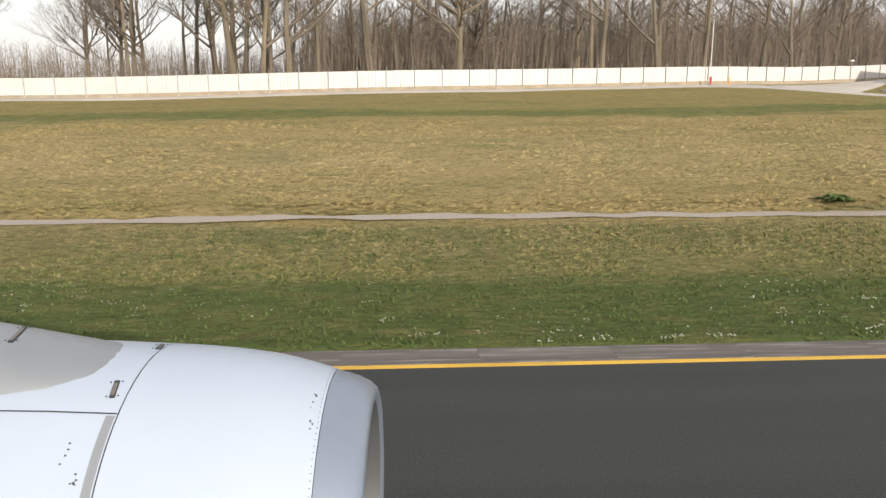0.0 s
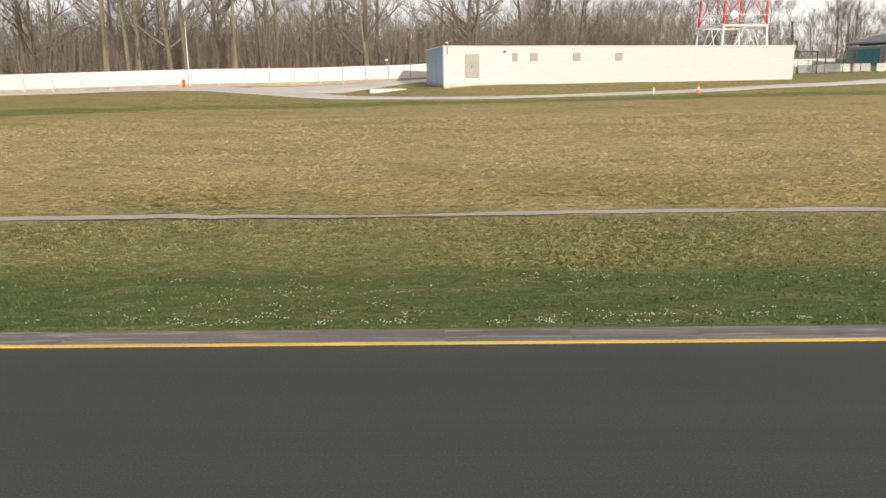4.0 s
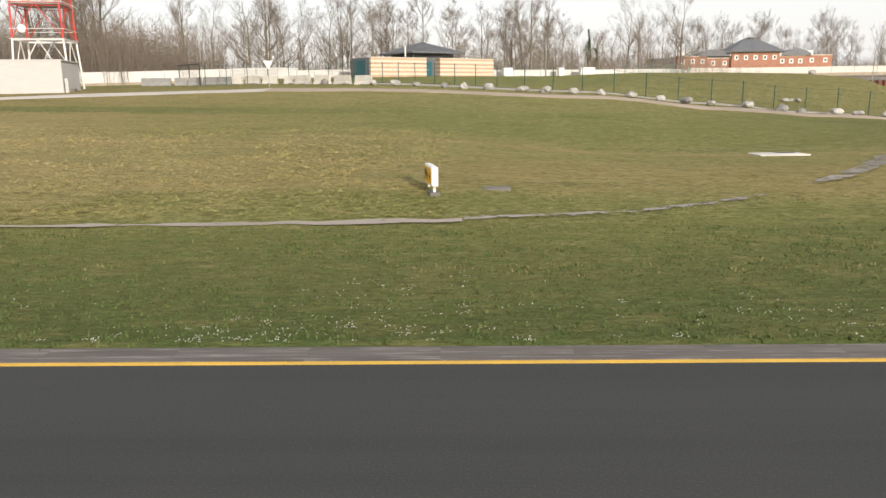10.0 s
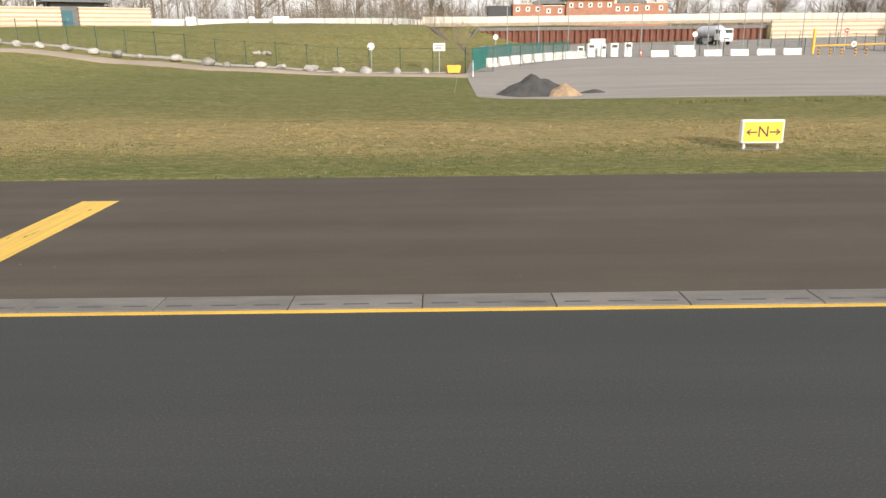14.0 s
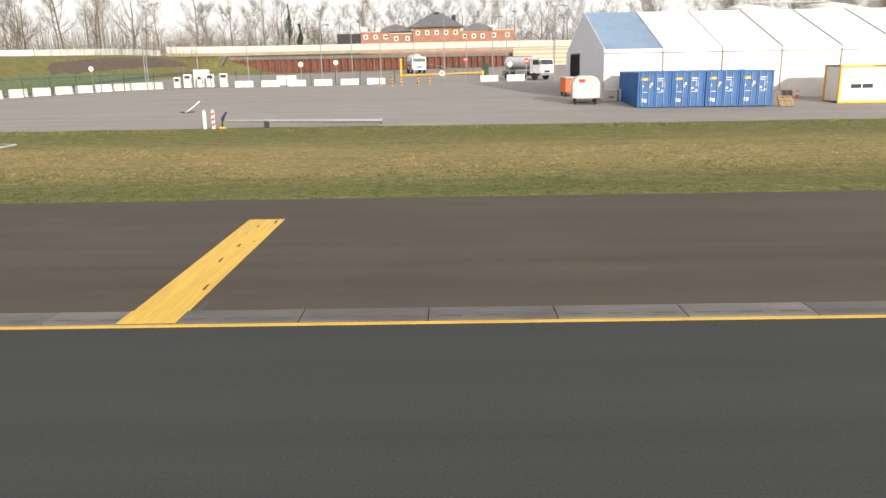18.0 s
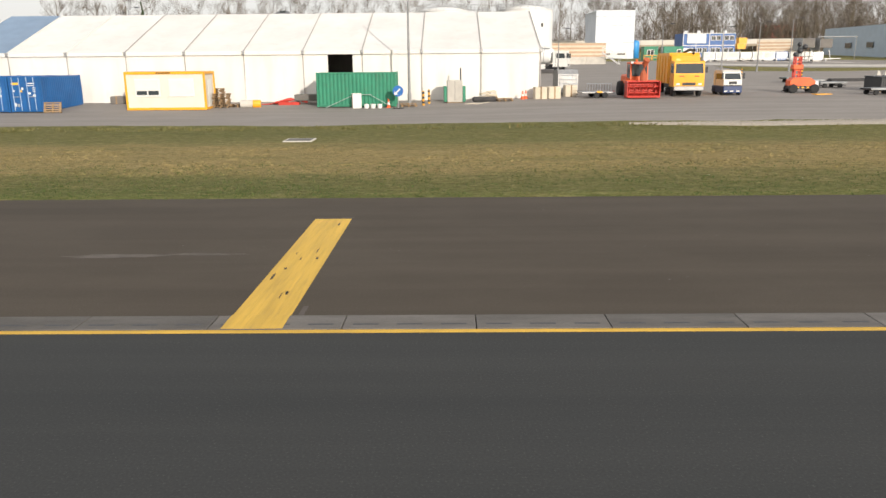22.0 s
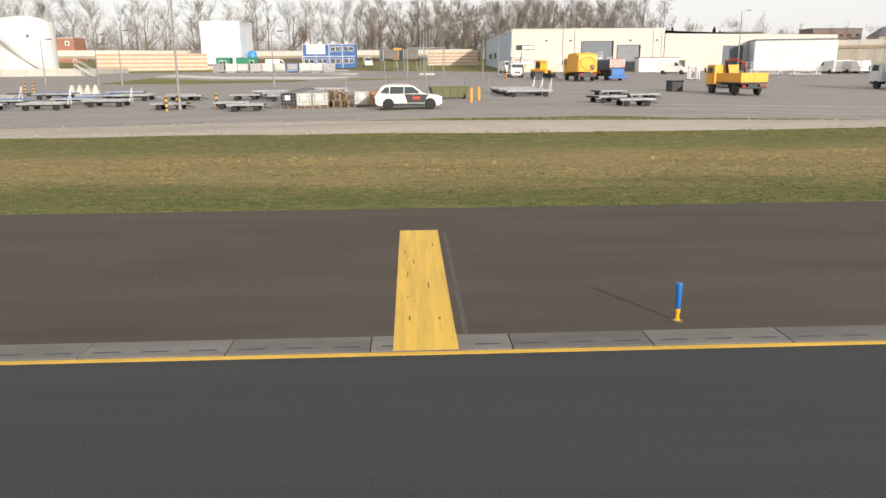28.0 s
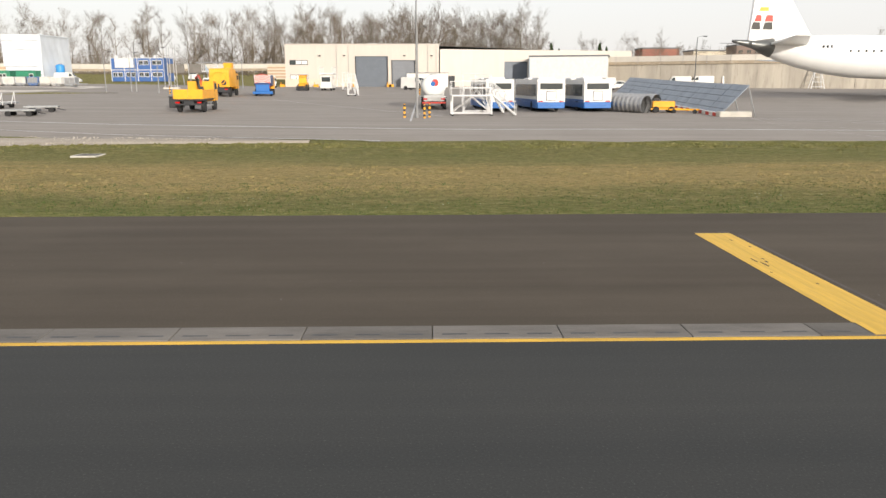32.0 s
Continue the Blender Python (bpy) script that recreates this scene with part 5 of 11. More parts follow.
for pts, w in ((((378, 55.5), (395, 51.2), (420, 49.2), (450, 49.5)), 0.3), (((398, 92), (418, 62.5)), 0.2), (((440, 61), (455, 54), (480, 49)), 0.15), (((441, 62), (458, 56.5), (490, 53)), 0.15), (((180.0, 49.5), (180.6, 64)), 0.3)):
    drape("apron_line", WHITE_LINE, list(pts), [(x, y + w) for x, y in pts], 0.055, "worn white painted line on the apron", "road marking", 2.0, across=1)


for pts, w in (([(366.9, 64.5), (375, 56.0), (383.3, 50.1), (390, 47.6), (397.5, 45.6), (410.6, 43.6), (414, 43.0)], 0.16), ([(444.1, 64.9), (442.2, 56), (441.8, 51.2), (444.5, 45.2)], 0.14), ([(445.1, 59.1), (445.2, 53), (446.4, 48.4)], 0.14), ([(415.3, 114.3), (415.4, 56.1)], 0.0), ([(408.8, 136.6), (415.6, 137.7)], 0.3), ([(408.9, 118.4), (415.3, 114.3)], 0.25)):
    dx = 0.16 if w == 0.0 else 0.0
    drape("apron_line", WHITE_LINE, list(pts), [(x + dx, y + w) for x, y in pts], 0.06, "worn white painted line on the apron", "road marking", 1.5, across=1)


# ---- retaining wall, embankment, red house ----
def sheet_wall():
    t = thing("retaining_wall", "rust-red steel sheet pile wall under a concrete cap", "retaining wall", kind="structure")
    a, b = Vector((187.5, 161.6, 0)), Vector((247, 160.0, 0))
    n = 46
    d = (b - a) / n
    ang = math.degrees(math.atan2(d.y, d.x))
    L = d.length
    g = Geo().prism([(0, 0), (L * 0.3, 0), (L * 0.5, -0.42), (L * 0.8, -0.42), (L, 0), (L, 0.05), (0, 0.05)], 0, 3.5, Matrix(((1, 0, 0, 0), (0, 0, 1, 0), (0, 1, 0, 0), (0, 0, 0, 1))))
    me = g.mesh("sheet_pile", RUST)
    me.flip_normals()
    for i in range(n):
        p = a + d * i
        ob = part("sheet_pile", me, None, t)
        ob.matrix_local = pose(p.x, p.y, 1.6, 0, 0, ang)
    part("cap_beam", Geo().box(0, (b - a).length, -0.5, 0.5, 5.0, 5.7, 0.06, pose(a.x, a.y, 0, 0, 0, ang)), CONC, t)
    for k in range(3):
        part("cap_joint", Geo().box(14 + 15 * k, 14.08 + 15 * k, -0.53, 0.0, 5.0, 5.7, 0.0, pose(a.x, a.y, 0, 0, 0, ang)), DARK, t)
    return t


sheet_wall()
EARTH = paint("brown_earth", (0.105, 0.075, 0.055), 0.95, 0, 1, 0.25, 9, 0.4)
drape("earth_bank", EARTH, [(181.8, 96), (178.4, 106), (177.4, 130), (177.6, 150), (179.5, 158)], [(183.0, 96.5), (184.4, 108), (184.4, 130), (184.7, 150), (187.2, 158.5)], 0.07, "bare dark brown earth flank of the mound", "bank", 2.0)
st = thing("outdoor_stair", "grey concrete stair with a steel rail up the wall", "stairs", pose(184.6, 160.4, 2.0, 0, 0, 0))
for k in range(20):
    part("step", Geo().box(0.0 + k * 0.14, 0.5 + k * 0.14, -1.2, 0, k * 0.2, k * 0.2 + 0.2), CONC, st)
part("hand_rail", Geo().tube([(0, -1.2, 1.0), (2.8, -1.2, 5.0)], 0.04, 6).tube([(0, -1.2, 0.5), (2.8, -1.2, 4.5)], 0.03, 6), GALV, st)
perimeter_wall("road_barrier", [(176, 157.3), (190, 164.5), (215, 166), (250, 168), (300, 192), (330, 216), (388, 222)], 1.55, 0.25, "long cream parapet wall of the upper road", 5.0, CREAM, True, (6.35, 7.5))
perimeter_wall("road_barrier", [(452, 161), (476, 148), (520, 139), (640, 120)], 1.3, 0.2, "cream parapet wall of the viaduct road", 4.5, CREAM, True, (7.5, 7.8))
vw = thing("viaduct_wall", "stained concrete retaining wall under the parapet", "retaining wall", kind="structure")
STAIN = paint("stained_concrete", (0.42, 0.38, 0.32), 0.9, 0, 0.5, 0.2, 12, 0.2, 0.5, (0.13, 0.11, 0.09), stretch=(1, 1, 0.15))
for i, ((x0, y0), (x1, y1)) in enumerate((((452, 161), (464, 154.5)), ((464, 154.5), (476, 148)), ((476, 148), (498, 143.5)), ((498, 143.5), (520, 139)), ((520, 139), (580, 129.5)), ((580, 129.5), (640, 120)))):
    d = Vector((x1 - x0, y1 - y0))
    part("wall_bay", Geo().box(0.02, d.length - 0.02, 0.15, 0.8, -5.5, 0.0, 0.03, pose(x0, y0, 7.5, 0, 0, math.degrees(math.atan2(d.y, d.x)))), STAIN, vw)


def house_wing(t, x0, x1, y0, y1, z0, z1, windows, wall=None):
    w = part("wall", Geo().box(x0, x1, y0, y1, z0, z1), wall or BRICK_RED, t)
    n = windows
    for k in range(n):
        x = x0 + (x1 - x0) * (k + 0.5) / n
        f = part("window", Geo().box(x - 0.75, x + 0.75, y0 - 0.06, y0 - 0.01, z1 - 2.4, z1 - 1.0, 0.02), WHITE, w, "white-framed window")
        part("pane", Geo().box(x - 0.35, x + 0.35, y0 - 0.075, y0 - 0.06, z1 - 2.1, z1 - 1.3), GLASS, f)
    part("string_course", Geo().box(x0, x1, y0 - 0.1, y0, z1 - 0.25, z1), STRIPE_CREAM, w)
    return w


def red_house():
    t = thing("brick_house", "long red brick house with dark hipped and curved roofs", "house", pose(204.3, 262, 10.8, 0, 0, 0) @ Matrix.Diagonal((0.91, 1, 1.07, 1)))
    for x0, x1, h, n in ((0, 11, 3.6, 3), (11, 19.5, 3.0, 2), (37, 47, 3.4, 3), (47, 57, 3.6, 2)):
        house_wing(t, x0, x1, 0, 9, -5, h, n)
    house_wing(t, 19.5, 37, -1, 11, -5, 4.6, 5)
    cx, cy, hx, hy = 28.2, 5.0, 10.4, 7.6
    part("main_roof", Geo().add([(cx - hx, cy - hy, 4.6), (cx + hx, cy - hy, 4.6), (cx + hx, cy + hy, 4.6), (cx - hx, cy + hy, 4.6), (cx - 1.2, cy, 9.4), (cx + 1.2, cy, 9.4)], [(0, 1, 5, 4), (1, 2, 5), (2, 3, 4, 5), (3, 0, 4), (3, 2, 1, 0)]), SLATE, t, "dark hipped roof")
    part("ridge_light", Geo().box(cx - 1.0, cx + 1.0, cy - 1.2, cy - 0.4, 8.4, 9.3, 0.05), GLASS, t)
    for x0, x1 in ((7.5, 19.0), (38, 49)):
        prof = [(x0 + (x1 - x0) * k / 10, 3.5 + 2.0 * math.sin(math.pi * (0.08 + 0.84 * k / 10))) for k in range(11)]
        part("curved_roof", Geo().prism(prof + [(x1, 3.4), (x0, 3.4)], -0.6, 9.6), SLATE, t, "dark curved roof")
    for x in (0.3, 18.2, 36.2, 47.5):
        part("parapet_block", Geo().box(x, x + 2.0, -0.5, 2.0, 3.4, 4.9, 0.03), WHITE, t)
    part("dark_annex", Geo().box(-9, -0.2, 1, 9, -5, 3.0, 0.05), DARK, t)
    return t


red_house()

def banded_wall(name, x0, y0, x1, y1, z0, rows, hh, label):
    t = thing(name, label, "wall", kind="structure")
    d = Vector((x1 - x0, y1 - y0))
    m = pose(x0, y0, z0, 0, 0, math.degrees(math.atan2(d.y, d.x)))
    for k in range(rows):
        part("brick_band", Geo().box(0, d.length, -0.02 * (k % 2), 0.4, k * hh, (k + 1) * hh - 0.01, 0.0, m), STRIPE_TAN if k % 2 == 0 else STRIPE_CREAM, t)
    part("coping", Geo().box(-0.05, d.length + 0.05, -0.1, 0.5, rows * hh, rows * hh + 0.15, 0.02, m), STRIPE_CREAM, t)
    return t


banded_wall("depot_wall", 247, 158, 290, 162, 2.6, 9, 0.42, "tan and cream banded brick wall of the fuel depot")
banded_wall("depot_wall", 300, 168, 322, 174, 3.4, 9, 0.42, "tan and cream banded brick depot wall behind the tanks")
banded_wall("depot_wall", 372, 215, 386, 214, 4.2, 10, 0.42, "banded brick wall beside the hangar")


# ---- barriers, pumps, signs in the fuel yard ----
JW = paint("white_concrete", (0.60, 0.58, 0.54), 0.8, 0, 1, 0.1, 16, 0.2, 0.25, (0.3, 0.27, 0.22), 0.08)
for i in range(9):
    k = i / 8
    jersey(184.6 + 12.0 * k, 81.0 + 18.5 * k - 4.0 * k * k, 54 - 14 * k, 1.9, 0.95, JW, "barrier row of the fuel yard", "white concrete crash barrier in a curved row")
for i, x in enumerate((207.2, 210.6, 214.0, 217.4, 220.8, 224.2, 238.8, 242.2)):
    jersey(x, 98.0 + 0.05 * i, 2, 2.3, 0.85, JW, "barrier row of the fuel yard", "white concrete crash barrier in a straight row")
for i, (x, w, hh) in enumerate(((197.6, 0.4, 1.4), (199.0, 0.5, 1.75), (200.6, 0.3, 1.6), (202.0, 0.5, 1.75), (203.8, 0.5, 1.8))):
    p = thing("fuel_pump", "white upright fuel dispenser", "fuel pump", at(x, 100.8, 4), "fuel pumps in the yard")
    part("cabinet", Geo().box(-w, w, -0.3, 0.3, 0, hh, 0.05), WHITE, p)
    part("display", Geo().box(-w * 0.7, w * 0.7, -0.33, -0.3, hh - 0.55, hh - 0.2, 0.01), DARK, p)
    part("hose", Geo().tube([(w, -0.1, hh - 0.4), (w + 0.14, -0.2, 0.5), (w + 0.05, -0.15, 0.9)], 0.025, 5), RUBBER, p)
for x, y, w, hh, lab in ((200.2, 103.0, 1.0, 2.3, "white box cabinet behind the pumps"), (211.7, 102.9, 1.3, 1.3, "white panel cabinet behind the barriers")):
    c = thing("equipment_cabinet", lab, "cabinet", at(x, y, 2))
    part("body", Geo().box(-w, w, -0.5, 0.5, 0, hh, 0.04), WHITE, c)
    part("door_seam", Geo().box(-0.01, 0.01, -0.515, -0.5, 0.1, hh - 0.1), GALV, c)
traffic_cone(205.8, 101.8, 0.9)


def round_sign(x, y, h, label, mat, turn=0, bar=False):
    s = thing("road_sign", label, "sign", at(x, y, turn))
    part("post", Geo().tube([(0, 0, -0.1), (0, 0, h)], 0.04, 7), GALV, s)
    d = part("disc", Geo().lathe([(0.34, 0), (0.34, 0.03)], 20, pose(0, -0.06, h - 0.3, 90)), mat, s)
    if bar:
        part("bar", Geo().box(-0.22, 0.22, -0.105, -0.09, h - 0.36, h - 0.24), WHITE, d)
    else:
        part("rim_ring", Geo().lathe([(0.26, 0.03), (0.26, 0.04), (0.05, 0.04)], 20, pose(0, -0.06, h - 0.3, 90)), WHITE, d)
    return s


for x, y, h, mat, bar in ((186.5, 100.5, 2.9, WHITE, False), (213.5, 104.0, 3.0, WHITE, False), (218.0, 106.0, 3.1, WHITE, False), (236.0, 108.0, 3.0, RED, True), (241.6, 100.5, 2.4, WHITE, False), (243.0, 93.0, 2.9, RED, True), (172.6, 74.0, 2.6, WHITE, False)):
    round_sign(x, y, h, "round traffic sign on a thin grey post", mat, 0, bar)
s = thing("road_sign", "rectangular white sign board on a grey post by the gate", "sign", at(179.1, 71.4))
part("post", Geo().tube([(0, 0, -0.1), (0, 0, 2.0)], 0.045, 7), GALV, s)
part("board", Geo().box(-0.55, 0.55, -0.08, -0.04, 1.95, 2.65, 0.01), WHITE, s)
part("notice_lines", Geo().box(-0.4, 0.4, -0.085, -0.08, 2.4, 2.46).box(-0.4, 0.2, -0.085, -0.08, 2.2, 2.26), INK, s)
gb = thing("grit_bin", "yellow grit bin with a hinged lid beside the gate", "grit bin", at(180.4, 70.4, 5) @ Matrix.Scale(0.75, 4))
part("tub", Geo().prism([(-0.7, 0.1), (0.7, 0.1), (0.85, 0.75), (-0.85, 0.75)], -0.45, 0.45), YELLOW, gb)
part("lid", Geo().prism([(-0.92, 0.76), (0.92, 0.76), (0.8, 0.98), (-0.8, 0.98)], -0.52, 0.52), YELLOW, gb)
mast(181.9, 64.2, 1.4, "short white marker pole at the apron corner", 0.05, WHITE)
gt = thing("bar_fence", "teal green upright bar fence curving round the yard", "fence")
GATE = [Vector((x, y, 0)) for x, y in ((182.2, 71.6), (183.0, 76.0), (184.2, 81.2), (187.2, 87.0), (191.2, 92.6), (195.6, 97.0))]
TEAL_BAR = paint("teal_bar_coating", (0.02, 0.13, 0.115), 0.55)
for a, b in zip(GATE, GATE[1:]):
    n = int((b - a).length / 0.14)
    g = Geo()
    for k in range(n):
        p = a.lerp(b, k / n)
        z = lie(p.x, p.y)
        g.tube([(p.x, p.y, z + 0.1), (p.x, p.y, z + 2.15)], 0.02, 4)
    for h_ in (0.3, 1.95):
        g.tube([(a.x, a.y, lie(a.x, a.y) + h_), (b.x, b.y, lie(b.x, b.y) + h_)], 0.03, 4)
    part("bar_panel", g, TEAL_BAR, gt)
    part("post", Geo().tube([(a.x, a.y, lie(a.x, a.y) - 0.1), (a.x, a.y, lie(a.x, a.y) + 2.3)], 0.06, 6), TEAL_BAR, gt)
mesh_fence("mesh_fence", [(181.5, 71.0), (184.2, 73.0)], "dark green wire mesh fence by the gate", "fence", 2.2, FENCE_GREEN, 2.7, 6)
mesh_fence("mesh_fence", [(187.7, 81.5), (194, 92.5), (203, 97.8), (222, 99.6), (226.5, 99.8)], "dark green wire mesh fence round the fuel yard", "fence", 2.0, FENCE_GREEN, 3.4, 6)
mesh_fence("mesh_fence", [(238.8, 100.6), (238.8, 118), (232, 128)], "dark green mesh fence beside the tankers", "fence", 2.2, FENCE_GREEN, 2.6, 7)

hp = thing("height_barrier", "yellow steel height barrier with a lowered boom", "barrier", at(227.4, 99.4, 3))
part("tall_post", Geo().box(-0.13, 0.13, -0.13, 0.13, -0.1, 3.2, 0.02), YELLOW, hp)
part("short_post", Geo().box(10.5, 10.8, -0.15, 0.15, -0.1, 1.5, 0.02), YELLOW, hp)
part("boom", Geo().tube([(0, 0, 1.05), (10.7, 0, 1.25)], 0.09, 8), YELLOW, hp)
part("stay", Geo().tube([(0, 0, 3.1), (9.5, 0, 1.3)], 0.02, 5), GALV, hp)
d = part("sign_disc", Geo().lathe([(0.36, 0), (0.36, 0.03)], 20, pose(5.3, -0.14, 1.25, 90)), WHITE, hp)
part("cross", Geo().box(-0.25, 0.25, -0.01, 0.0, -0.04, 0.04, 0, pose(5.3, -0.18, 1.25, 0, 45)).box(-0.25, 0.25, -0.01, 0.0, -0.04, 0.04, 0, pose(5.3, -0.18, 1.25, 0, -45)), INK, d)


_bol = []


def bollard(x, y, h=1.0, dark=True, group="striped bollards"):
    if not _bol:
        b = thing("bollard", "black and yellow striped steel bollard", "bollard", at(x, y), group)
        for k in range(6):
            part("band", Geo().tube([(0, 0, k * 0.18 - (0.1 if k == 0 else 0)), (0, 0, (k + 1) * 0.18)], 0.095, 10), YELLOW if k % 2 == 0 else DARK, b)
        part("cap", Geo().lathe([(0.095, 1.08), (0.07, 1.13), (0.01, 1.15)], 10), YELLOW, b)
        _bol.append(b)
        return b
    return copy_thing(_bol[0], at(x, y) @ Matrix.Diagonal((1, 1, h, 1)))


for x, y in ((225.1, 93.2), (226.6, 93.4), (227.8, 93.0), (229.8, 93.6), (231.2, 93.8), (282.6, 58.6), (285.0, 58.4), (285.4, 59.6), (317.5, 84.5), (318.4, 83.6), (319.2, 85.0), (325.4, 84.8), (326.0, 85.4), (349.0, 57.0), (349.4, 58.3), (352.2, 58.8), (414.9, 60.4), (416.5, 59.7), (416.9, 60.8), (393, 108), (394.8, 108.4), (415.6, 111.2), (380.4, 108)):
    bollard(x, y)
mast(214.0, 55.6, 0.25, "stump of a toppled pole on the apron", 0.08)
tp = thing("toppled_post", "thin white post leaning out of a broken base", "post", at(213.9, 56.2))
part("shaft", Geo().tube([(0, 0, 0.1), (0.95, 0.2, 0.85)], 0.045, 6), WHITE, tp)
part("base_plate", Geo().box(-0.5, 0.5, -0.25, 0.25, 0.0, 0.1, 0.03), RUBBER, tp)
wp = thing("toppled_mast", "grey lamp mast lying on the kerb", "pole", at(225, 43.6, 0, 0.1))
part("shaft", Geo().tube([(-4.6, 0.2, 0.32), (4.6, -0.2, 0.22)], [0.07, 0.12], 8), GALV, wp)
part("bracket", Geo().box(-2.3, -2.1, -0.15, 0.3, -0.1, 0.3, 0.02), DARK, wp)
part("joint_ring", Geo().tube([(4.45, -0.195, 0.22), (4.62, -0.2, 0.22)], 0.17, 8), GALV, wp)
for x, c in ((219.3, WHITE), (219.8, RED)):
    bp = thing("marker_board", "upright white and red marker board at the kerb", "marker", at(x, 43.3))
    part("board", Geo().prism([(-0.09, 0), (0.09, 0), (0.09, 1.0), (0, 1.12), (-0.09, 1.0)], -0.02, 0.02), WHITE, bp)
    for k in range(3):
        part("stripe", Geo().prism([(-0.08, 0.15 + k * 0.3), (0.08, 0.22 + k * 0.3), (0.08, 0.36 + k * 0.3), (-0.08, 0.29 + k * 0.3)], -0.028, -0.021), c, bp)
sp = thing("bent_post", "dark bent post stub with a yellow foot", "post", at(220.3, 43.3))
part("stub", Geo().tube([(0, 0, 0.1), (0.05, 0, 0.6), (0.3, 0, 0.95)], [0.1, 0.1, 0.06], 7), DARK, sp)
part("foot", Geo().box(-0.15, 0.2, -0.12, 0.12, 0, 0.12, 0.02), YELLOW, sp)


def heap(x, y, rx, ry, h, mat, label, seed):
    g = Geo()
    n, m = 22, 9
    for j in range(m + 1):
        k = j / m
        for i in range(n):
            a = 2 * math.pi * i / n
            p = Vector((math.cos(a) * rx * k, math.sin(a) * ry * k, 0))
            z = h * (1 - k ** 1.5) ** 1.25 * (1 + 0.25 * noise.noise(p * 1.4 + Vector((seed, 0, 0)))) - 0.12 * k
            w = 1 + 0.16 * noise.noise(Vector((math.cos(a) * 2, math.sin(a) * 2, seed)))
            g.v.append((p.x * w, p.y * w, z))
    for j in range(m):
        for i in range(n):
            q = (i + 1) % n
            g.f.append((j * n + i, (j + 1) * n + i, (j + 1) * n + q, j * n + q))
    return solid("rubble_mound", g, mat, label, "heap", m=at(x, y), smooth=False)


heap(185.3, 49.6, 2.9, 1.8, 1.35, HEAP, "heap of dark crushed stone on the apron", 1.0)
heap(187.0, 48.7, 1.5, 1.2, 0.85, BALLAST, "heap of tan ballast against the dark heap", 2.0)
heap(189.3, 50.6, 1.5, 0.8, 0.25, HEAP, "low spill of dark grit by the heap", 3.0)

for x, y, h in ((189.0, 112, 7.5), (192.5, 104, 7.8), (197.5, 110, 6.2), (206.3, 104, 7.6), (216.0, 106, 7.7), (219.5, 112, 8.2), (224.0, 108, 6.0), (233.0, 105, 8.4), (240.4, 118, 8.6), (241.6, 106.0, 8.8), (247.0, 97.0, 9.0), (236.5, 122, 8.8), (228.0, 124, 8.6), (250.5, 124, 8.5)):
    lamp_post(x, y, h, "slim grey lighting column in the fuel yard")
lamp_post(283.9, 59.0, 9.6, "tall grey lighting mast before the tent", 0.7, 0.11)
lamp_post(349.7, 57.9, 9.8, "tall grey lighting mast among the dollies", 0.7, 0.1)
lamp_post(350.5, 93.5, 6.3)
lamp_post(415.9, 60.3, 10.2, "tall grey lighting mast before the buses", 0.7, 0.1)
lamp_post(415.3, 112.2, 9.6, "grey mast with a flat lamp head before the hangar", 0.9, 0.1)
for x, y, h in ((312.5, 93, 6.0), (321.5, 98, 5.6), (327.0, 100.5, 6.2), (330.5, 99, 6.6), (372, 118, 7.2), (377.5, 112, 6.4), (383, 140, 7), (366.5, 120, 6), (369.3, 123, 6), (455.5, 110, 8.4), (300.5, 96, 5.6)):
    lamp_post(x, y, h)


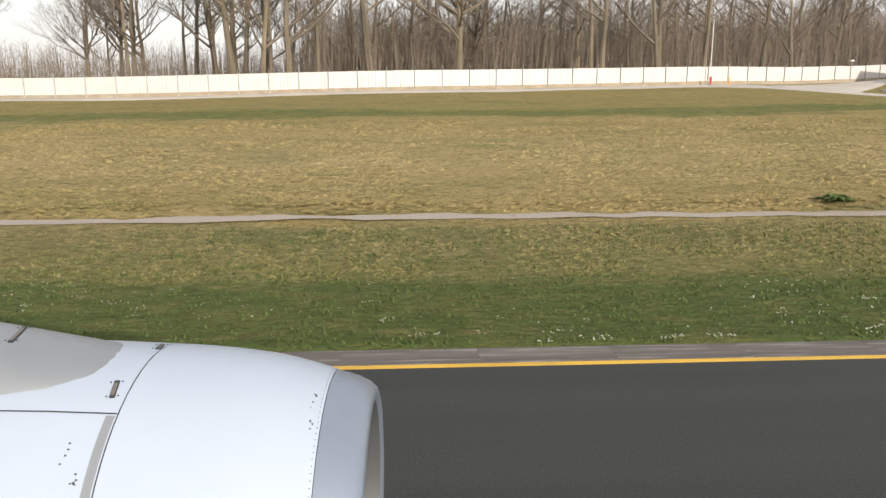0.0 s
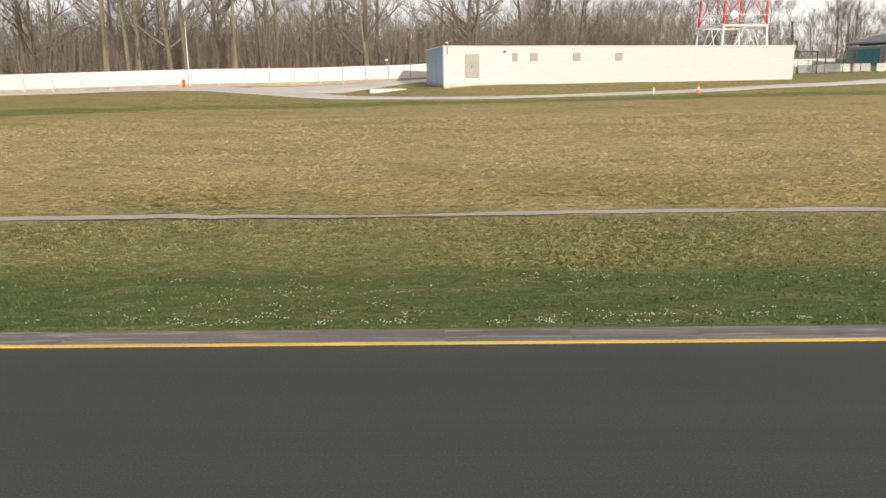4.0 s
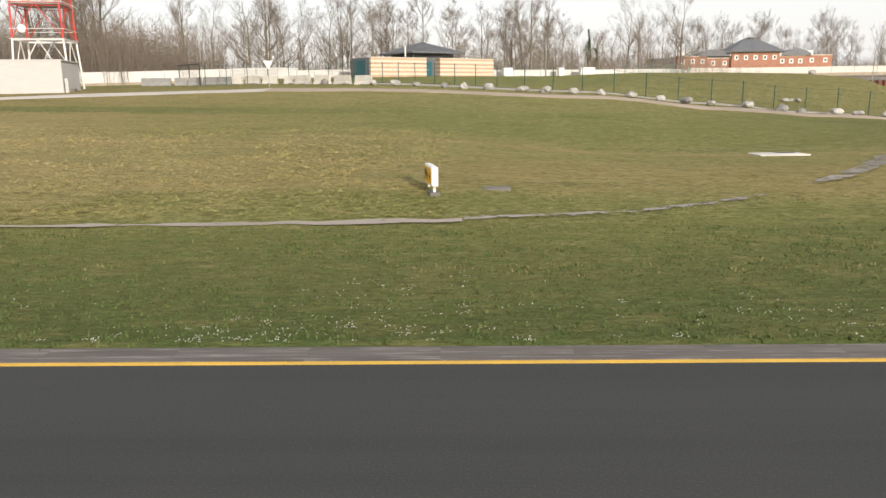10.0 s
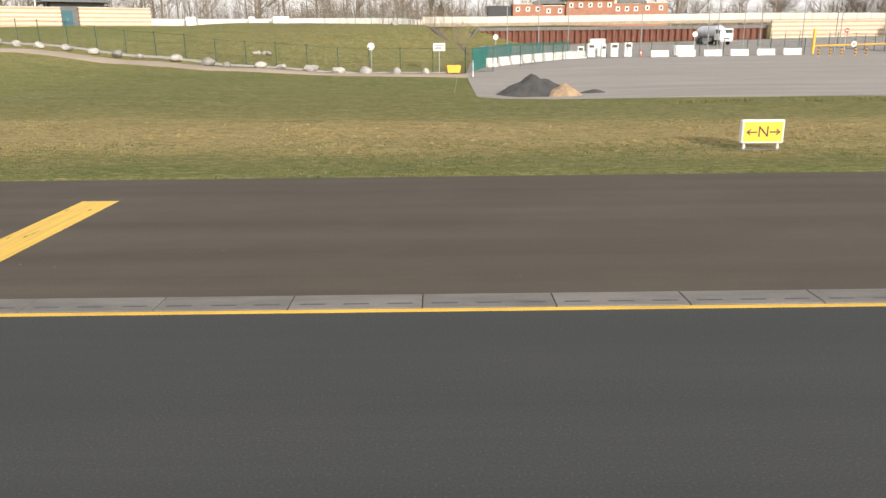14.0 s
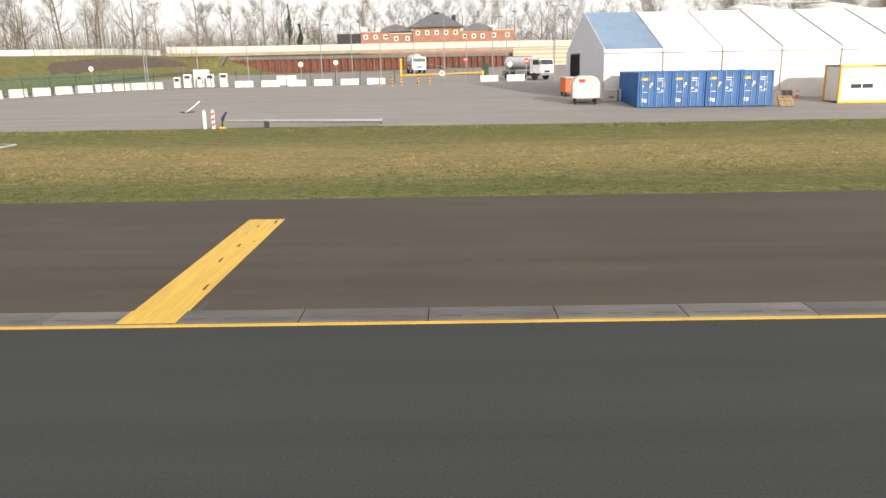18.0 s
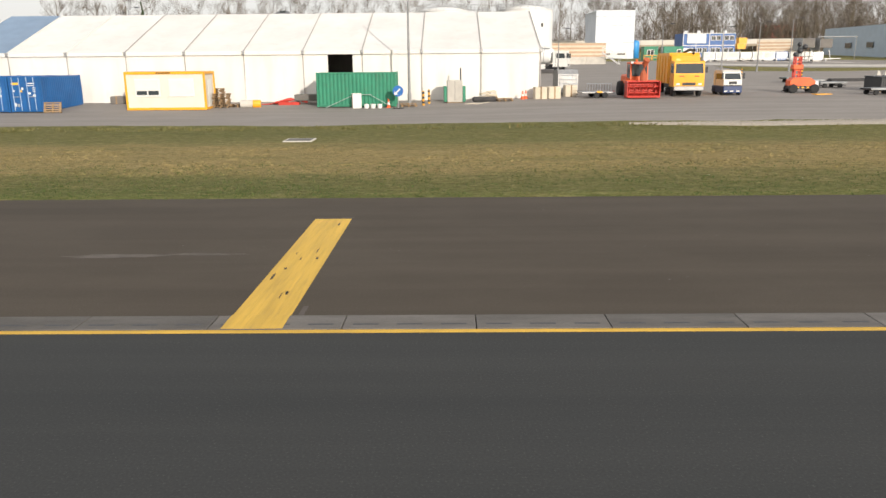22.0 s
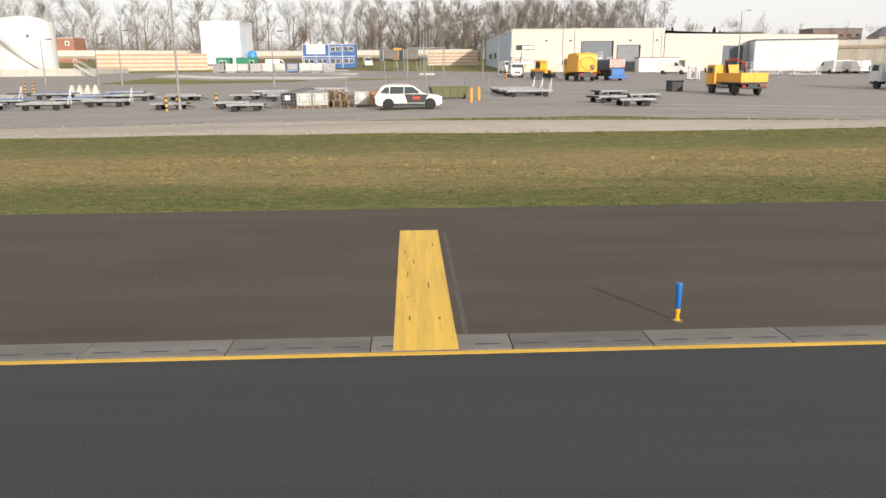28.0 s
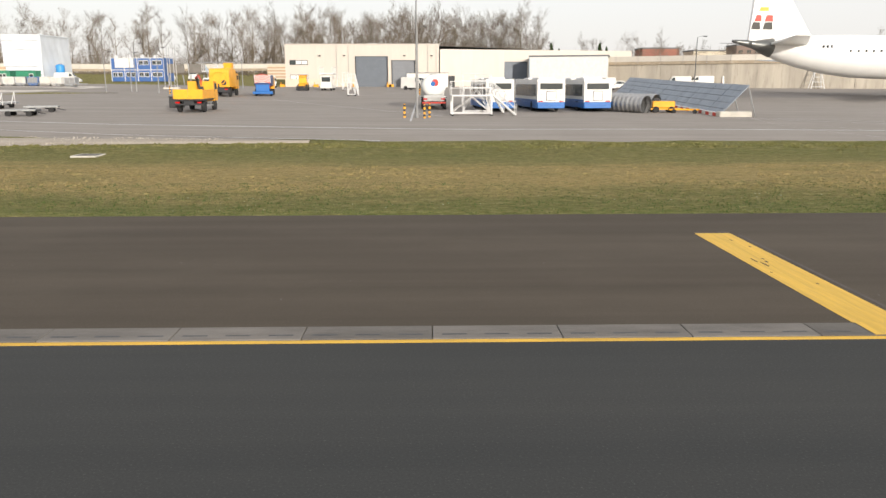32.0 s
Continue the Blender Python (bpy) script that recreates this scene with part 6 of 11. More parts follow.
# ---- tent ----
STRAP = paint("pale_strap", (0.38, 0.35, 0.33), 0.6, 0.1, 2.0, 0.15, 20, 0.03, 0.2)
def big_tent():
    x0, x1, y0, y1, ze, zr = 246.2, 294.4, 62.5, 82.3, 4.5, 8.0
    ym, n = (y0 + y1) / 2, 10
    t = thing("marquee", "huge white fabric marquee hall with one blue roof sheet", "tent")
    bay = (x1 - x0) / n
    slope = (zr - ze) / (ym - y0)
    for i in range(n):
        a, b = x0 + i * bay, x0 + (i + 1) * bay
        sag = 0.12
        g = Geo()
        for j in range(7):
            for q in range(5):
                u, v = q / 4, j / 6
                z = ze + (zr - ze) * v - sag * math.sin(math.pi * v) * math.sin(math.pi * u)
                g.v.append((a + bay * u, y0 - 0.1 + (ym - y0 + 0.1) * v, z))
        for j in range(6):
            for q in range(4):
                g.f.append((j * 5 + q, j * 5 + q + 1, (j + 1) * 5 + q + 1, (j + 1) * 5 + q))
        part("roof_sheet", g, TENT_BLUE if i == 0 else TENT, t, "blue roof sheet" if i == 0 else "", True)
        part("rear_roof_sheet", Geo().add([(a, ym, zr), (b, ym, zr), (b, y1, ze), (a, y1, ze)], [(0, 1, 2, 3)]), TENT, t)
        zb = lie((a + b) / 2, y0) - 0.15
        g = Geo()
        m = 12
        for q in range(m + 1):
            w = 0.07 * math.sin(q * 2.1 + i) + 0.06 * math.sin(q * 5.3 + i * 2.2)
            for z, k in ((zb, 1.0), ((zb + ze) / 2, 0.7), (ze, 0.0)):
                g.v.append((a + bay * q / m, y0 + w * k, z))
        skip = i == 6
        for q in range(m):
            if skip and 5 <= q <= 9:
                continue
            g.f += [(q * 3, (q + 1) * 3, (q + 1) * 3 + 1, q * 3 + 1), (q * 3 + 1, (q + 1) * 3 + 1, (q + 1) * 3 + 2, q * 3 + 2)]
        part("side_curtain", g, TENT, t, "", True)
        part("valance", Geo().box(a + 0.02, b - 0.02, y0 - 0.16, y0 - 0.1, ze - 0.28, ze + 0.03, 0.01), TENT, t)
        part("rear_curtain", Geo().add([(a, y1, zb), (b, y1, zb), (b, y1, ze), (a, y1, ze)], [(3, 2, 1, 0)]), TENT, t)
    for i in range(n + 1):
        x = x0 + i * bay
        part("frame_leg", Geo().box(x - 0.035, x + 0.035, y0 - 0.09, y0 - 0.03, lie(x, y0) - 0.1, ze, 0.01), STRAP, t)
        part("roof_strap", Geo().tube([(x, y0 - 0.14, ze + 0.02), (x, ym, zr + 0.06)], 0.04, 6), STRAP if i > 2 else TENT, t)
        part("eave_bracket", Geo().box(x - 0.12, x + 0.12, y0 - 0.25, y0 - 0.09, ze - 0.25, ze + 0.05, 0.03), GALV, t)
    for x, door, side in ((x0, (74.0, 79.2, 3.6), -1), (x1, (66.2, 70.6, 4.2), 1)):
        zb = lie(x, 70) - 0.3
        d0, d1, dz = door
        zz = lie(x, 72) + 0.3
        def roof(y):
            return zr - abs(y - ym) * slope
        panels = [(y0, d0, 0), (d1, y1, 0)]
        g = Geo()
        ys = [y0, d0] + ([ym] if y0 < ym < d0 else [])
        def sheet(ya, yb, zbot):
            pts = sorted({ya, yb, *([ym] if ya < ym < yb else [])})
            for p, q in zip(pts, pts[1:]):
                k = len(g.v)
                g.v += [(x, p, zbot), (x, q, zbot), (x, q, roof(q)), (x, p, roof(p))]
                g.f.append((k, k + 1, k + 2, k + 3) if side > 0 else (k + 3, k + 2, k + 1, k))
        sheet(y0, d0, zb)
        sheet(d1, y1, zb)
        sheet(d0, d1, zb + 0.3 + dz)
        # west gable: a greyer copy of the fabric, its shade in the colour
        part("gable_sheet", g, TENT if side > 0 else paint("shade_grey_fabric", (0.62, 0.63, 0.65), 0.6, 0, 0.4, 0.05, 8, 0.05), t)
        part("door_frame", Geo().box(x - 0.05, x + 0.05, d0 - 0.12, d0, zb, zb + 0.3 + dz, 0.01).box(x - 0.05, x + 0.05, d1, d1 + 0.12, zb, zb + 0.3 + dz, 0.01).box(x - 0.05, x + 0.05, d0, d1, zb + 0.3 + dz, zb + 0.42 + dz, 0.01), DARK, t)
    return t


big_tent()
fl = Geo().box(246.4, 294.2, 62.7, 82.2, 0.2, 1.0)
solid("tent_floor", fl, APRON, "dim asphalt floor inside the marquee", "floor", "structure")


# ---- containers and cabin ----
ROD = paint("scuffed_lock_rod", (0.30, 0.40, 0.55), 0.4, 0.3, 2.0, 0.2, 20, 0.03)
def container(m, mat, label, doors="front", L=6.06, group=""):
    """Long side along local y for doors at -y, else along x."""
    t = thing("shipping_container", label, "shipping container", m, group)
    W, H = 2.44, 2.59
    sx, sy = (W, L) if doors == "front" else (L, W)
    g = Geo().box(0.04, sx - 0.04, 0.06, sy - 0.04, 0.12, H - 0.05)
    part("core", g, mat, t)
    fr = Geo()
    for x in (0, sx - 0.14):
        for y in (0, sy - 0.14):
            part("corner_post", Geo().box(x, x + 0.14, y, y + 0.14, 0, H, 0.02), mat, t)
    part("top_rail", Geo().box(0.14, sx - 0.14, 0, 0.1, H - 0.13, H, 0.01), mat, t)
    part("bottom_rail", Geo().box(0.14, sx - 0.14, 0, 0.1, 0.04, 0.2, 0.01), mat, t)
    def ribs(axis, length, pos, out):
        g = Geo()
        n = int((length - 0.3) / 0.28)
        st = (length - 0.3) / n
        for k in range(n):
            a = 0.15 + k * st
            prof = [(a, 0), (a + st * 0.25, 0.05), (a + st * 0.55, 0.05), (a + st * 0.8, 0)]
            if axis == "x":
                g.add([(p, pos + out * q, z) for z in (0.2, H - 0.13) for p, q in prof], [(0, 1, 5, 4), (1, 2, 6, 5), (2, 3, 7, 6)])
            else:
                g.add([(pos + out * q, p, z) for z in (0.2, H - 0.13) for p, q in prof], [(4, 5, 1, 0), (5, 6, 2, 1), (6, 7, 3, 2)])
        return g
    part("side_ribs", ribs("y", sy, 0.04, -1), mat, t)
    part("side_ribs", ribs("y", sy, sx - 0.04, 1), mat, t)
    if doors == "front":
        for k in (0, 1):
            d = part("door", Geo().box(0.15 + k * 1.075, 1.21 + k * 1.075, -0.01, 0.05, 0.2, H - 0.14, 0.015), mat, t)
            for x in (0.32, 0.82):
                part("lock_rod", Geo().tube([(x + k * 1.075, -0.05, 0.12), (x + k * 1.075, -0.05, H - 0.08)], 0.028, 6), ROD, d)
            part("handle", Geo().box(0.35 + k * 1.075, 0.75 + k * 1.075, -0.07, -0.04, 1.1, 1.15), GALV, d)
            for z in (0.45, 1.25, 2.1):
                part("hinge", Geo().box(0.16 + k * 1.98 - k * 0.02, 0.26 + k * 1.98 - k * 0.02, -0.03, 0.0, z, z + 0.12), mat, d)
        for a, b, c, e in ((1.45, 1.95, 2.05, 2.12), (1.75, 1.98, 1.75, 1.8), (1.75, 1.98, 1.62, 1.67), (1.75, 1.98, 1.49, 1.54), (1.4, 1.9, 1.9, 1.95), (1.42, 1.6, 1.3, 1.44), (1.75, 1.95, 1.1, 1.3), (0.95, 1.08, 1.62, 1.8), (0.3, 0.42, 1.48, 1.62), (0.28, 0.44, 0.42, 0.68)):
            part("lettering_bar", Geo().box(a, b, -0.016, -0.011, c, e), WHITE, t)
        for a, b, c, e in ((0.22, 0.75, 1.98, 2.14), (0.85, 0.98, 1.45, 1.6)):
            part("caution_label", Geo().box(a, b, -0.016, -0.011, c, e), SIGN_Y, t, "yellow caution label")
        part("data_plate", Geo().box(0.5, 0.68, -0.016, -0.011, 0.4, 0.62), STEEL, t)
    else:
        part("front_ribs", ribs("x", sx, 0.06, -1), mat, t)
    g = Geo()
    for k in range(9):
        y = 0.3 + (sy - 0.6) * k / 8
        g.box(0.1, sx - 0.1, y - 0.05, y + 0.05, H - 0.06, H - 0.02)
    part("roof_ribs", g, mat, t)
    return t


for i in range(4):
    container(pose(247.3 + i * 2.49, 55.45 + 0.04 * (i % 2), lie(252, 56) + 0.06), BLUE, "blue shipping container with white lettering bars and chrome rods", "front", 6.06, "row of blue containers")
container(pose(276.9, 57.85, lie(280, 58) + 0.06), GREEN, "green corrugated shipping container with a rusty roof edge", "side")
cab = thing("site_cabin", "cream site cabin with a yellow frame and two windows", "cabin", pose(262.7, 56.9, lie(266, 57) + 0.06))
part("wall_panel", Geo().box(0.1, 5.96, 0.06, 2.38, 0.15, 2.7), paint("cabin_beige", (0.68, 0.62, 0.54), 0.6, 0, 0.8, 0.05, 18, 0.03, 0.12), cab)
for x in (0, 5.91):
    for y in (0, 2.29):
        part("corner_post", Geo().box(x, x + 0.15, y, y + 0.15, 0, 2.82, 0.02), YELLOW, cab)
for y in (0.0, 2.32):
    part("top_rail", Geo().box(0.15, 5.91, y, y + 0.12, 2.62, 2.82, 0.015), YELLOW, cab)
    part("bottom_rail", Geo().box(0.15, 5.91, y, y + 0.12, 0.0, 0.18, 0.015), YELLOW, cab)
part("side_rail", Geo().box(5.93, 6.05, 0.15, 2.29, 2.62, 2.82, 0.015).box(5.93, 6.05, 0.15, 2.29, 0, 0.18, 0.015), YELLOW, cab)
part("roof", Geo().box(0.05, 6.0, 0.05, 2.39, 2.78, 2.84), GALV, cab)
part("name_bar", Geo().box(2.4, 3.5, -0.012, 0.0, 2.68, 2.76), INK, cab)
for x, op in ((0.75, True), (3.3, False)):
    w = part("window", Geo().box(x, x + 1.9, 0.0, 0.06, 0.98, 2.3, 0.02), WHITE, cab, "white window with a shutter")
    if op:
        part("pane", Geo().box(x + 0.12, x + 0.9, -0.015, 0.0, 1.12, 1.42).box(x + 1.0, x + 1.78, -0.015, 0.0, 1.12, 1.42), GLASS, w)
    g = Geo()
    for k in range(9 if op else 12):
        g.box(x + 0.1, x + 1.8, -0.02, 0.0, 2.22 - 0.085 * k - 0.075, 2.22 - 0.085 * k)
    part("shutter_slats", g, WHITE, w)
part("door", Geo().box(6.0, 6.04, 0.7, 1.6, 0.2, 2.2, 0.01), WHITE, cab, "white cabin door")


# ---- vehicles: shared pieces ----
NAVY = paint("navy_paint", (0.02, 0.045, 0.14), 0.45, 0, 1.2, 0.1, 20, 0.03, 0.15)
OLIVE = paint("olive_paint", (0.10, 0.11, 0.035), 0.6, 0, 1.2, 0.15, 20, 0.05, 0.3)
LAMP_WHITE = paint("clear_lens", (0.75, 0.75, 0.72), 0.15, 0, 2, 0.05, 10, 0)
TANK_WHITE = paint("tank_white", (0.72, 0.72, 0.70), 0.45, 0, 0.35, 0.05, 6, 0.03, 0.25, (0.5, 0.46, 0.40), stretch=(1, 1, 0.3))
WHITE_STEEL = paint("white_steel", (0.66, 0.66, 0.66), 0.5, 0, 1.5, 0.06, 20, 0.03, 0.1)
IBC_WHITE = paint("milky_plastic", (0.58, 0.57, 0.53), 0.5, 0, 1.5, 0.12, 8, 0.05, 0.2)
TEAL_TOP = paint("pale_green_deck", (0.30, 0.38, 0.34), 0.6, 0, 2, 0.15, 15, 0.05, 0.3)
BLAST = paint("blue_grey_steel", (0.25, 0.29, 0.335), 0.5, 0.2, 0.8, 0.12, 14, 0.05, 0.25)
SCREED = paint("silver_tank", (0.60, 0.61, 0.62), 0.35, 0.4, 1.0, 0.08, 20, 0.03, 0.12)


def bar(g, a, b, r=0.03, n=5):
    return g.tube([a, b], r, n)


def cab(t, xf, ln, w, z0, z1, mat, rake=0.25, glass_from=0.52, face=True):
    """A flat-fronted lorry cab, its nose at xf, running back by ln."""
    zg = z0 + (z1 - z0) * glass_from
    body = [(xf - ln, z0), (xf, z0), (xf, zg), (xf - rake, z1 - 0.06), (xf - rake - 0.1, z1), (xf - ln, z1)]
    c = part("cab", Geo().prism(body, -w / 2, w / 2), mat, t)
    s = 0.012
    g = Geo()
    k = rake / (z1 - zg)
    za, zb = zg + 0.1, z1 - 0.2
    xa, xb = xf - k * (za - zg) + s, xf - k * (zb - zg) + s
    part("windscreen", g.add([(xa, -w / 2 + 0.1, za), (xa, w / 2 - 0.1, za), (xb, w / 2 - 0.14, zb), (xb, -w / 2 + 0.14, zb), (xa - 0.03, -w / 2 + 0.1, za), (xa - 0.03, w / 2 - 0.1, za), (xb - 0.03, w / 2 - 0.14, zb), (xb - 0.03, -w / 2 + 0.14, zb)], [(0, 1, 2, 3), (7, 6, 5, 4), (0, 4, 5, 1), (3, 2, 6, 7)]), GLASS, c)
    for q in (-1, 1):
        y = q * (w / 2 + 0.006)
        part("side_window", Geo().add([(xf - ln * 0.75, y, za), (xf - 0.28, y, za), (xf - rake - 0.22, y, zb), (xf - ln * 0.75, y, zb)], [(0, 1, 2, 3) if q < 0 else (3, 2, 1, 0)]), GLASS, c)
        part("mirror", Geo().box(xf - 0.05, xf + 0.06, y + q * 0.12 - 0.07, y + q * 0.12 + 0.07, za + 0.05, za + 0.5, 0.02), DARK, c)
        part("headlight", Geo().box(xf, xf + 0.025, q * w * 0.36 - 0.14, q * w * 0.36 + 0.14, z0 + 0.14, z0 + 0.3, 0.01), LAMP_WHITE, c)
        part("door_line", Geo().box(xf - ln * 0.82, xf - ln * 0.8, y - 0.004, y + 0.004, z0 + 0.1, z1 - 0.15), DARK, c)
    part("bumper", Geo().box(xf - 0.3, xf + 0.06, -w / 2 + 0.02, w / 2 - 0.02, z0 - 0.28, z0 + 0.06, 0.04), GALV if face else DARK, c)
    part("grille", Geo().box(xf, xf + 0.018, -w * 0.22, w * 0.22, z0 + 0.12, z0 + 0.34, 0.005), DARK, c)
    return c


def axles(t, xs, w, r, tw=0.3, rim=None):
    for x in xs:
        for q in (-1, 1):
            wheel(t, x, q * (w / 2 - tw / 2), r, tw, rim)


def tail_lamps(t, x, w, z):
    for q in (-1, 1):
        part("tail_lamp", Geo().box(x - 0.03, x, q * (w / 2 - 0.3) - 0.18, q * (w / 2 - 0.3) + 0.18, z, z + 0.14, 0.01), LAMP_RED, t)


def rig(name, label, cat, x, y, turn, group=""):
    return thing(name, label, cat, at(x, y, turn), group)


# ---- snow blower, sweeper, tug, lift before the tent ----
v = rig("snow_blower", "orange loader with a red snow blower head parked on the apron", "snow blower", 302.2, 62.6, -91)
part("body", Geo().box(-2.4, 0.0, -0.75, 0.75, 0.7, 1.75, 0.12).box(-0.1, 1.7, -0.4, 0.4, 0.6, 1.1, 0.06), ORANGE, v)
c = part("cab", Geo().prism([(-0.35, 1.1), (1.25, 1.1), (1.2, 1.7), (1.0, 2.75), (-0.3, 2.75)], -0.7, 0.7), ORANGE, v)
part("windscreen", Geo().box(1.0, 1.24, -0.6, 0.6, 1.65, 2.6, 0.02), GLASS, c)
for q in (-1, 1):
    part("side_window", Geo().box(-0.15, 0.95, q * 0.70 - 0.015, q * 0.70 + 0.015, 1.5, 2.6, 0.01), GLASS, c)
    part("mudguard", Geo().box(0.9, 2.0, q * 0.95 - 0.28, q * 0.95 + 0.28, 1.25, 1.35, 0.04), ORANGE, v)
    part("work_lamp", Geo().box(1.05, 1.2, q * 0.6 - 0.1, q * 0.6 + 0.1, 2.62, 2.8, 0.03), LAMP_WHITE, c)
axles(v, (-1.5, 1.4), 2.3, 0.62, 0.45, ORANGE)
hd = part("blower_head", Geo().prism([(2.0, 0.06), (3.1, 0.06), (3.0, 0.2), (2.25, 0.25), (2.25, 1.15), (2.75, 1.25), (2.7, 1.35), (2.0, 1.3)], -1.25, 1.25).box(2.05, 3.0, -1.3, -1.22, 0.05, 1.3, 0.02).box(2.05, 3.0, 1.22, 1.3, 0.05, 1.3, 0.02), RED, v, "red blower housing")
for k in range(2):
    g = Geo()
    z = 0.42 + k * 0.48
    pts = [(2.72 + 0.2 * math.cos(a * 0.7 + k), -1.15 + 2.3 * a / 40, z + 0.2 * math.sin(a * 0.7 + k)) for a in range(41)]
    g.tube(pts, 0.05, 5)
    g.tube([(2.72, -1.2, z), (2.72, 1.2, z)], 0.07, 7)
    part("auger", g, RED, hd)
part("chute", Geo().tube([(2.2, 0.1, 1.25), (2.15, 0.1, 1.9), (2.2, 0.15, 2.6), (2.5, 0.25, 2.95)], [0.28, 0.24, 0.22, 0.25], 10), paint("rusty_orange", (0.42, 0.10, 0.04), 0.7, 0, 2, 0.25, 12, 0.1), hd, "rusty throwing chute")
part("exhaust", Geo().tube([(-1.2, 0.5, 1.7), (-1.2, 0.5, 2.5)], 0.06, 7), DARK, v)
part("beacon", Geo().lathe([(0.09, 2.75), (0.09, 2.92), (0.03, 2.97)], 10), ORANGE, v)

v = rig("sweeper_truck", "yellow runway sweeper lorry with a tall hopper body", "sweeper truck", 306.3, 64.6, -95)
c = cab(v, 3.9, 1.9, 2.35, 0.75, 2.75, YELLOW, 0.2, 0.48)
part("red_badge", Geo().box(3.9, 3.92, -0.75, -0.4, 1.55, 1.62).box(3.9, 3.92, 0.4, 0.75, 1.55, 1.62), RED, c)
part("hopper", Geo().prism([(-3.9, 0.95), (1.8, 0.95), (1.8, 3.15), (1.5, 3.4), (-3.3, 3.4), (-3.9, 2.8)], -1.2, 1.2), YELLOW, v)
for k in range(5):
    part("hopper_rib", Geo().box(-3.6 + k * 1.25, -3.5 + k * 1.25, -1.26, 1.26, 0.95, 3.2, 0.02), YELLOW, v)
part("intake_fan", Geo().lathe([(0.5, -0.35), (0.55, 0), (0.5, 0.35)], 16, pose(1.7, -0.75, 2.75, 90)), YELLOW, v)
part("chassis", Geo().box(-3.8, 3.6, -0.5, 0.5, 0.5, 0.95, 0.03), DARK, v)
part("brush", Geo().tube([(0.2, -1.1, 0.3), (0.9, 1.1, 0.3)], 0.3, 12), DARK, v)
axles(v, (2.9, -2.1), 2.3, 0.48, 0.3, YELLOW)
part("vacuum_hose", Geo().tube([(1.6, 0.7, 3.3), (1.9, 0.7, 3.6), (0.6, 0.6, 3.65), (-1.0, 0.5, 3.45)], 0.11, 8), DARK, v)

v = rig("baggage_tractor", "small white baggage tractor with a dark blue skirt", "tractor", 310.0, 63.6, -88)
c = cab(v, 1.2, 2.2, 1.5, 0.78, 1.95, WHITE, 0.35, 0.35, False)
part("skirt", Geo().box(-1.3, 1.28, -0.78, 0.78, 0.2, 0.78, 0.06), NAVY, v, "dark blue bumper skirt")
part("stripe_bar", Geo().box(1.29, 1.30, -0.7, -0.45, 0.3, 0.4).box(1.29, 1.30, -0.2, 0.05, 0.3, 0.4).box(1.29, 1.30, 0.3, 0.55, 0.3, 0.4), WHITE, v)
part("roof", Geo().box(-1.0, 0.9, -0.72, 0.72, 1.95, 2.02, 0.03), WHITE, v)
axles(v, (0.8, -0.75), 1.56, 0.33, 0.22)

v = rig("mast_lift", "orange mast lift on a dark wheeled chassis with a small basket", "lift", 316.6, 64.7, -6)
part("chassis", Geo().box(-1.05, 1.15, -0.6, 0.6, 0.35, 0.6, 0.03), DARK, v)
for k in range(5):
    part("hazard_stripe", Geo().box(-0.9 + k * 0.4, -0.72 + k * 0.4, -0.612, -0.6, 0.42, 0.56), YELLOW, v)
part("hood", Geo().prism([(-1.05, 0.62), (0.95, 0.62), (0.95, 1.0), (0.5, 1.3), (-0.75, 1.3), (-1.05, 1.05)], -0.6, 0.6), ORANGE, v)
part("engine", Geo().box(0.95, 1.35, -0.4, 0.4, 0.55, 1.05, 0.08), STEEL, v)
for q in (-0.22, 0.22):
    part("mast_rail", Geo().box(-0.5 + q, -0.38 + q, -0.3, -0.18, 1.3, 3.0, 0.02).box(-0.5 + q, -0.38 + q, 0.18, 0.3, 1.3, 3.0, 0.02), RED, v)
for k in range(5):
    part("mast_rung", Geo().box(-0.72, -0.16, -0.28, -0.2, 1.5 + k * 0.34, 1.58 + k * 0.34, 0.01), ORANGE, v)
part("carriage", Geo().box(-0.85, -0.05, -0.4, 0.4, 1.95, 2.35, 0.05), ORANGE, v)
bk = part("basket", Geo().box(-0.1, 0.6, -0.45, 0.45, 2.5, 2.56, 0.01), DARK, v)
g = Geo()
for a in (-0.08, 0.58):
    for q in (-0.43, 0.43):
        bar(g, (a, q, 2.55), (a, q, 3.5), 0.025)
for z in (3.0, 3.5):
    for q in (-0.43, 0.43):
        bar(g, (-0.08, q, z), (0.58, q, z), 0.022)
    bar(g, (-0.08, -0.43, z), (-0.08, 0.43, z), 0.022)
part("basket_rail", g, DARK, bk)
for a, z, r_ in ((-0.75, 3.15, 0.2), (-0.4, 3.45, 0.24), (-0.05, 3.75, 0.22), (-0.5, 3.95, 0.18)):
    part("flood_lamp", Geo().lathe([(r_, 0), (r_, 0.14), (r_ * 0.6, 0.24), (0.02, 0.26)], 12, pose(a, -0.2, z, 70)), DARK, v)
part("lamp_stem", Geo().tube([(-0.45, 0, 2.95), (-0.45, 0, 4.05)], 0.05, 6).tube([(-0.8, -0.1, 3.2), (0.0, -0.1, 3.75)], 0.03, 5), DARK, v)
for x in (-0.8, 0.9):
    for q in (-1, 1):
        wheel(v, x, q * 0.62, 0.38, 0.22)
part("drawbar", Geo().tube([(-1.05, 0, 0.4), (-1.5, 0.1, 0.15)], 0.05, 6), DARK, v)
v = thing("spill_tray", "yellow drip tray lying on the apron", "tray", at(317.3, 62.3, 8))
part("tray", Geo().box(-0.7, 0.7, -0.35, 0.35, 0, 0.1, 0.02), YELLOW, v)


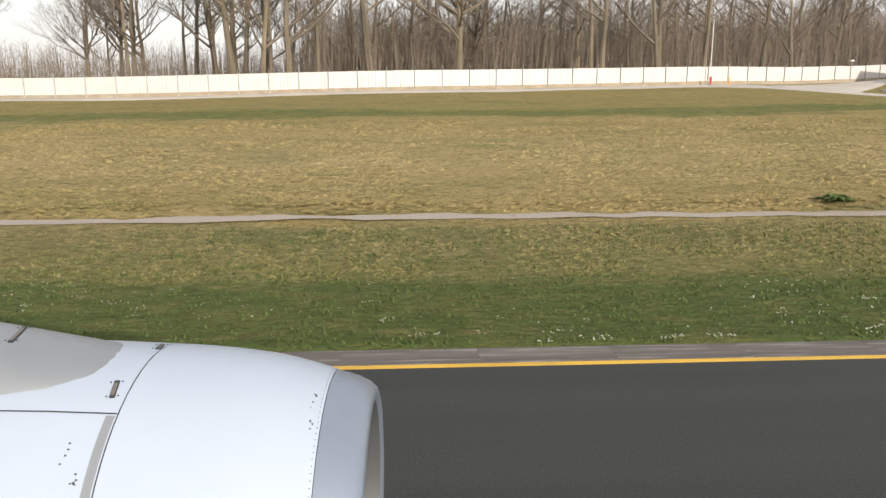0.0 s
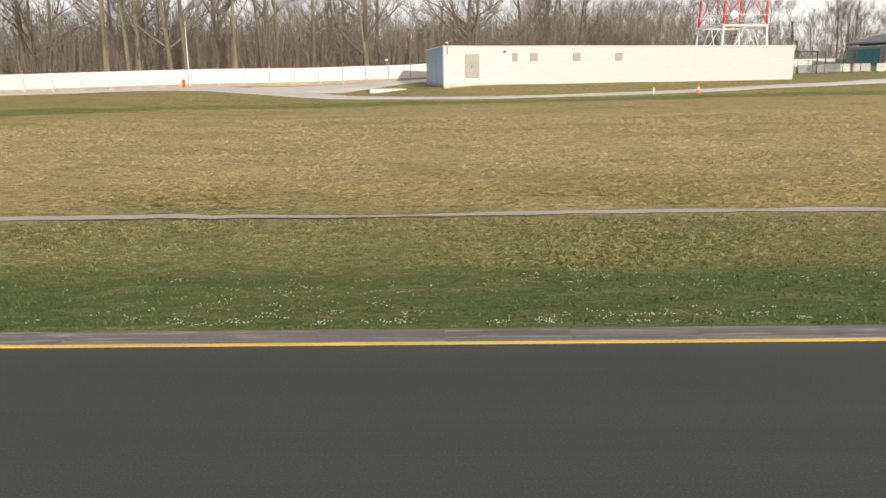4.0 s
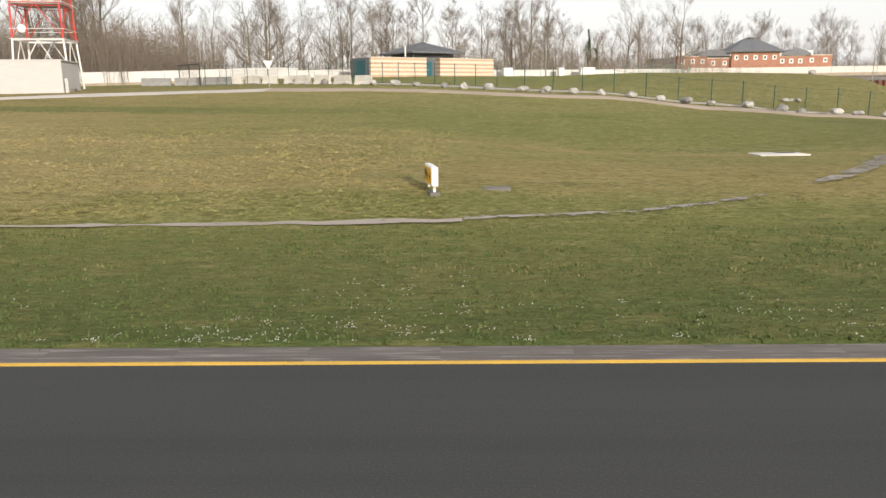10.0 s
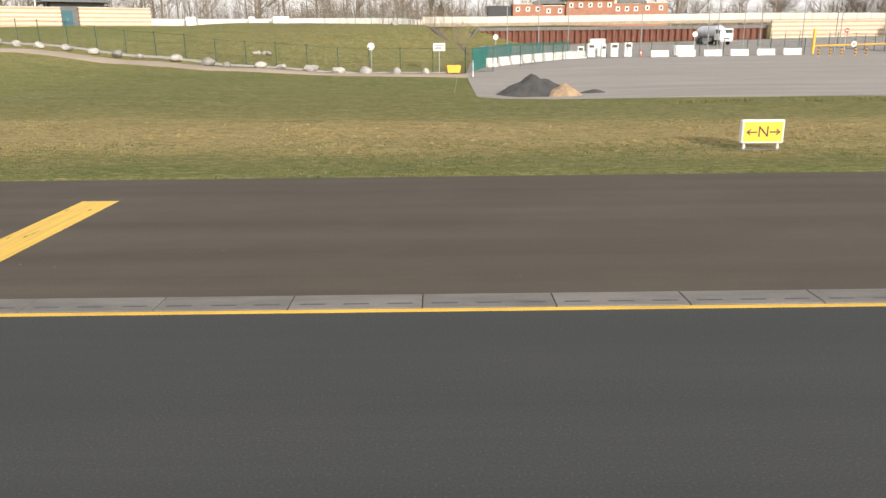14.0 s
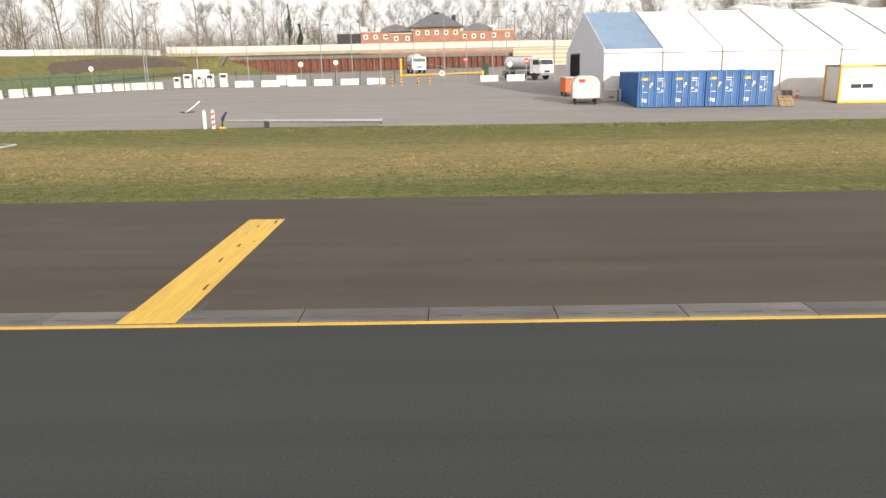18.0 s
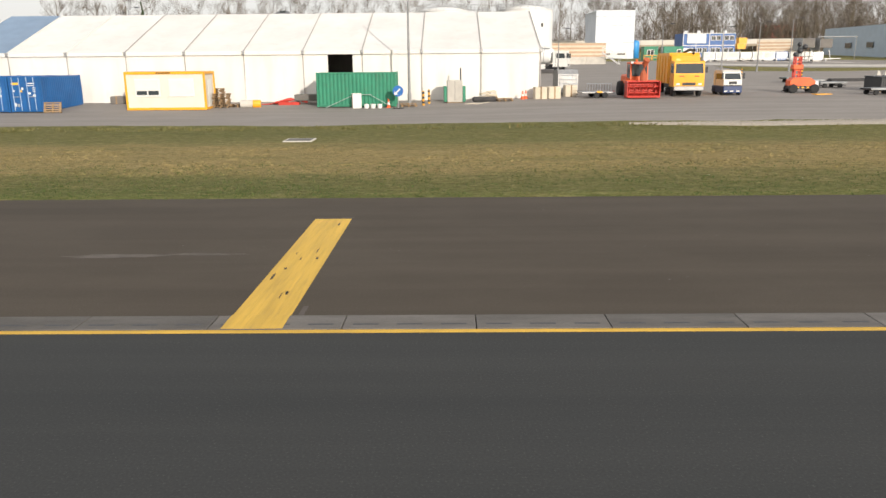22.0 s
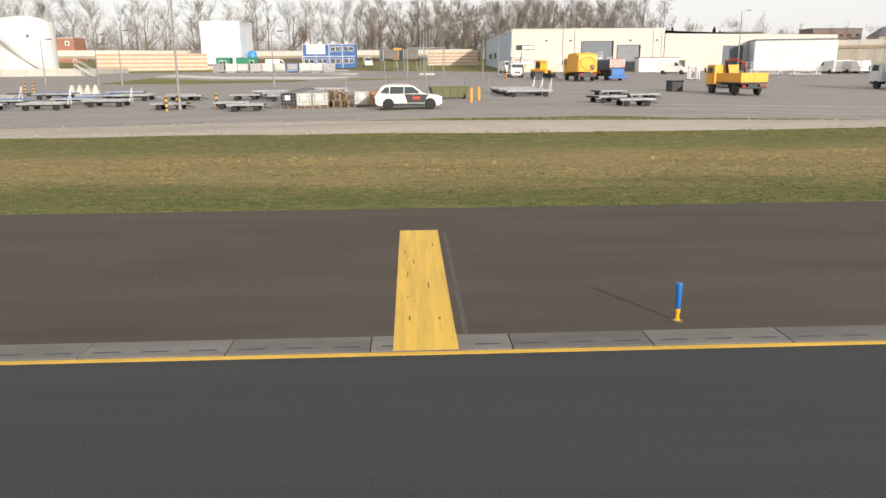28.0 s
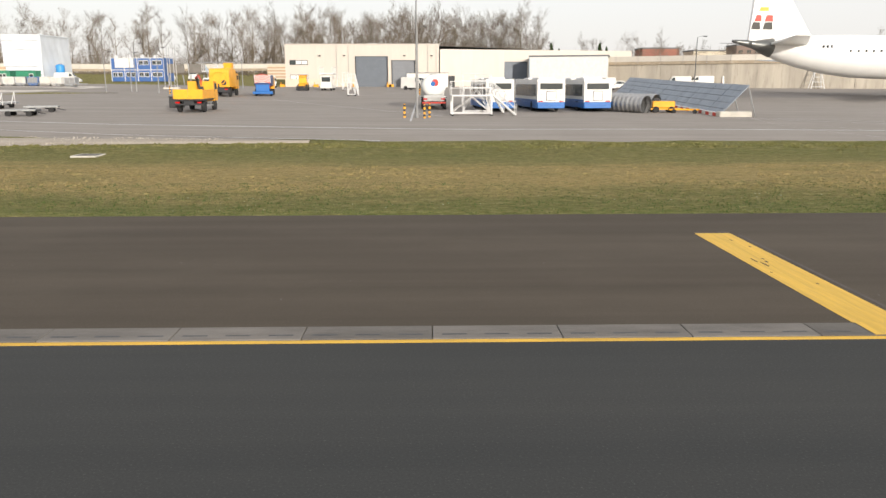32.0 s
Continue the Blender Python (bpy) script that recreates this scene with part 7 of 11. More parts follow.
# ---- tank lorries ----
def tank_lorry(x, y, turn, label, L=8.2, silver=False, r=1.08, badge=True):
    t = rig("tank_lorry", label, "tank lorry", x, y, turn)
    f = L / 2
    cab(t, f, 1.9, 2.4, 0.85, 2.75, WHITE, 0.18)
    ell = pose(0, 0, 2.2, 0, 90, 0) @ Matrix.Diagonal((1, 1.08, 1, 1))
    b = part("tank", Geo().lathe([(0.05, -f), (r * 0.6, -f + 0.02), (r * 0.93, -f + 0.16), (r, -f + 0.45), (r, f - 2.5), (r * 0.93, f - 2.25), (r * 0.6, f - 2.1), (0.05, f - 2.08)], 28, ell), SCREED if silver else TANK_WHITE, t, "", True)
    for k in range(3):
        part("tank_band", Geo().lathe([(r + 0.012, 0), (r + 0.012, 0.07)], 28, pose(-f + 1.2 + k * 1.8, 0, 2.2, 0, 90, 0) @ Matrix.Diagonal((1, 1.08, 1, 1))), GALV, b)
    part("catwalk", Geo().box(-f + 0.6, f - 2.7, -0.3, 0.3, 2.2 + r, 2.2 + r + 0.05, 0.01), GALV, t)
    if badge:
        g = Geo()
        part("badge", Geo().lathe([(0.34, 0), (0.34, 0.02)], 16, pose(-f + 0.02, -0.1, 2.5, 0, -90, 0)), RED, t, "red and blue round badge")
        part("badge_half", Geo().lathe([(0.22, 0), (0.22, 0.02)], 16, pose(-f - 0.005, 0.1, 2.4, 0, -90, 0)), BLUE2, t, "blue half of the badge")
    part("rear_cabinet", Geo().box(-f - 0.1, -f + 0.5, -1.0, 1.0, 0.75, 1.35, 0.04), GALV, t)
    part("chassis", Geo().box(-f, f - 0.3, -0.45, 0.45, 0.55, 0.95, 0.03), DARK, t)
    for q in (-1, 1):
        part("side_locker", Geo().box(-f + 2.6, f - 2.9, q * 1.15 - 0.12, q * 1.15 + 0.12, 0.55, 1.2, 0.03), GALV if silver else WHITE, t)
        part("mudguard", Geo().box(-f + 0.4, -f + 2.4, q * 1.1 - 0.18, q * 1.1 + 0.18, 1.05, 1.12, 0.02), DARK, t)
    tail_lamps(t, -f - 0.1, 2.3, 0.9)
    part("hazard_bumper", Geo().box(-f - 0.16, -f - 0.1, -1.15, 1.15, 0.55, 0.7, 0.01), RED, t)
    axles(t, (f - 1.2, -f + 1.0, -f + 2.0), 2.4, 0.5, 0.32)
    return t


tank_lorry(227.8, 137.0, -80, "white tank lorry with a silver tank in the fuel yard", 8.6, True)
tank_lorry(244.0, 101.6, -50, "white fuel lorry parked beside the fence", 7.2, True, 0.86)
tank_lorry(417.3, 76.6, 91, "white aviation fuel lorry with a round coloured badge", 8.0)
tank_lorry(298.9, 103.2, -18, "white tank lorry parked before the storage tanks", 8.0, False, 0.95, False)
tank_lorry(300.0, 108.9, -16, "white rigid lorry beside the fuel tanks", 7.6, False, 0.9, False)
tank_lorry(288.8, 108.8, -22, "white box-tank lorry beside the marquee gable", 7.6, False, 0.9, False)


# ---- crane lorry, road sweepers, loaders on the far apron ----
v = rig("crane_lorry", "yellow flatbed lorry with a folded loading crane", "lorry", 396.1, 68.3, 94)
cab(v, 3.4, 1.7, 2.3, 0.9, 2.65, YELLOW, 0.2)
part("bed", Geo().box(-3.3, 1.2, -1.22, 1.22, 1.0, 1.15, 0.02), DARK, v)
for q in (-1, 1):
    for k in range(2):
        part("drop_side", Geo().box(-3.28 + k * 2.25, -1.08 + k * 2.25, q * 1.22 - 0.03, q * 1.22 + 0.03, 1.15, 1.92, 0.01), YELLOW, v)
for k in range(2):
    part("tailboard", Geo().box(-3.36, -3.3, -1.22 + k * 1.23, -0.01 + k * 1.23, 1.15, 1.95, 0.01), YELLOW, v)
cr = part("crane", Geo().box(1.25, 1.65, -0.5, 0.5, 1.0, 1.9, 0.04).tube([(1.45, 0, 1.8), (1.45, 0.2, 2.8), (1.35, 0.3, 3.0)], 0.13, 8), DARK, v, "dark folded crane")
part("boom", Geo().tube([(1.35, 0.3, 2.95), (0.6, -0.1, 3.15), (-0.5, -0.55, 2.75), (-0.7, -0.6, 2.3)], [0.09, 0.08, 0.07, 0.06], 8), RED, cr, "red crane arm")
part("grab", Geo().prism([(-0.95, 1.75), (-0.45, 1.75), (-0.55, 2.2), (-0.85, 2.2)], -0.75, -0.45), DARK, cr)
part("chassis", Geo().box(-3.2, 3.1, -0.45, 0.45, 0.6, 1.0, 0.03), DARK, v)
for q in (-1, 1):
    part("side_guard", Geo().box(-0.9, 1.3, q * 1.1 - 0.02, q * 1.1 + 0.02, 0.5, 0.62).box(-0.9, 1.3, q * 1.1 - 0.02, q * 1.1 + 0.02, 0.75, 0.87), GALV, v)
tail_lamps(v, -3.32, 2.4, 0.78)
part("rear_bar", Geo().box(-3.4, -3.3, -1.15, 1.15, 0.62, 0.76, 0.02), DARK, v)
axles(v, (2.3, -2.1), 2.35, 0.48, 0.32)

v = rig("road_sweeper", "yellow sweeper lorry seen from its round-backed rear", "sweeper truck", 389.6, 102.4, 94)
v.matrix_basis = v.matrix_basis @ Matrix.Scale(1.1, 4)
cab(v, 3.3, 1.7, 2.3, 0.9, 2.7, YELLOW, 0.2)
part("tank_body", Geo().prism([(-3.0, 1.1), (1.5, 1.1), (1.5, 3.0), (0.9, 3.25), (-2.3, 3.25), (-3.0, 2.7)], -1.15, 1.15), YELLOW, v)
part("rear_door", Geo().prism([(-3.12, 1.25), (-3.0, 1.25), (-3.0, 3.1), (-3.06, 3.0), (-3.12, 2.7)], -1.05, 1.05), YELLOW, v)
part("door_hoop", Geo().tube([(-3.16, 0.82 * math.cos(a), 2.12 + 0.72 * math.sin(a)) for a in [k * math.pi / 8 for k in range(17)]], 0.05, 6), YELLOW, v)
part("hose_port", Geo().lathe([(0.3, 0), (0.3, 0.06), (0.05, 0.08)], 14, pose(-3.1, -0.55, 1.6, 0, -90, 0)), DARK, v)
part("chassis", Geo().box(-3.1, 3.0, -0.5, 0.5, 0.55, 1.1, 0.03), DARK, v)
part("rear_bumper", Geo().box(-3.25, -3.0, -1.1, 1.1, 0.5, 0.95, 0.03), DARK, v)
tail_lamps(v, -3.26, 2.2, 0.78)
axles(v, (2.2, -1.9), 2.3, 0.48, 0.32)

v = rig("road_sweeper", "blue sweeper lorry with red and white chevrons on its tail", "sweeper truck", 394.3, 105.4, 97)
cab(v, 3.2, 1.6, 2.3, 0.9, 2.6, YELLOW, 0.2)
part("tank_body", Geo().box(-2.9, 1.4, -1.15, 1.15, 1.3, 2.75, 0.15), NAVY, v)
ch = part("chevron_panel", Geo().box(-2.96, -2.9, -1.05, 1.05, 1.75, 2.75, 0.01), WHITE, v, "white panel with red chevrons")
for k in range(5):
    g = Geo()
    z = 1.72 + k * 0.22
    for q in (-1, 1):
        g.add([(-2.966, 0, z + 0.22), (-2.966, q * 1.0, z - 0.1), (-2.966, q * 1.0, z + 0.02), (-2.966, 0, z + 0.34)], [(0, 1, 2, 3) if q > 0 else (3, 2, 1, 0)])
    part("chevron", g, RED, ch)
part("brush_unit", Geo().box(-3.5, -2.9, -1.3, 1.3, 0.25, 0.6, 0.05).box(-3.3, -2.9, -0.9, 0.9, 0.6, 1.5, 0.05), BLUE2, v, "bright blue rear brush unit")
part("chassis", Geo().box(-3.0, 3.0, -0.5, 0.5, 0.55, 1.25, 0.03), DARK, v)
axles(v, (2.1, -1.7), 2.3, 0.48, 0.32)
tail_lamps(v, -3.0, 2.2, 1.2)


def small_machine(x, y, turn, label, mat=None):
    mat = mat or YELLOW
    t = rig("loader", label, "loader", x, y, turn)
    part("body", Geo().prism([(-1.6, 0.6), (1.0, 0.6), (1.0, 1.2), (-0.2, 1.35), (-1.6, 1.35)], -0.75, 0.75), mat, t)
    c = part("cab", Geo().prism([(-0.7, 1.3), (0.6, 1.3), (0.5, 2.5), (-0.6, 2.5)], -0.65, 0.65), mat, t)
    part("window", Geo().box(-0.5, 0.52, -0.67, 0.67, 1.5, 2.35, 0.02), GLASS, c)
    part("roof", Geo().box(-0.75, 0.65, -0.7, 0.7, 2.5, 2.6, 0.03), mat, c)
    part("lift_arm", Geo().tube([(0.3, -0.5, 1.2), (1.6, -0.5, 1.1), (2.1, -0.5, 0.4)], 0.08, 6).tube([(0.3, 0.5, 1.2), (1.6, 0.5, 1.1), (2.1, 0.5, 0.4)], 0.08, 6), mat, t)
    part("bucket", Geo().prism([(2.0, 0.1), (2.8, 0.1), (2.5, 0.25), (2.15, 0.3), (2.2, 0.75), (2.0, 0.8)], -0.95, 0.95), DARK, t)
    axles(t, (-1.0, 1.0), 1.7, 0.55, 0.35, mat)
    return t


small_machine(386.4, 114.0, -60, "yellow wheel loader parked before the hangar")
small_machine(395.2, 132.6, -88, "small yellow wheel loader facing out from the hangar wall")
v = rig("cargo_loader", "white high-cabbed cargo loader parked by the hangar", "loader", 399.2, 134.6, -92)
part("base", Geo().box(-2.4, 2.2, -1.0, 1.0, 0.4, 0.95, 0.04), WHITE, v)
c = part("cab", Geo().box(0.6, 2.0, -0.95, 0.95, 0.95, 2.5, 0.06), WHITE, v)
part("windscreen", Geo().box(1.99, 2.03, -0.75, 0.75, 1.5, 2.3, 0.02), GLASS, c)
part("lift_deck", Geo().box(-2.3, 1.9, -1.15, 1.15, 2.75, 2.95, 0.03), WHITE_STEEL, v)
g = Geo()
for q in (-1.1, 1.1):
    for k in range(4):
        bar(g, (-2.2 + k * 1.35, q, 2.95), (-2.2 + k * 1.35, q, 4.0), 0.04)
    for z in (3.45, 4.0):
        bar(g, (-2.2, q, z), (1.85, q, z), 0.035)
    bar(g, (-2.2, q * 0.9, 0.95), (0.3, q * 0.9, 2.75), 0.06)
    bar(g, (-2.2, q * 0.9, 2.75), (0.3, q * 0.9, 0.95), 0.06)
part("deck_rail", g, WHITE_STEEL, v)
axles(v, (-1.6, 1.4), 1.9, 0.42, 0.3)


# ---- buses ----
def bus(x, y, turn):
    t = rig("apron_bus", "white apron bus with a blue skirt and dark windows", "bus", x, y, turn, "row of apron buses")
    L, W, H = 11.2, 2.55, 2.75
    f = L / 2
    part("skirt", Geo().box(-f, f, -W / 2, W / 2, 0.28, 0.85, 0.06), BLUE2, t, "blue skirt")
    b = part("body", Geo().prism([(-f + 0.02, 0.85), (f - 0.02, 0.85), (f - 0.12, H - 0.1), (f - 0.35, H + 0.1), (-f + 0.3, H + 0.1), (-f + 0.06, H - 0.15)], -W / 2 + 0.01, W / 2 - 0.01), WHITE, t)
    for q in (-1, 1):
        y2 = q * (W / 2)
        for k in range(7):
            x0 = -f + 0.7 + k * 1.42
            part("side_window", Geo().box(x0, x0 + 1.34, y2 - 0.012, y2 + 0.012, 1.35, 2.42, 0.01), GLASS, b)
        part("blue_band", Geo().box(-f + 0.1, f - 0.2, y2 - 0.015, y2 + 0.008, 0.86, 1.05, 0.004), BLUE2, b)
    part("rear_window", Geo().box(-f - 0.005, -f + 0.08, -W * 0.4, W * 0.4, 1.98, 2.5, 0.02), GLASS, b)
    part("engine_flap", Geo().box(-f - 0.015, -f + 0.05, -0.42, 0.42, 1.02, 1.8, 0.02), WHITE_STEEL, b)
    part("flap_joint", Geo().box(-f - 0.004, -f + 0.05, -0.46, 0.46, 0.98, 1.84, 0.01), DARK, b)
    for q in (-1, 1):
        part("tail_lamp", Geo().box(-f - 0.03, -f + 0.03, q * 0.95 - 0.22, q * 0.95 + 0.22, 0.88, 0.98, 0.01), LAMP_RED, b)
        g = Geo()
        for k in range(5):
            g.box(-f - 0.012, -f + 0.03, q * 0.95 - 0.17, q * 0.95 + 0.17, 1.15 + k * 0.12, 1.21 + k * 0.12)
        part("louvre", g, GALV, b)
    part("bumper", Geo().box(-f - 0.06, -f + 0.02, -W / 2 + 0.05, W / 2 - 0.05, 0.3, 0.55, 0.03), BLUE2, t)
    part("roof_pod", Geo().box(-3.5, -0.6, -0.8, 0.8, H + 0.1, H + 0.28, 0.06).box(1.2, 3.2, -0.8, 0.8, H + 0.1, H + 0.28, 0.06), WHITE_STEEL, t)
    axles(t, (f - 2.3, -f + 2.6), W, 0.48, 0.3)
    return t


for bx, by in ((423.4, 73.8), (428.0, 73.6), (432.3, 74.0)):
    bus(bx - 0.5, by, 94)


# ---- estate car, vans ----
def car(x, y, turn, label, name="estate_car", cat="car", L=4.45, H=1.62, W=1.82, van=False, livery=False):
    t = rig(name, label, cat, x, y, turn)
    k = L / 4.45
    if van:
        prof = [(-2.22, 0.35), (2.2, 0.35), (2.22, 0.8), (1.95, 1.0), (1.25, H * 0.62), (0.75, H - 0.06), (0.55, H), (-2.1, H), (-2.22, H - 0.15)]
    else:
        prof = [(-2.2, 0.4), (-2.0, 0.28), (2.0, 0.28), (2.2, 0.42), (2.18, 0.75), (1.95, 0.92), (1.05, 1.02), (0.35, 1.52), (0.05, H - 0.02), (-1.3, H), (-1.75, 1.52), (-2.1, 1.08), (-2.22, 0.9)]
    g = Geo()
    # the flanks lean in above the waist
    ring = []
    for q, yy in enumerate((-0.5, -0.47, 0.47, 0.5)):
        for px_, pz in prof:
            tuck = 0.0 if pz < 1.05 else (pz - 1.05) * (0.12 if van else 0.3)
            inset = 0.0 if q in (1, 2) else 0.0
            g.v.append((px_ * k, yy * W - math.copysign(tuck, yy), pz))
    n = len(prof)
    for a in range(3):
        for i in range(n):
            j = (i + 1) % n
            g.f.append((a * n + i, a * n + j, (a + 1) * n + j, (a + 1) * n + i))
    g.f += [tuple(reversed(range(n))), tuple(range(3 * n, 4 * n))]
    b = part("body", g, WHITE, t)
    for q in (-1, 1):
        def pt(px_, pz):
            tuck = 0.0 if pz < 1.05 else (pz - 1.05) * (0.12 if van else 0.3)
            return (px_ * k, q * (W / 2 - tuck + 0.008), pz)
        quads = (((0.35, H * 0.66), (1.05, H * 0.64), (0.72, H - 0.25), (0.35, H - 0.2)),) if van else (((-0.3, 1.06), (0.85, 1.06), (0.25, 1.47), (-0.25, 1.5)), ((-1.25, 1.06), (-0.36, 1.06), (-0.31, 1.5), (-1.2, 1.5)), ((-1.9, 1.12), (-1.32, 1.07), (-1.27, 1.49), (-1.55, 1.46)))
        for quad in quads:
            fs = (0, 1, 2, 3) if q < 0 else (3, 2, 1, 0)
            part("side_window", Geo().add([pt(*p) for p in quad], [fs]), GLASS, b)
        part("sill", Geo().box(-1.0 * k, 1.0 * k, q * W / 2 - 0.03, q * W / 2 + 0.012, 0.25, 0.42, 0.02), BLACK_PLASTIC, b)
        for cx in (-1.36 * k, 1.4 * k):
            part("wheel_arch", Geo().lathe([(0.02, -0.008), (0.385, -0.008), (0.385, 0.008), (0.02, 0.008)], 20, pose(cx, q * (W / 2), 0.37, 90)), RUBBER, b)
        part("headlight", Geo().box(2.08 * k, 2.2 * k, q * 0.7 - 0.16, q * 0.7 + 0.16, 0.72, 0.84, 0.02), LAMP_WHITE, b)
        part("tail_lamp", Geo().box(-2.23 * k, -2.05 * k, q * 0.72 - 0.16, q * 0.72 + 0.16, 0.92, 1.06, 0.02), LAMP_RED, b)
        part("mirror", Geo().box(0.62 * k, 0.8 * k, q * (W / 2 + 0.1) - 0.09, q * (W / 2 + 0.1) + 0.09, 1.0, 1.16, 0.03), WHITE, b)
        if livery:
            part("door_panel", Geo().add([pt(-0.1, 0.45), pt(1.0, 0.45), pt(1.3, 0.98), pt(-0.28, 1.02)], [(0, 1, 2, 3) if q < 0 else (3, 2, 1, 0)]), BLACK_PLASTIC, b, "dark grey door panel")
            part("red_badge", Geo().add([(p[0], p[1] + q * 0.006, p[2]) for p in (pt(0.25, 0.68), pt(0.75, 0.68), pt(0.75, 0.86), pt(0.25, 0.86))], [(0, 1, 2, 3) if q < 0 else (3, 2, 1, 0)]), RED, b)
            part("roof_rail", Geo().tube([(-1.4, q * 0.62, H + 0.05), (0.0, q * 0.62, H + 0.06)], 0.02, 5), GALV, b)
    if van:
        part("windscreen", Geo().add([(1.22 * k, -W * 0.42, H * 0.66), (1.22 * k, W * 0.42, H * 0.66), (0.83 * k, W * 0.4, H - 0.16), (0.83 * k, -W * 0.4, H - 0.16)], [(0, 1, 2, 3)], Matrix.Translation((0.02, 0, 0.015))), GLASS, b)
    else:
        part("windscreen", Geo().add([(1.0 * k, -W * 0.42, 1.06), (1.0 * k, W * 0.42, 1.06), (0.4 * k, W * 0.36, 1.48), (0.4 * k, -W * 0.36, 1.48)], [(0, 1, 2, 3)], Matrix.Translation((0.012, 0, 0.012))), GLASS, b)
        part("rear_window", Geo().add([(-1.82 * k, -W * 0.36, 1.46), (-1.82 * k, W * 0.36, 1.46), (-2.06 * k, W * 0.38, 1.14), (-2.06 * k, -W * 0.38, 1.14)], [(0, 1, 2, 3)], Matrix.Translation((-0.015, 0, 0.01))), GLASS, b)
    if livery:
        part("light_bar", Geo().box(-0.25, -0.1, -0.35, 0.35, H, H + 0.1, 0.02), ORANGE, b)
        part("antenna", Geo().tube([(-1.2, 0, H), (-1.35, 0, H + 0.4)], 0.008, 4), DARK, b)
    axles(t, (-1.36 * k, 1.4 * k), W + 0.06, 0.34, 0.22, STEEL)
    return t


car(366.7, 51.8, 2, "white airport estate car with dark grey door panels", livery=True)
for x, y, turn in ((356.2, 199.0, -80), (351.0, 196.0, -60), (338.5, 168.0, 10), (465.0, 147.0, 170), (470.5, 150.0, 175), (386.0, 150.5, -80), (414.6, 138.0, -30), (446.0, 140.0, 180), (477.0, 150, 10)):
    car(x, y, turn, "white panel van parked on the far apron", "panel_van", "van", 5.2, 2.3, 1.95, True)
car(344.0, 196.5, 20, "pale parked car beside the office cabins", "estate_car", "car")
car(451.0, 139.5, 175, "silver car parked beside the low wall", "estate_car", "car")
for x, y in ((443.2, 137.2), (446.8, 137.8), (449.5, 139.2)):
    car(x, y, 95, "dark green and white panel van beside the white shed", "panel_van", "van", 5.0, 2.2, 1.95, True)


# ---- dollies, totes, pallets on the apron ----
_stock = {}


def repeat(key, build, m):
    """Builds a thing once, then copies it."""
    if key not in _stock:
        _stock[key] = build()
        _stock[key].matrix_basis = m
        return _stock[key]
    return copy_thing(_stock[key], m)


DOLLY_GREY = paint("dull_zinc", (0.34, 0.35, 0.355), 0.6, 0.2, 2.0, 0.25, 20, 0.05, 0.4, (0.1, 0.1, 0.1))
DOLLY_PALE = paint("pale_zinc", (0.52, 0.52, 0.52), 0.6, 0.1, 2.0, 0.2, 20, 0.05, 0.35, (0.16, 0.15, 0.14))


def dolly(deck, label, L=2.6, W=1.5):
    t = thing("baggage_dolly", label, "dolly", None, "parked dollies")
    for q in (-1, 1):
        part("side_rail", Geo().box(-L / 2, L / 2, q * W / 2 - 0.05, q * W / 2 + 0.05, 0.42, 0.56, 0.015), DOLLY_GREY, t)
    for q in (-1, 1):
        part("end_rail", Geo().box(q * (L / 2 - 0.06) - 0.05, q * (L / 2 - 0.06) + 0.05, -W / 2 + 0.05, W / 2 - 0.05, 0.42, 0.55, 0.015), DARK, t)
    for k in range(6):
        x = -L / 2 + 0.3 + k * (L - 0.6) / 5
        part("roller", Geo().tube([(x, -W / 2 + 0.06, 0.53), (x, W / 2 - 0.06, 0.53)], 0.055, 7), deck, t)
    part("deck_plate", Geo().box(-L / 2 + 0.15, L / 2 - 0.15, -W / 2 + 0.1, W / 2 - 0.1, 0.40, 0.45, 0.01), deck, t)
    part("turntable", Geo().lathe([(0.4, 0.3), (0.4, 0.4)], 14, pose(L / 2 - 0.7, 0, 0)), DARK, t)
    for x in (-L / 2 + 0.55, L / 2 - 0.55):
        part("axle", Geo().tube([(x, -W / 2 + 0.1, 0.22), (x, W / 2 - 0.1, 0.22)], 0.04, 6), DARK, t)
        for q in (-1, 1):
            wheel(t, x, q * (W / 2 - 0.12), 0.22, 0.14)
    part("drawbar", Geo().tube([(L / 2 - 0.1, -0.25, 0.3), (L / 2 + 0.5, 0, 0.18), (L / 2 - 0.1, 0.25, 0.3)], 0.03, 5), DARK, t)
    return t


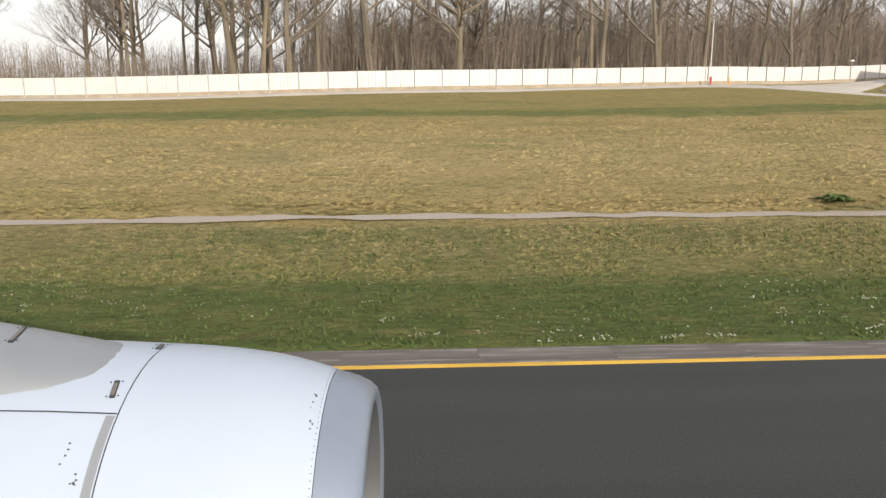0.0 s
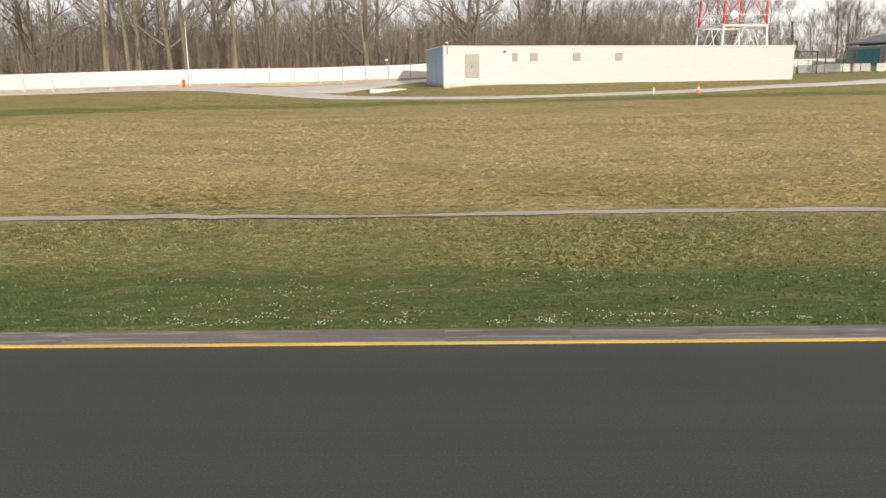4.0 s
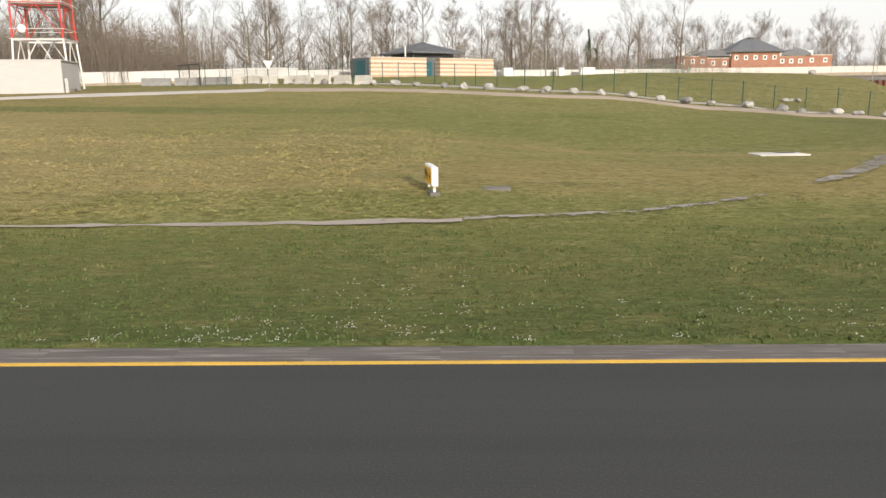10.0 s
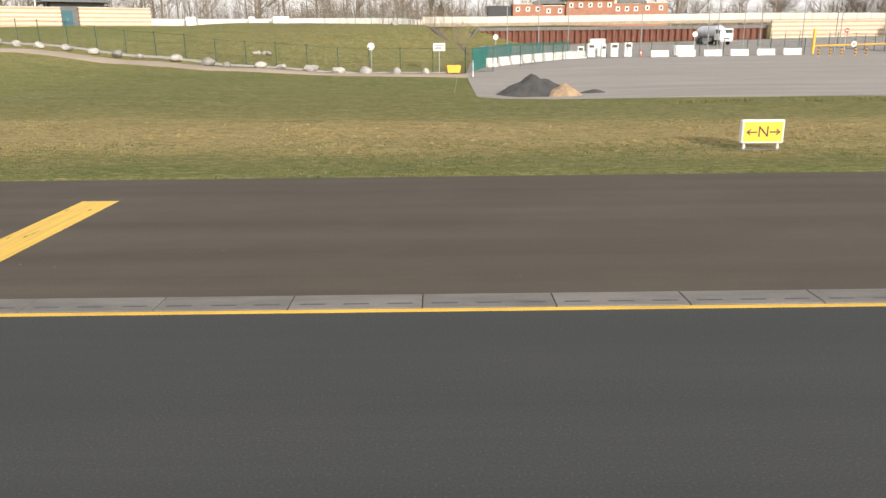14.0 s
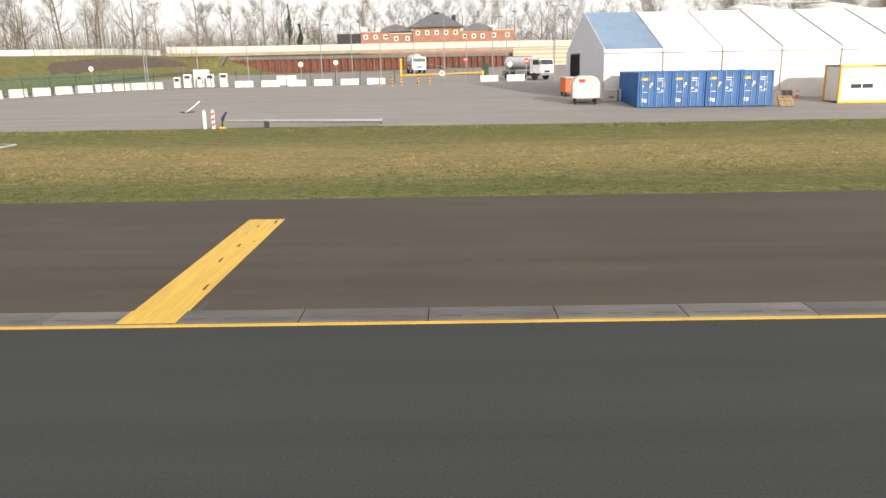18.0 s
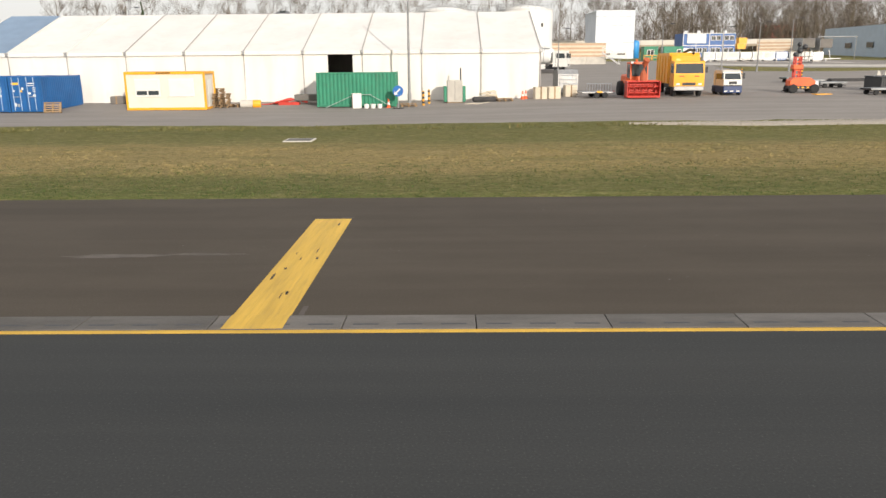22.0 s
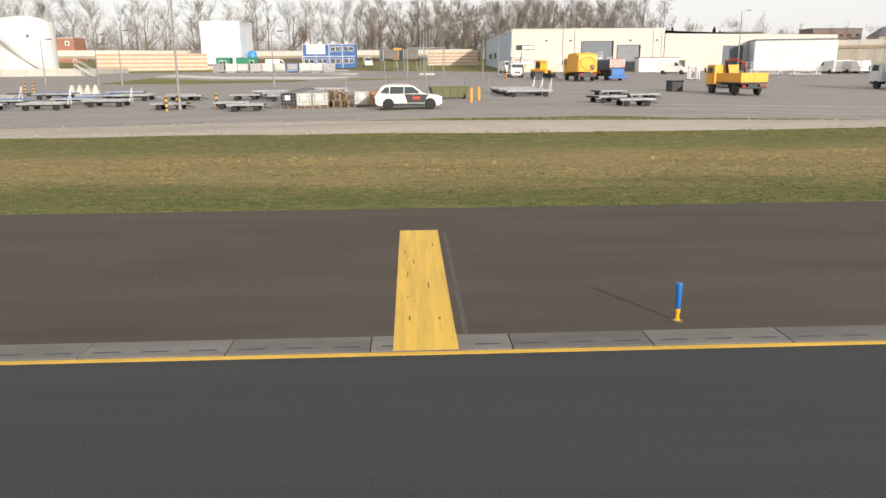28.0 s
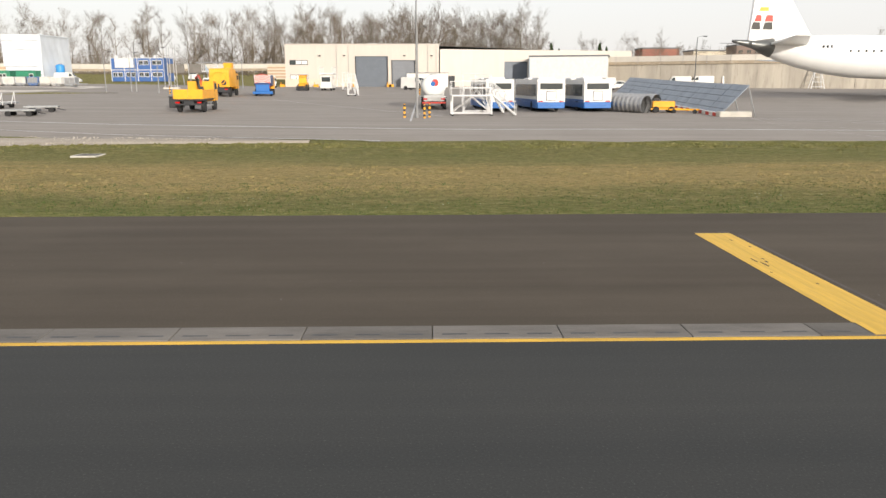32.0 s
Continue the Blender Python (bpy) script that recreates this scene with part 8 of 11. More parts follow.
def pallet_dolly(deck, label, L=3.4, W=2.6, raised=True):
    """A wide low dolly with a raised A-shaped drawbar."""
    t = thing("pallet_dolly", label, "dolly", None, "parked dollies")
    for q in (-1, 1):
        part("side_rail", Geo().box(-L / 2, L / 2, q * W / 2 - 0.05, q * W / 2 + 0.05, 0.45, 0.6, 0.015), DOLLY_GREY, t)
        part("end_rail", Geo().box(q * (L / 2 - 0.06) - 0.05, q * (L / 2 - 0.06) + 0.05, -W / 2 + 0.05, W / 2 - 0.05, 0.45, 0.58, 0.015), DOLLY_GREY, t)
    for k in range(8):
        x = -L / 2 + 0.25 + k * (L - 0.5) / 7
        part("roller", Geo().tube([(x, -W / 2 + 0.06, 0.57), (x, W / 2 - 0.06, 0.57)], 0.05, 7), deck, t)
    part("frame_beam", Geo().box(-L / 2 + 0.1, L / 2 - 0.1, -0.1, 0.1, 0.3, 0.48, 0.02), DARK, t)
    for x in (-L / 2 + 0.6, L / 2 - 0.6):
        for q in (-1, 1):
            wheel(t, x, q * (W / 2 - 0.2), 0.24, 0.16)
    g = Geo()
    tip = (L / 2 + 0.2, 0, 1.5) if raised else (L / 2 + 1.1, 0, 0.22)
    for q in (-0.4, 0.4):
        bar(g, (L / 2 + 0.02, q, 0.4), tip, 0.035)
    part("raised_drawbar" if raised else "drawbar", g, WHITE_STEEL if raised else DOLLY_GREY, t)
    return t


for i, (x, y, turn) in enumerate(((321.3, 51.2, 8), (321.9, 57.8, 12), (321.6, 61.6, 5), (321.8, 70.6, 8), (321.6, 74.4, 3), (322.2, 78.4, 4), (329.0, 58.7, 12), (331.5, 54.4, 6), (334.4, 60.2, 15), (348.8, 58.7, 2), (353.6, 57.9, 6), (355.3, 54.6, 4), (347.0, 69.4, 10), (346.2, 70.9, 4), (352.4, 68.5, 3), (356.0, 66.0, 9), (382.3, 52.8, 8), (381.4, 56.6, 24), (384.9, 59.7, 10), (383.8, 65.2, 20))):
    k = "grey" if i % 5 else "green"
    repeat(k, lambda k=k: dolly(DOLLY_GREY if k == "grey" else TEAL_TOP, "low galvanised baggage dolly with black wheels" if k == "grey" else "low dolly with a pale green deck and black wheels"), at(x, y, turn))
for i, (x, y, turn) in enumerate(((329.7, 71.4, 4), (331.3, 68.2, 2), (333.5, 65.2, 6), (338.8, 60.4, 5), (338.9, 70.6, 3), (338.6, 66.4, 6), (342.4, 63.4, 4), (342.1, 70.4, 2), (339.4, 76.0, 8), (333.5, 74.0, 4), (353.7, 73.2, 12), (355.4, 69.6, 5), (359.6, 70.2, 4), (359.0, 75.4, 6))):
    k = "blue" if i in (2, 4, 5, 8, 9, 11, 13) else "white"
    up = i in (1, 3, 6)
    k = "white" if up else k
    repeat("pd" + k + "up" * up, lambda k=k, up=up: pallet_dolly(BLUE2 if k == "blue" else DOLLY_PALE, "wide blue-decked pallet dolly with a low drawbar" if k == "blue" else "wide pale pallet dolly with a raised white drawbar" if up else "wide pale pallet dolly with its drawbar down", raised=up), at(x, y, turn))
repeat("flatbed", lambda: pallet_dolly(WHITE_STEEL, "long white roller dolly standing by itself", 4.0, 2.4), at(376.8, 65.6, 6))
repeat("flatbed", None, at(376.5, 68.3, 6))
repeat("flatbed", None, at(376.2, 71.0, 4))


RUST_TANK = paint("stained_orange_plastic", (0.42, 0.20, 0.07), 0.6, 0, 1.5, 0.2, 8, 0.05, 0.3)


def tote(mat):
    t = thing("tank_tote", "plastic bulk tank in a wire cage on a pallet", "bulk container", None, "row of bulk containers")
    part("bladder", Geo().box(-0.56, 0.56, -0.46, 0.46, 0.17, 1.1, 0.06), mat, t)
    g = Geo()
    for k in range(6):
        x = -0.6 + 0.24 * k
        for q in (-1, 1):
            bar(g, (x, q * 0.5, 0.14), (x, q * 0.5, 1.14), 0.013, 4)
    for k in range(5):
        z = 0.2 + 0.23 * k
        for q in (-1, 1):
            bar(g, (-0.6, q * 0.5, z), (0.6, q * 0.5, z), 0.013, 4)
            bar(g, (q * 0.6, -0.5, z), (q * 0.6, 0.5, z), 0.013, 4)
    part("cage", g, GALV, t)
    part("pallet", Geo().box(-0.6, 0.6, -0.5, 0.5, 0.1, 0.15, 0.01).box(-0.6, -0.45, -0.5, 0.5, 0, 0.1).box(-0.07, 0.07, -0.5, 0.5, 0, 0.1).box(0.45, 0.6, -0.5, 0.5, 0, 0.1), WOOD, t)
    part("cap", Geo().lathe([(0.12, 1.1), (0.12, 1.14), (0.02, 1.15)], 10), BLACK_PLASTIC, t)
    part("label_plate", Geo().box(-0.25, 0.15, -0.512, -0.505, 0.6, 0.95), WHITE, t)
    return t


for i, (x, y) in enumerate(((358.1, 56.2), (358.1, 57.8), (359.25, 55.8), (360.4, 55.7), (359.5, 57.6), (360.6, 57.5), (363.4, 55.4), (364.5, 55.2), (358.15, 59.4), (358.2, 61.0), (359.6, 59.4), (358.25, 62.6), (358.3, 64.2))):
    dark = i in (0, 1, 8, 9, 11, 12)
    k = "tote_dark" if dark else "tote_rust" if i == 7 else "tote_pale"
    ob = repeat(k, lambda d=dark, i=i: tote(BLACK_PLASTIC if d else RUST_TANK if i == 7 else IBC_WHITE), at(x, y, (i * 7) % 9 - 4))


def pallet():
    t = thing("wooden_pallet", "stacked weathered wooden pallet", "pallet", None, "stacked pallets")
    for k in range(5):
        part("deck_board", Geo().box(-0.6, 0.6, -0.4 + k * 0.175, -0.3 + k * 0.175, 0.11, 0.135, 0.004), WOOD, t)
    for x in (-0.52, 0, 0.52):
        part("bearer", Geo().box(x - 0.06, x + 0.06, -0.4, 0.4, 0.0, 0.108, 0.006), WOOD, t)
    return t


stacks = ((361.4, 56.4, 9), (362.3, 56.1, 7), (361.9, 55.2, 4), (269.4, 58.6, 8), (268.6, 59.9, 10), (290.2, 60.5, 3), (291.4, 60.2, 2), (270.6, 58.9, 2), (283.9, 58.0, 2))
for sx, sy, n in stacks:
    for k in range(n):
        m = at(sx + 0.05 * math.sin(k * 2.3 + sx), sy + 0.04 * math.cos(k * 1.7), (k * 37 + sx * 5) % 11 - 5, k * 0.138)
        repeat("pallet", pallet, m)
lean = repeat("pallet", pallet, pose(258.0, 55.2, lie(258, 55) + 0.42, 62, 0, 14))

for x, y in ((323.7, 65.2), (324.9, 65.5), (323.8, 66.6), (325.0, 66.9), (326.2, 66.4)):
    t = thing("black_crate", "tall black ribbed plastic crate on the apron", "crate", at(x, y, 5), "black crates")
    part("body", Geo().box(-0.56, 0.56, -0.62, 0.62, 0.08, 1.18, 0.05), BLACK_PLASTIC, t)
    for k in range(6):
        part("rib", Geo().box(-0.52 + k * 0.19, -0.45 + k * 0.19, -0.65, 0.65, 0.1, 1.1, 0.01), BLACK_PLASTIC, t)
    part("lid", Geo().box(-0.6, 0.6, -0.66, 0.66, 1.18, 1.25, 0.02), BLACK_PLASTIC, t)
    part("foot", Geo().box(-0.55, 0.55, -0.6, 0.6, 0, 0.08, 0.02), WOOD, t)
for x, y in ((392.5, 73.7), (384.6, 106.4)):
    t = thing("black_crate", "dark green-black crate standing alone on the apron", "crate", at(x, y, 8), "lone crates")
    part("body", Geo().box(-0.62, 0.62, -0.6, 0.6, 0.0, 1.0, 0.06), BLACK_PLASTIC, t)
    for k in range(5):
        part("rib", Geo().box(-0.54 + k * 0.25, -0.46 + k * 0.25, -0.63, 0.63, 0.06, 0.96, 0.01), BLACK_PLASTIC, t)
    part("lid", Geo().box(-0.66, 0.66, -0.64, 0.64, 1.0, 1.1, 0.03), BLACK_PLASTIC, t)
for k in range(4):
    t = thing("concrete_block", "small tapered concrete block at the grass island", "concrete block", at(332.0 + k * 0.8, 81.0), "tapered concrete blocks")
    part("block", Geo().add([(-0.38, -0.38, 0), (0.38, -0.38, 0), (0.38, 0.38, 0), (-0.38, 0.38, 0), (-0.08, -0.08, 1.0), (0.08, -0.08, 1.0), (0.08, 0.08, 1.0), (-0.08, 0.08, 1.0)], [(3, 2, 1, 0), (4, 5, 6, 7), (0, 1, 5, 4), (1, 2, 6, 5), (2, 3, 7, 6), (3, 0, 4, 7)]), CONC_L, t)
    part("lifting_loop", Geo().tube([(-0.05, 0, 0.98), (0, 0, 1.1), (0.05, 0, 0.98)], 0.015, 5), DARK, t)
t = thing("timber_stack", "low stack of dark timbers on the apron", "timber", at(328.5, 79.6, 2))
for k in range(5):
    part("timber", Geo().box(-2.3, 2.3, -0.5 + k * 0.2, -0.33 + k * 0.2, 0.0, 0.22 + 0.1 * (k % 2), 0.02), HEAP, t)

t = thing("waste_skip", "olive green steel waste skip with end ribs", "skip", at(370.0, 62.6, 8) @ Matrix.Scale(0.72, 4))
part("tub", Geo().prism([(-1.9, 0.25), (1.9, 0.25), (2.2, 1.35), (-2.2, 1.35)], -0.95, 0.95), OLIVE, t)
for k in range(5):
    part("rib", Geo().box(-1.7 + k * 0.85 - 0.05, -1.7 + k * 0.85 + 0.05, -1.02, 1.02, 0.28, 1.3, 0.01), OLIVE, t)
part("rim", Geo().box(-2.25, 2.25, -1.0, -0.9, 1.33, 1.43, 0.02).box(-2.25, 2.25, 0.9, 1.0, 1.33, 1.43, 0.02), OLIVE, t)
part("skid", Geo().box(-1.8, 1.8, -0.8, -0.6, 0, 0.26).box(-1.8, 1.8, 0.6, 0.8, 0, 0.26), DARK, t)
mesh_fence("site_fence", [(361.5, 64.5), (364.8, 64.4), (368.2, 64.2), (371.4, 64.0), (373.0, 60.5)], "galvanised mesh site fence behind the totes", "fence", 1.9, GALV, 3.3, 5, 0.03)
for x, y in ((366.7, 55.4), (371.4, 57.5), (372.2, 60.0)):
    t = thing("guard_post", "short yellow guard post by the skip", "bollard", at(x, y), "yellow guard posts")
    part("shaft", Geo().tube([(0, 0, -0.1), (0, 0, 1.05)], 0.09, 9), YELLOW, t)
    part("cap", Geo().lathe([(0.09, 1.05), (0.06, 1.1), (0.01, 1.11)], 9), YELLOW, t)

# ---- before and beside the tent ----
CART_WHITE = paint("off_white_sheet", (0.52, 0.51, 0.47), 0.5, 0, 0.8, 0.1, 14, 0.05, 0.25, (0.36, 0.33, 0.28))
t = thing("covered_cart", "off-white closed baggage cart with a rounded roof", "baggage cart", at(244.2, 59.6, 84) @ Matrix.Scale(1.12, 4))
part("body", Geo().prism([(-0.92, 0.42), (0.92, 0.42), (0.92, 1.45), (0.72, 1.78), (0.4, 1.92), (-0.4, 1.92), (-0.72, 1.78), (-0.92, 1.45)], -1.3, 1.3, Matrix.Rotation(radians(90), 4, "Z")), CART_WHITE, t)
part("end_panel", Geo().box(-1.33, -1.31, -0.75, 0.75, 0.55, 1.4, 0.01), WHITE, t)
part("end_strip", Geo().box(-1.345, -1.33, -0.78, 0.78, 0.95, 1.0), GALV, t)
part("maker_plate", Geo().box(-1.345, -1.33, 0.1, 0.5, 1.5, 1.7), RED, t, "small red lettered plate")
for q in (-1, 1):
    part("curtain", Geo().box(-1.15, 1.15, q * 0.93 - 0.015, q * 0.93 + 0.015, 0.5, 1.42, 0.01), CART_WHITE, t)
    part("rail", Geo().box(-1.35, 1.35, q * 0.8 - 0.04, q * 0.8 + 0.04, 0.36, 0.46, 0.01), DARK, t)
axles(t, (-0.85, 0.85), 1.5, 0.2, 0.14)
part("drawbar", Geo().tube([(1.3, 0, 0.3), (2.1, 0, 0.15)], 0.04, 5), YELLOW, t)
t = thing("covered_cart", "orange curtained baggage cart beside the marquee", "baggage cart", at(244.4, 67.4, 92))
part("body", Geo().box(-1.3, 1.3, -0.8, 0.8, 0.4, 1.6, 0.06), ORANGE, t)
part("roof", Geo().box(-1.4, 1.4, -0.85, 0.85, 1.6, 1.72, 0.04), STEEL, t)
axles(t, (-0.85, 0.85), 1.5, 0.2, 0.14)
for k in range(2):
    t = thing("concrete_block", "square grey concrete ballast block beside the containers", "concrete block", at(246.5 + k * 1.15, 61.2, 3), "ballast blocks")
    part("block", Geo().box(-0.52, 0.52, -0.5, 0.5, 0, 0.95, 0.04), CONC_L, t)
    part("lifting_slot", Geo().box(-0.2, 0.2, -0.515, -0.49, 0.3, 0.4), DARK, t)
for x, y in ((259.9, 62.0), (260.9, 62.1), (297.0, 63.4), (294.3, 61.5), (295.4, 61.6)):
    t = thing("strapped_weight", "tan strapped ballast bale at the tent foot", "ballast", at(x, y, 4), "ballast bales")
    h2_ = 0.62 if x < 290 else 0.98
    part("bale", Geo().box(-0.5, 0.5, -0.5, 0.5, 0, h2_, 0.06), STRIPE_CREAM if x > 290 else CONC, t)
    part("strap", Geo().box(-0.06, 0.06, -0.52, 0.52, 0, h2_ + 0.015, 0.01), WOOD, t)
t = thing("yellow_drum", "yellow-capped steel drum lying by pallets", "drum", at(271.6, 58.6, 10))
part("drum", Geo().tube([(-0.75, 0, 0.3), (0.75, 0, 0.3)], 0.3, 14), CONC_L, t)
part("end_cap", Geo().tube([(0.2, -0.05, 0.28), (0.8, -0.05, 0.28)], 0.32, 14), YELLOW, t)
t = thing("red_hoses", "tangle of red hoses lying by the tent", "hose", at(273.8, 60.2))
for k in range(4):
    part("hose", Geo().tube([(-1.7 + 0.2 * k, 0.1 * k, 0.06), (-0.6, 0.3 - 0.2 * k, 0.1 + 0.04 * k), (0.5, -0.1 + 0.15 * k, 0.35 + 0.06 * k), (1.9, 0.2, 0.55 - 0.12 * k)], 0.055, 6), RED, t)
part("frame", Geo().box(-0.3, 1.3, -0.35, -0.28, 0, 0.25).box(-0.3, 1.3, 0.3, 0.37, 0, 0.25).box(-0.3, -0.23, -0.28, 0.3, 0.02, 0.22).box(1.23, 1.3, -0.28, 0.3, 0.02, 0.22), RED, t)
t = thing("steel_trestle", "low grey steel trestle by the tent wall", "trestle", at(275.9, 60.6, 4))
part("tub", Geo().box(-1.2, 1.2, -0.5, 0.5, 0.3, 0.8, 0.05), CONC, t)
for x in (-1, 1):
    part("leg", Geo().box(x - 0.06, x + 0.06, -0.45, 0.45, 0, 0.3), DARK, t)
t = thing("leaning_board", "white board leaning on the green container", "board", at(280.0, 57.35))
part("board", Geo().box(-0.36, 0.36, -0.06, 0.06, 0, 1.15, 0.02), WHITE, t)
part("edge_strip", Geo().box(-0.36, -0.3, -0.07, -0.06, 0.02, 1.12), CONC, t)
for k in range(3):
    t = thing("paint_bucket", "white plastic bucket before the container", "bucket", at(280.75 + k * 0.5, 57.2), "white buckets")
    part("pail", Geo().lathe([(0.17, 0), (0.2, 0.36), (0.17, 0.36), (0.15, 0.05)], 14), WHITE, t)
    part("bail", Geo().tube([(-0.2, 0, 0.33), (0, -0.05, 0.42), (0.2, 0, 0.33)], 0.01, 4), DARK, t)
t = thing("lashing_pole", "pale pole and rope leaning on the container", "pole", at(279.0, 57.3))
part("pole", Geo().tube([(-1.4, -0.1, 0.08), (0.8, 0.3, 1.05), (2.0, 0.3, 1.05), (3.3, 0.2, 0.3)], 0.03, 5), TEAL_TOP, t)
t = thing("direction_sign", "blue round sign with a white arrow on a post", "road sign", at(283.2, 56.4))
part("post", Geo().tube([(0, 0.05, 0), (0, 0.05, 1.5)], 0.03, 6), GALV, t)
part("foot", Geo().box(-0.4, 0.4, -0.2, 0.2, 0, 0.12, 0.03), RUBBER, t)
d = part("disc", Geo().lathe([(0.4, 0), (0.4, 0.03)], 24, pose(0, 0, 1.35, 90)), BLUE2, t, "blue disc")
part("arrow", Geo().add([(-0.28, -0.045, 1.07), (0.0, -0.045, 1.1), (-0.09, -0.045, 1.19), (0.2, -0.045, 1.48), (0.13, -0.045, 1.55), (-0.16, -0.045, 1.26), (-0.25, -0.045, 1.35)], [(0, 1, 2, 3, 4, 5, 6)]), WHITE, d)
t = thing("steel_cabinet", "grey metal cabinet with a pipe and green side", "cabinet", at(287.4, 60.2, 3))
part("body", Geo().box(-0.6, 0.6, -0.55, 0.55, 0.08, 1.75, 0.03), CONC_L, t)
part("side_tank", Geo().box(-0.85, -0.62, -0.5, 0.5, 0.1, 1.3, 0.03).box(0.62, 0.85, -0.5, 0.5, 0.1, 1.3, 0.03), GREEN, t, "green side tank")
part("pipe", Geo().tube([(0.5, 0.2, 1.7), (0.5, 0.2, 2.7)], 0.06, 7), DARK, t)
part("door_joint", Geo().box(-0.01, 0.01, -0.56, -0.55, 0.15, 1.7), DARK, t)
part("base", Geo().box(-0.6, 0.6, -0.5, 0.5, 0, 0.08), WOOD, t)
t = thing("hose_heap", "heap of coiled cream hoses and dark sacks", "hose", at(289.8, 60.6))
for k in range(6):
    part("hose", Geo().tube([(math.cos(a * 0.6) * (0.55 - 0.04 * k) + 0.5 * (k % 2), math.sin(a * 0.6) * 0.4, 0.1 + 0.13 * k + 0.04 * math.sin(a)) for a in range(11)], 0.09, 6), STRIPE_CREAM, t)
part("sack", Geo().box(-1.0, 0.9, -0.75, -0.35, 0, 0.42, 0.12), HEAP, t)
t = thing("loose_planks", "loose pale planks on the ground by the tent", "planks", at(288.9, 58.4))
for k in range(3):
    part("plank", Geo().box(-0.9, 1.2, -0.06, 0.06, 0.0, 0.05, 0.01, pose(0.2 * k, 0.25 * k, 0.02 * k, 0, -8 * (k == 0), 14 * k - 8)), STRIPE_CREAM, t)
for x, y in ((292.9, 61.5), (293.2, 62.0), (261.8, 61.6), (282.4, 57.4)):
    traffic_cone(x, y, 0.7, "cones by the tent")
t = thing("mesh_cart", "silver mesh-sided baggage cart with an arched front", "baggage cart", at(297.0, 66.2, 92))
part("body", Geo().prism([(-1.3, 0.45), (1.3, 0.45), (1.3, 1.75), (1.0, 2.1), (-1.0, 2.1), (-1.3, 1.75)], -0.85, 0.85), GALV, t)
g = Geo()
for k in range(5):
    bar(g, (-1.32, -0.7 + 0.35 * k, 0.5), (-1.32, -0.7 + 0.35 * k, 1.8), 0.02, 4)
for k in range(4):
    bar(g, (-1.32, -0.75, 0.6 + 0.35 * k), (-1.32, 0.75, 0.6 + 0.35 * k), 0.02, 4)
part("end_mesh", g, STEEL, t)
axles(t, (-0.85, 0.85), 1.6, 0.22, 0.14)
t = thing("rail_trailer", "low galvanised trailer with an upright slatted rail", "trailer", at(298.9, 61.9, 6))
part("deck", Geo().box(-1.4, 1.3, -0.75, 0.75, 0.4, 0.5, 0.02), GALV, t)
g = Geo()
for k in range(10):
    bar(g, (-1.0 + 0.22 * k, -0.74, 0.5), (-1.0 + 0.22 * k, -0.74, 1.15), 0.018, 4)
bar(g, (-1.0, -0.74, 1.15), (1.0, -0.74, 1.15), 0.022, 4)
part("slatted_rail", g, STEEL, t)
part("plate", Geo().box(-0.2, 0.25, -0.79, -0.76, 0.42, 0.56), YELLOW, t)
tail_lamps(t, 1.32, 1.3, 0.42)
axles(t, (-0.2, 0.5), 1.6, 0.24, 0.16)

# ---- storage tanks ----
def storage_tank(x, y, r, ze, zr, zb, label):
    t = thing("storage_tank", label, "storage tank", pose(x, y, zb))
    h = ze - zb
    rows = 5
    for k in range(rows):
        part("shell_ring", Geo().lathe([(r + 0.012 * (k % 2), h * k / rows - (0.3 if k == 0 else 0)), (r + 0.012 * (k % 2), h * (k + 1) / rows)], 48, None, False), TANK_WHITE, t, "", True)
    part("stiffener", Geo().lathe([(r, h * 0.5), (r + 0.1, h * 0.5), (r + 0.1, h * 0.5 + 0.06), (r, h * 0.5 + 0.06)], 48, None, False), WHITE_STEEL, t)
    part("eave_ring", Geo().lathe([(r, h - 0.1), (r + 0.14, h - 0.1), (r + 0.14, h), (r, h)], 48, None, False), WHITE_STEEL, t)
    part("roof", Geo().lathe([(r + 0.05, h), (r * 0.5, h + (zr - ze) * 0.62), (0.3, zr - zb), (0.02, zr - zb)], 48, None, True), TANK_WHITE, t, "", True)
    g = Geo()
    for k in range(24):
        a = 2 * math.pi * k / 24
        bar(g, (math.cos(a) * (r + 0.1), math.sin(a) * (r + 0.1), h), (math.cos(a) * (r + 0.1), math.sin(a) * (r + 0.1), h + 1.0), 0.025, 4)
        b = 2 * math.pi * (k + 1) / 24
        for z in (0.55, 1.0):
            bar(g, (math.cos(a) * (r + 0.1), math.sin(a) * (r + 0.1), h + z), (math.cos(b) * (r + 0.1), math.sin(b) * (r + 0.1), h + z), 0.02, 4)
    part("roof_rail", g, GALV, t)
    for k in range(24):
        part("bolt_plate", Geo().box(-0.12, 0.12, -0.03, 0.05, 0, 0.06, 0, pose(math.cos(k * 0.2618) * (r + 0.02), math.sin(k * 0.2618) * (r + 0.02), h * 0.8, 0, 0, k * 15 + 90)), WHITE_STEEL, t)
    return t


T1 = storage_tank(300.3, 138.0, 4.85, 12.2, 13.1, 3.2, "white steel fuel storage tank with a curved outside stair")
g = Geo()
rail = Geo()
N = 34
for k in range(N):
    a = radians(205 + 118 * k / (N - 1))
    z = 8.7 * (1 - k / (N - 1)) + 0.15
    m = pose(math.cos(a) * 5.25, math.sin(a) * 5.25, z, 0, 0, math.degrees(a))
    g.box(-0.38, 0.38, -0.16, 0.16, -0.03, 0.03, 0, m)
    for rr in (4.88, 5.6):
        rail.tube([(math.cos(a) * rr, math.sin(a) * rr, z - 0.15), (math.cos(a) * rr, math.sin(a) * rr, z + 1.0)], 0.02, 4)
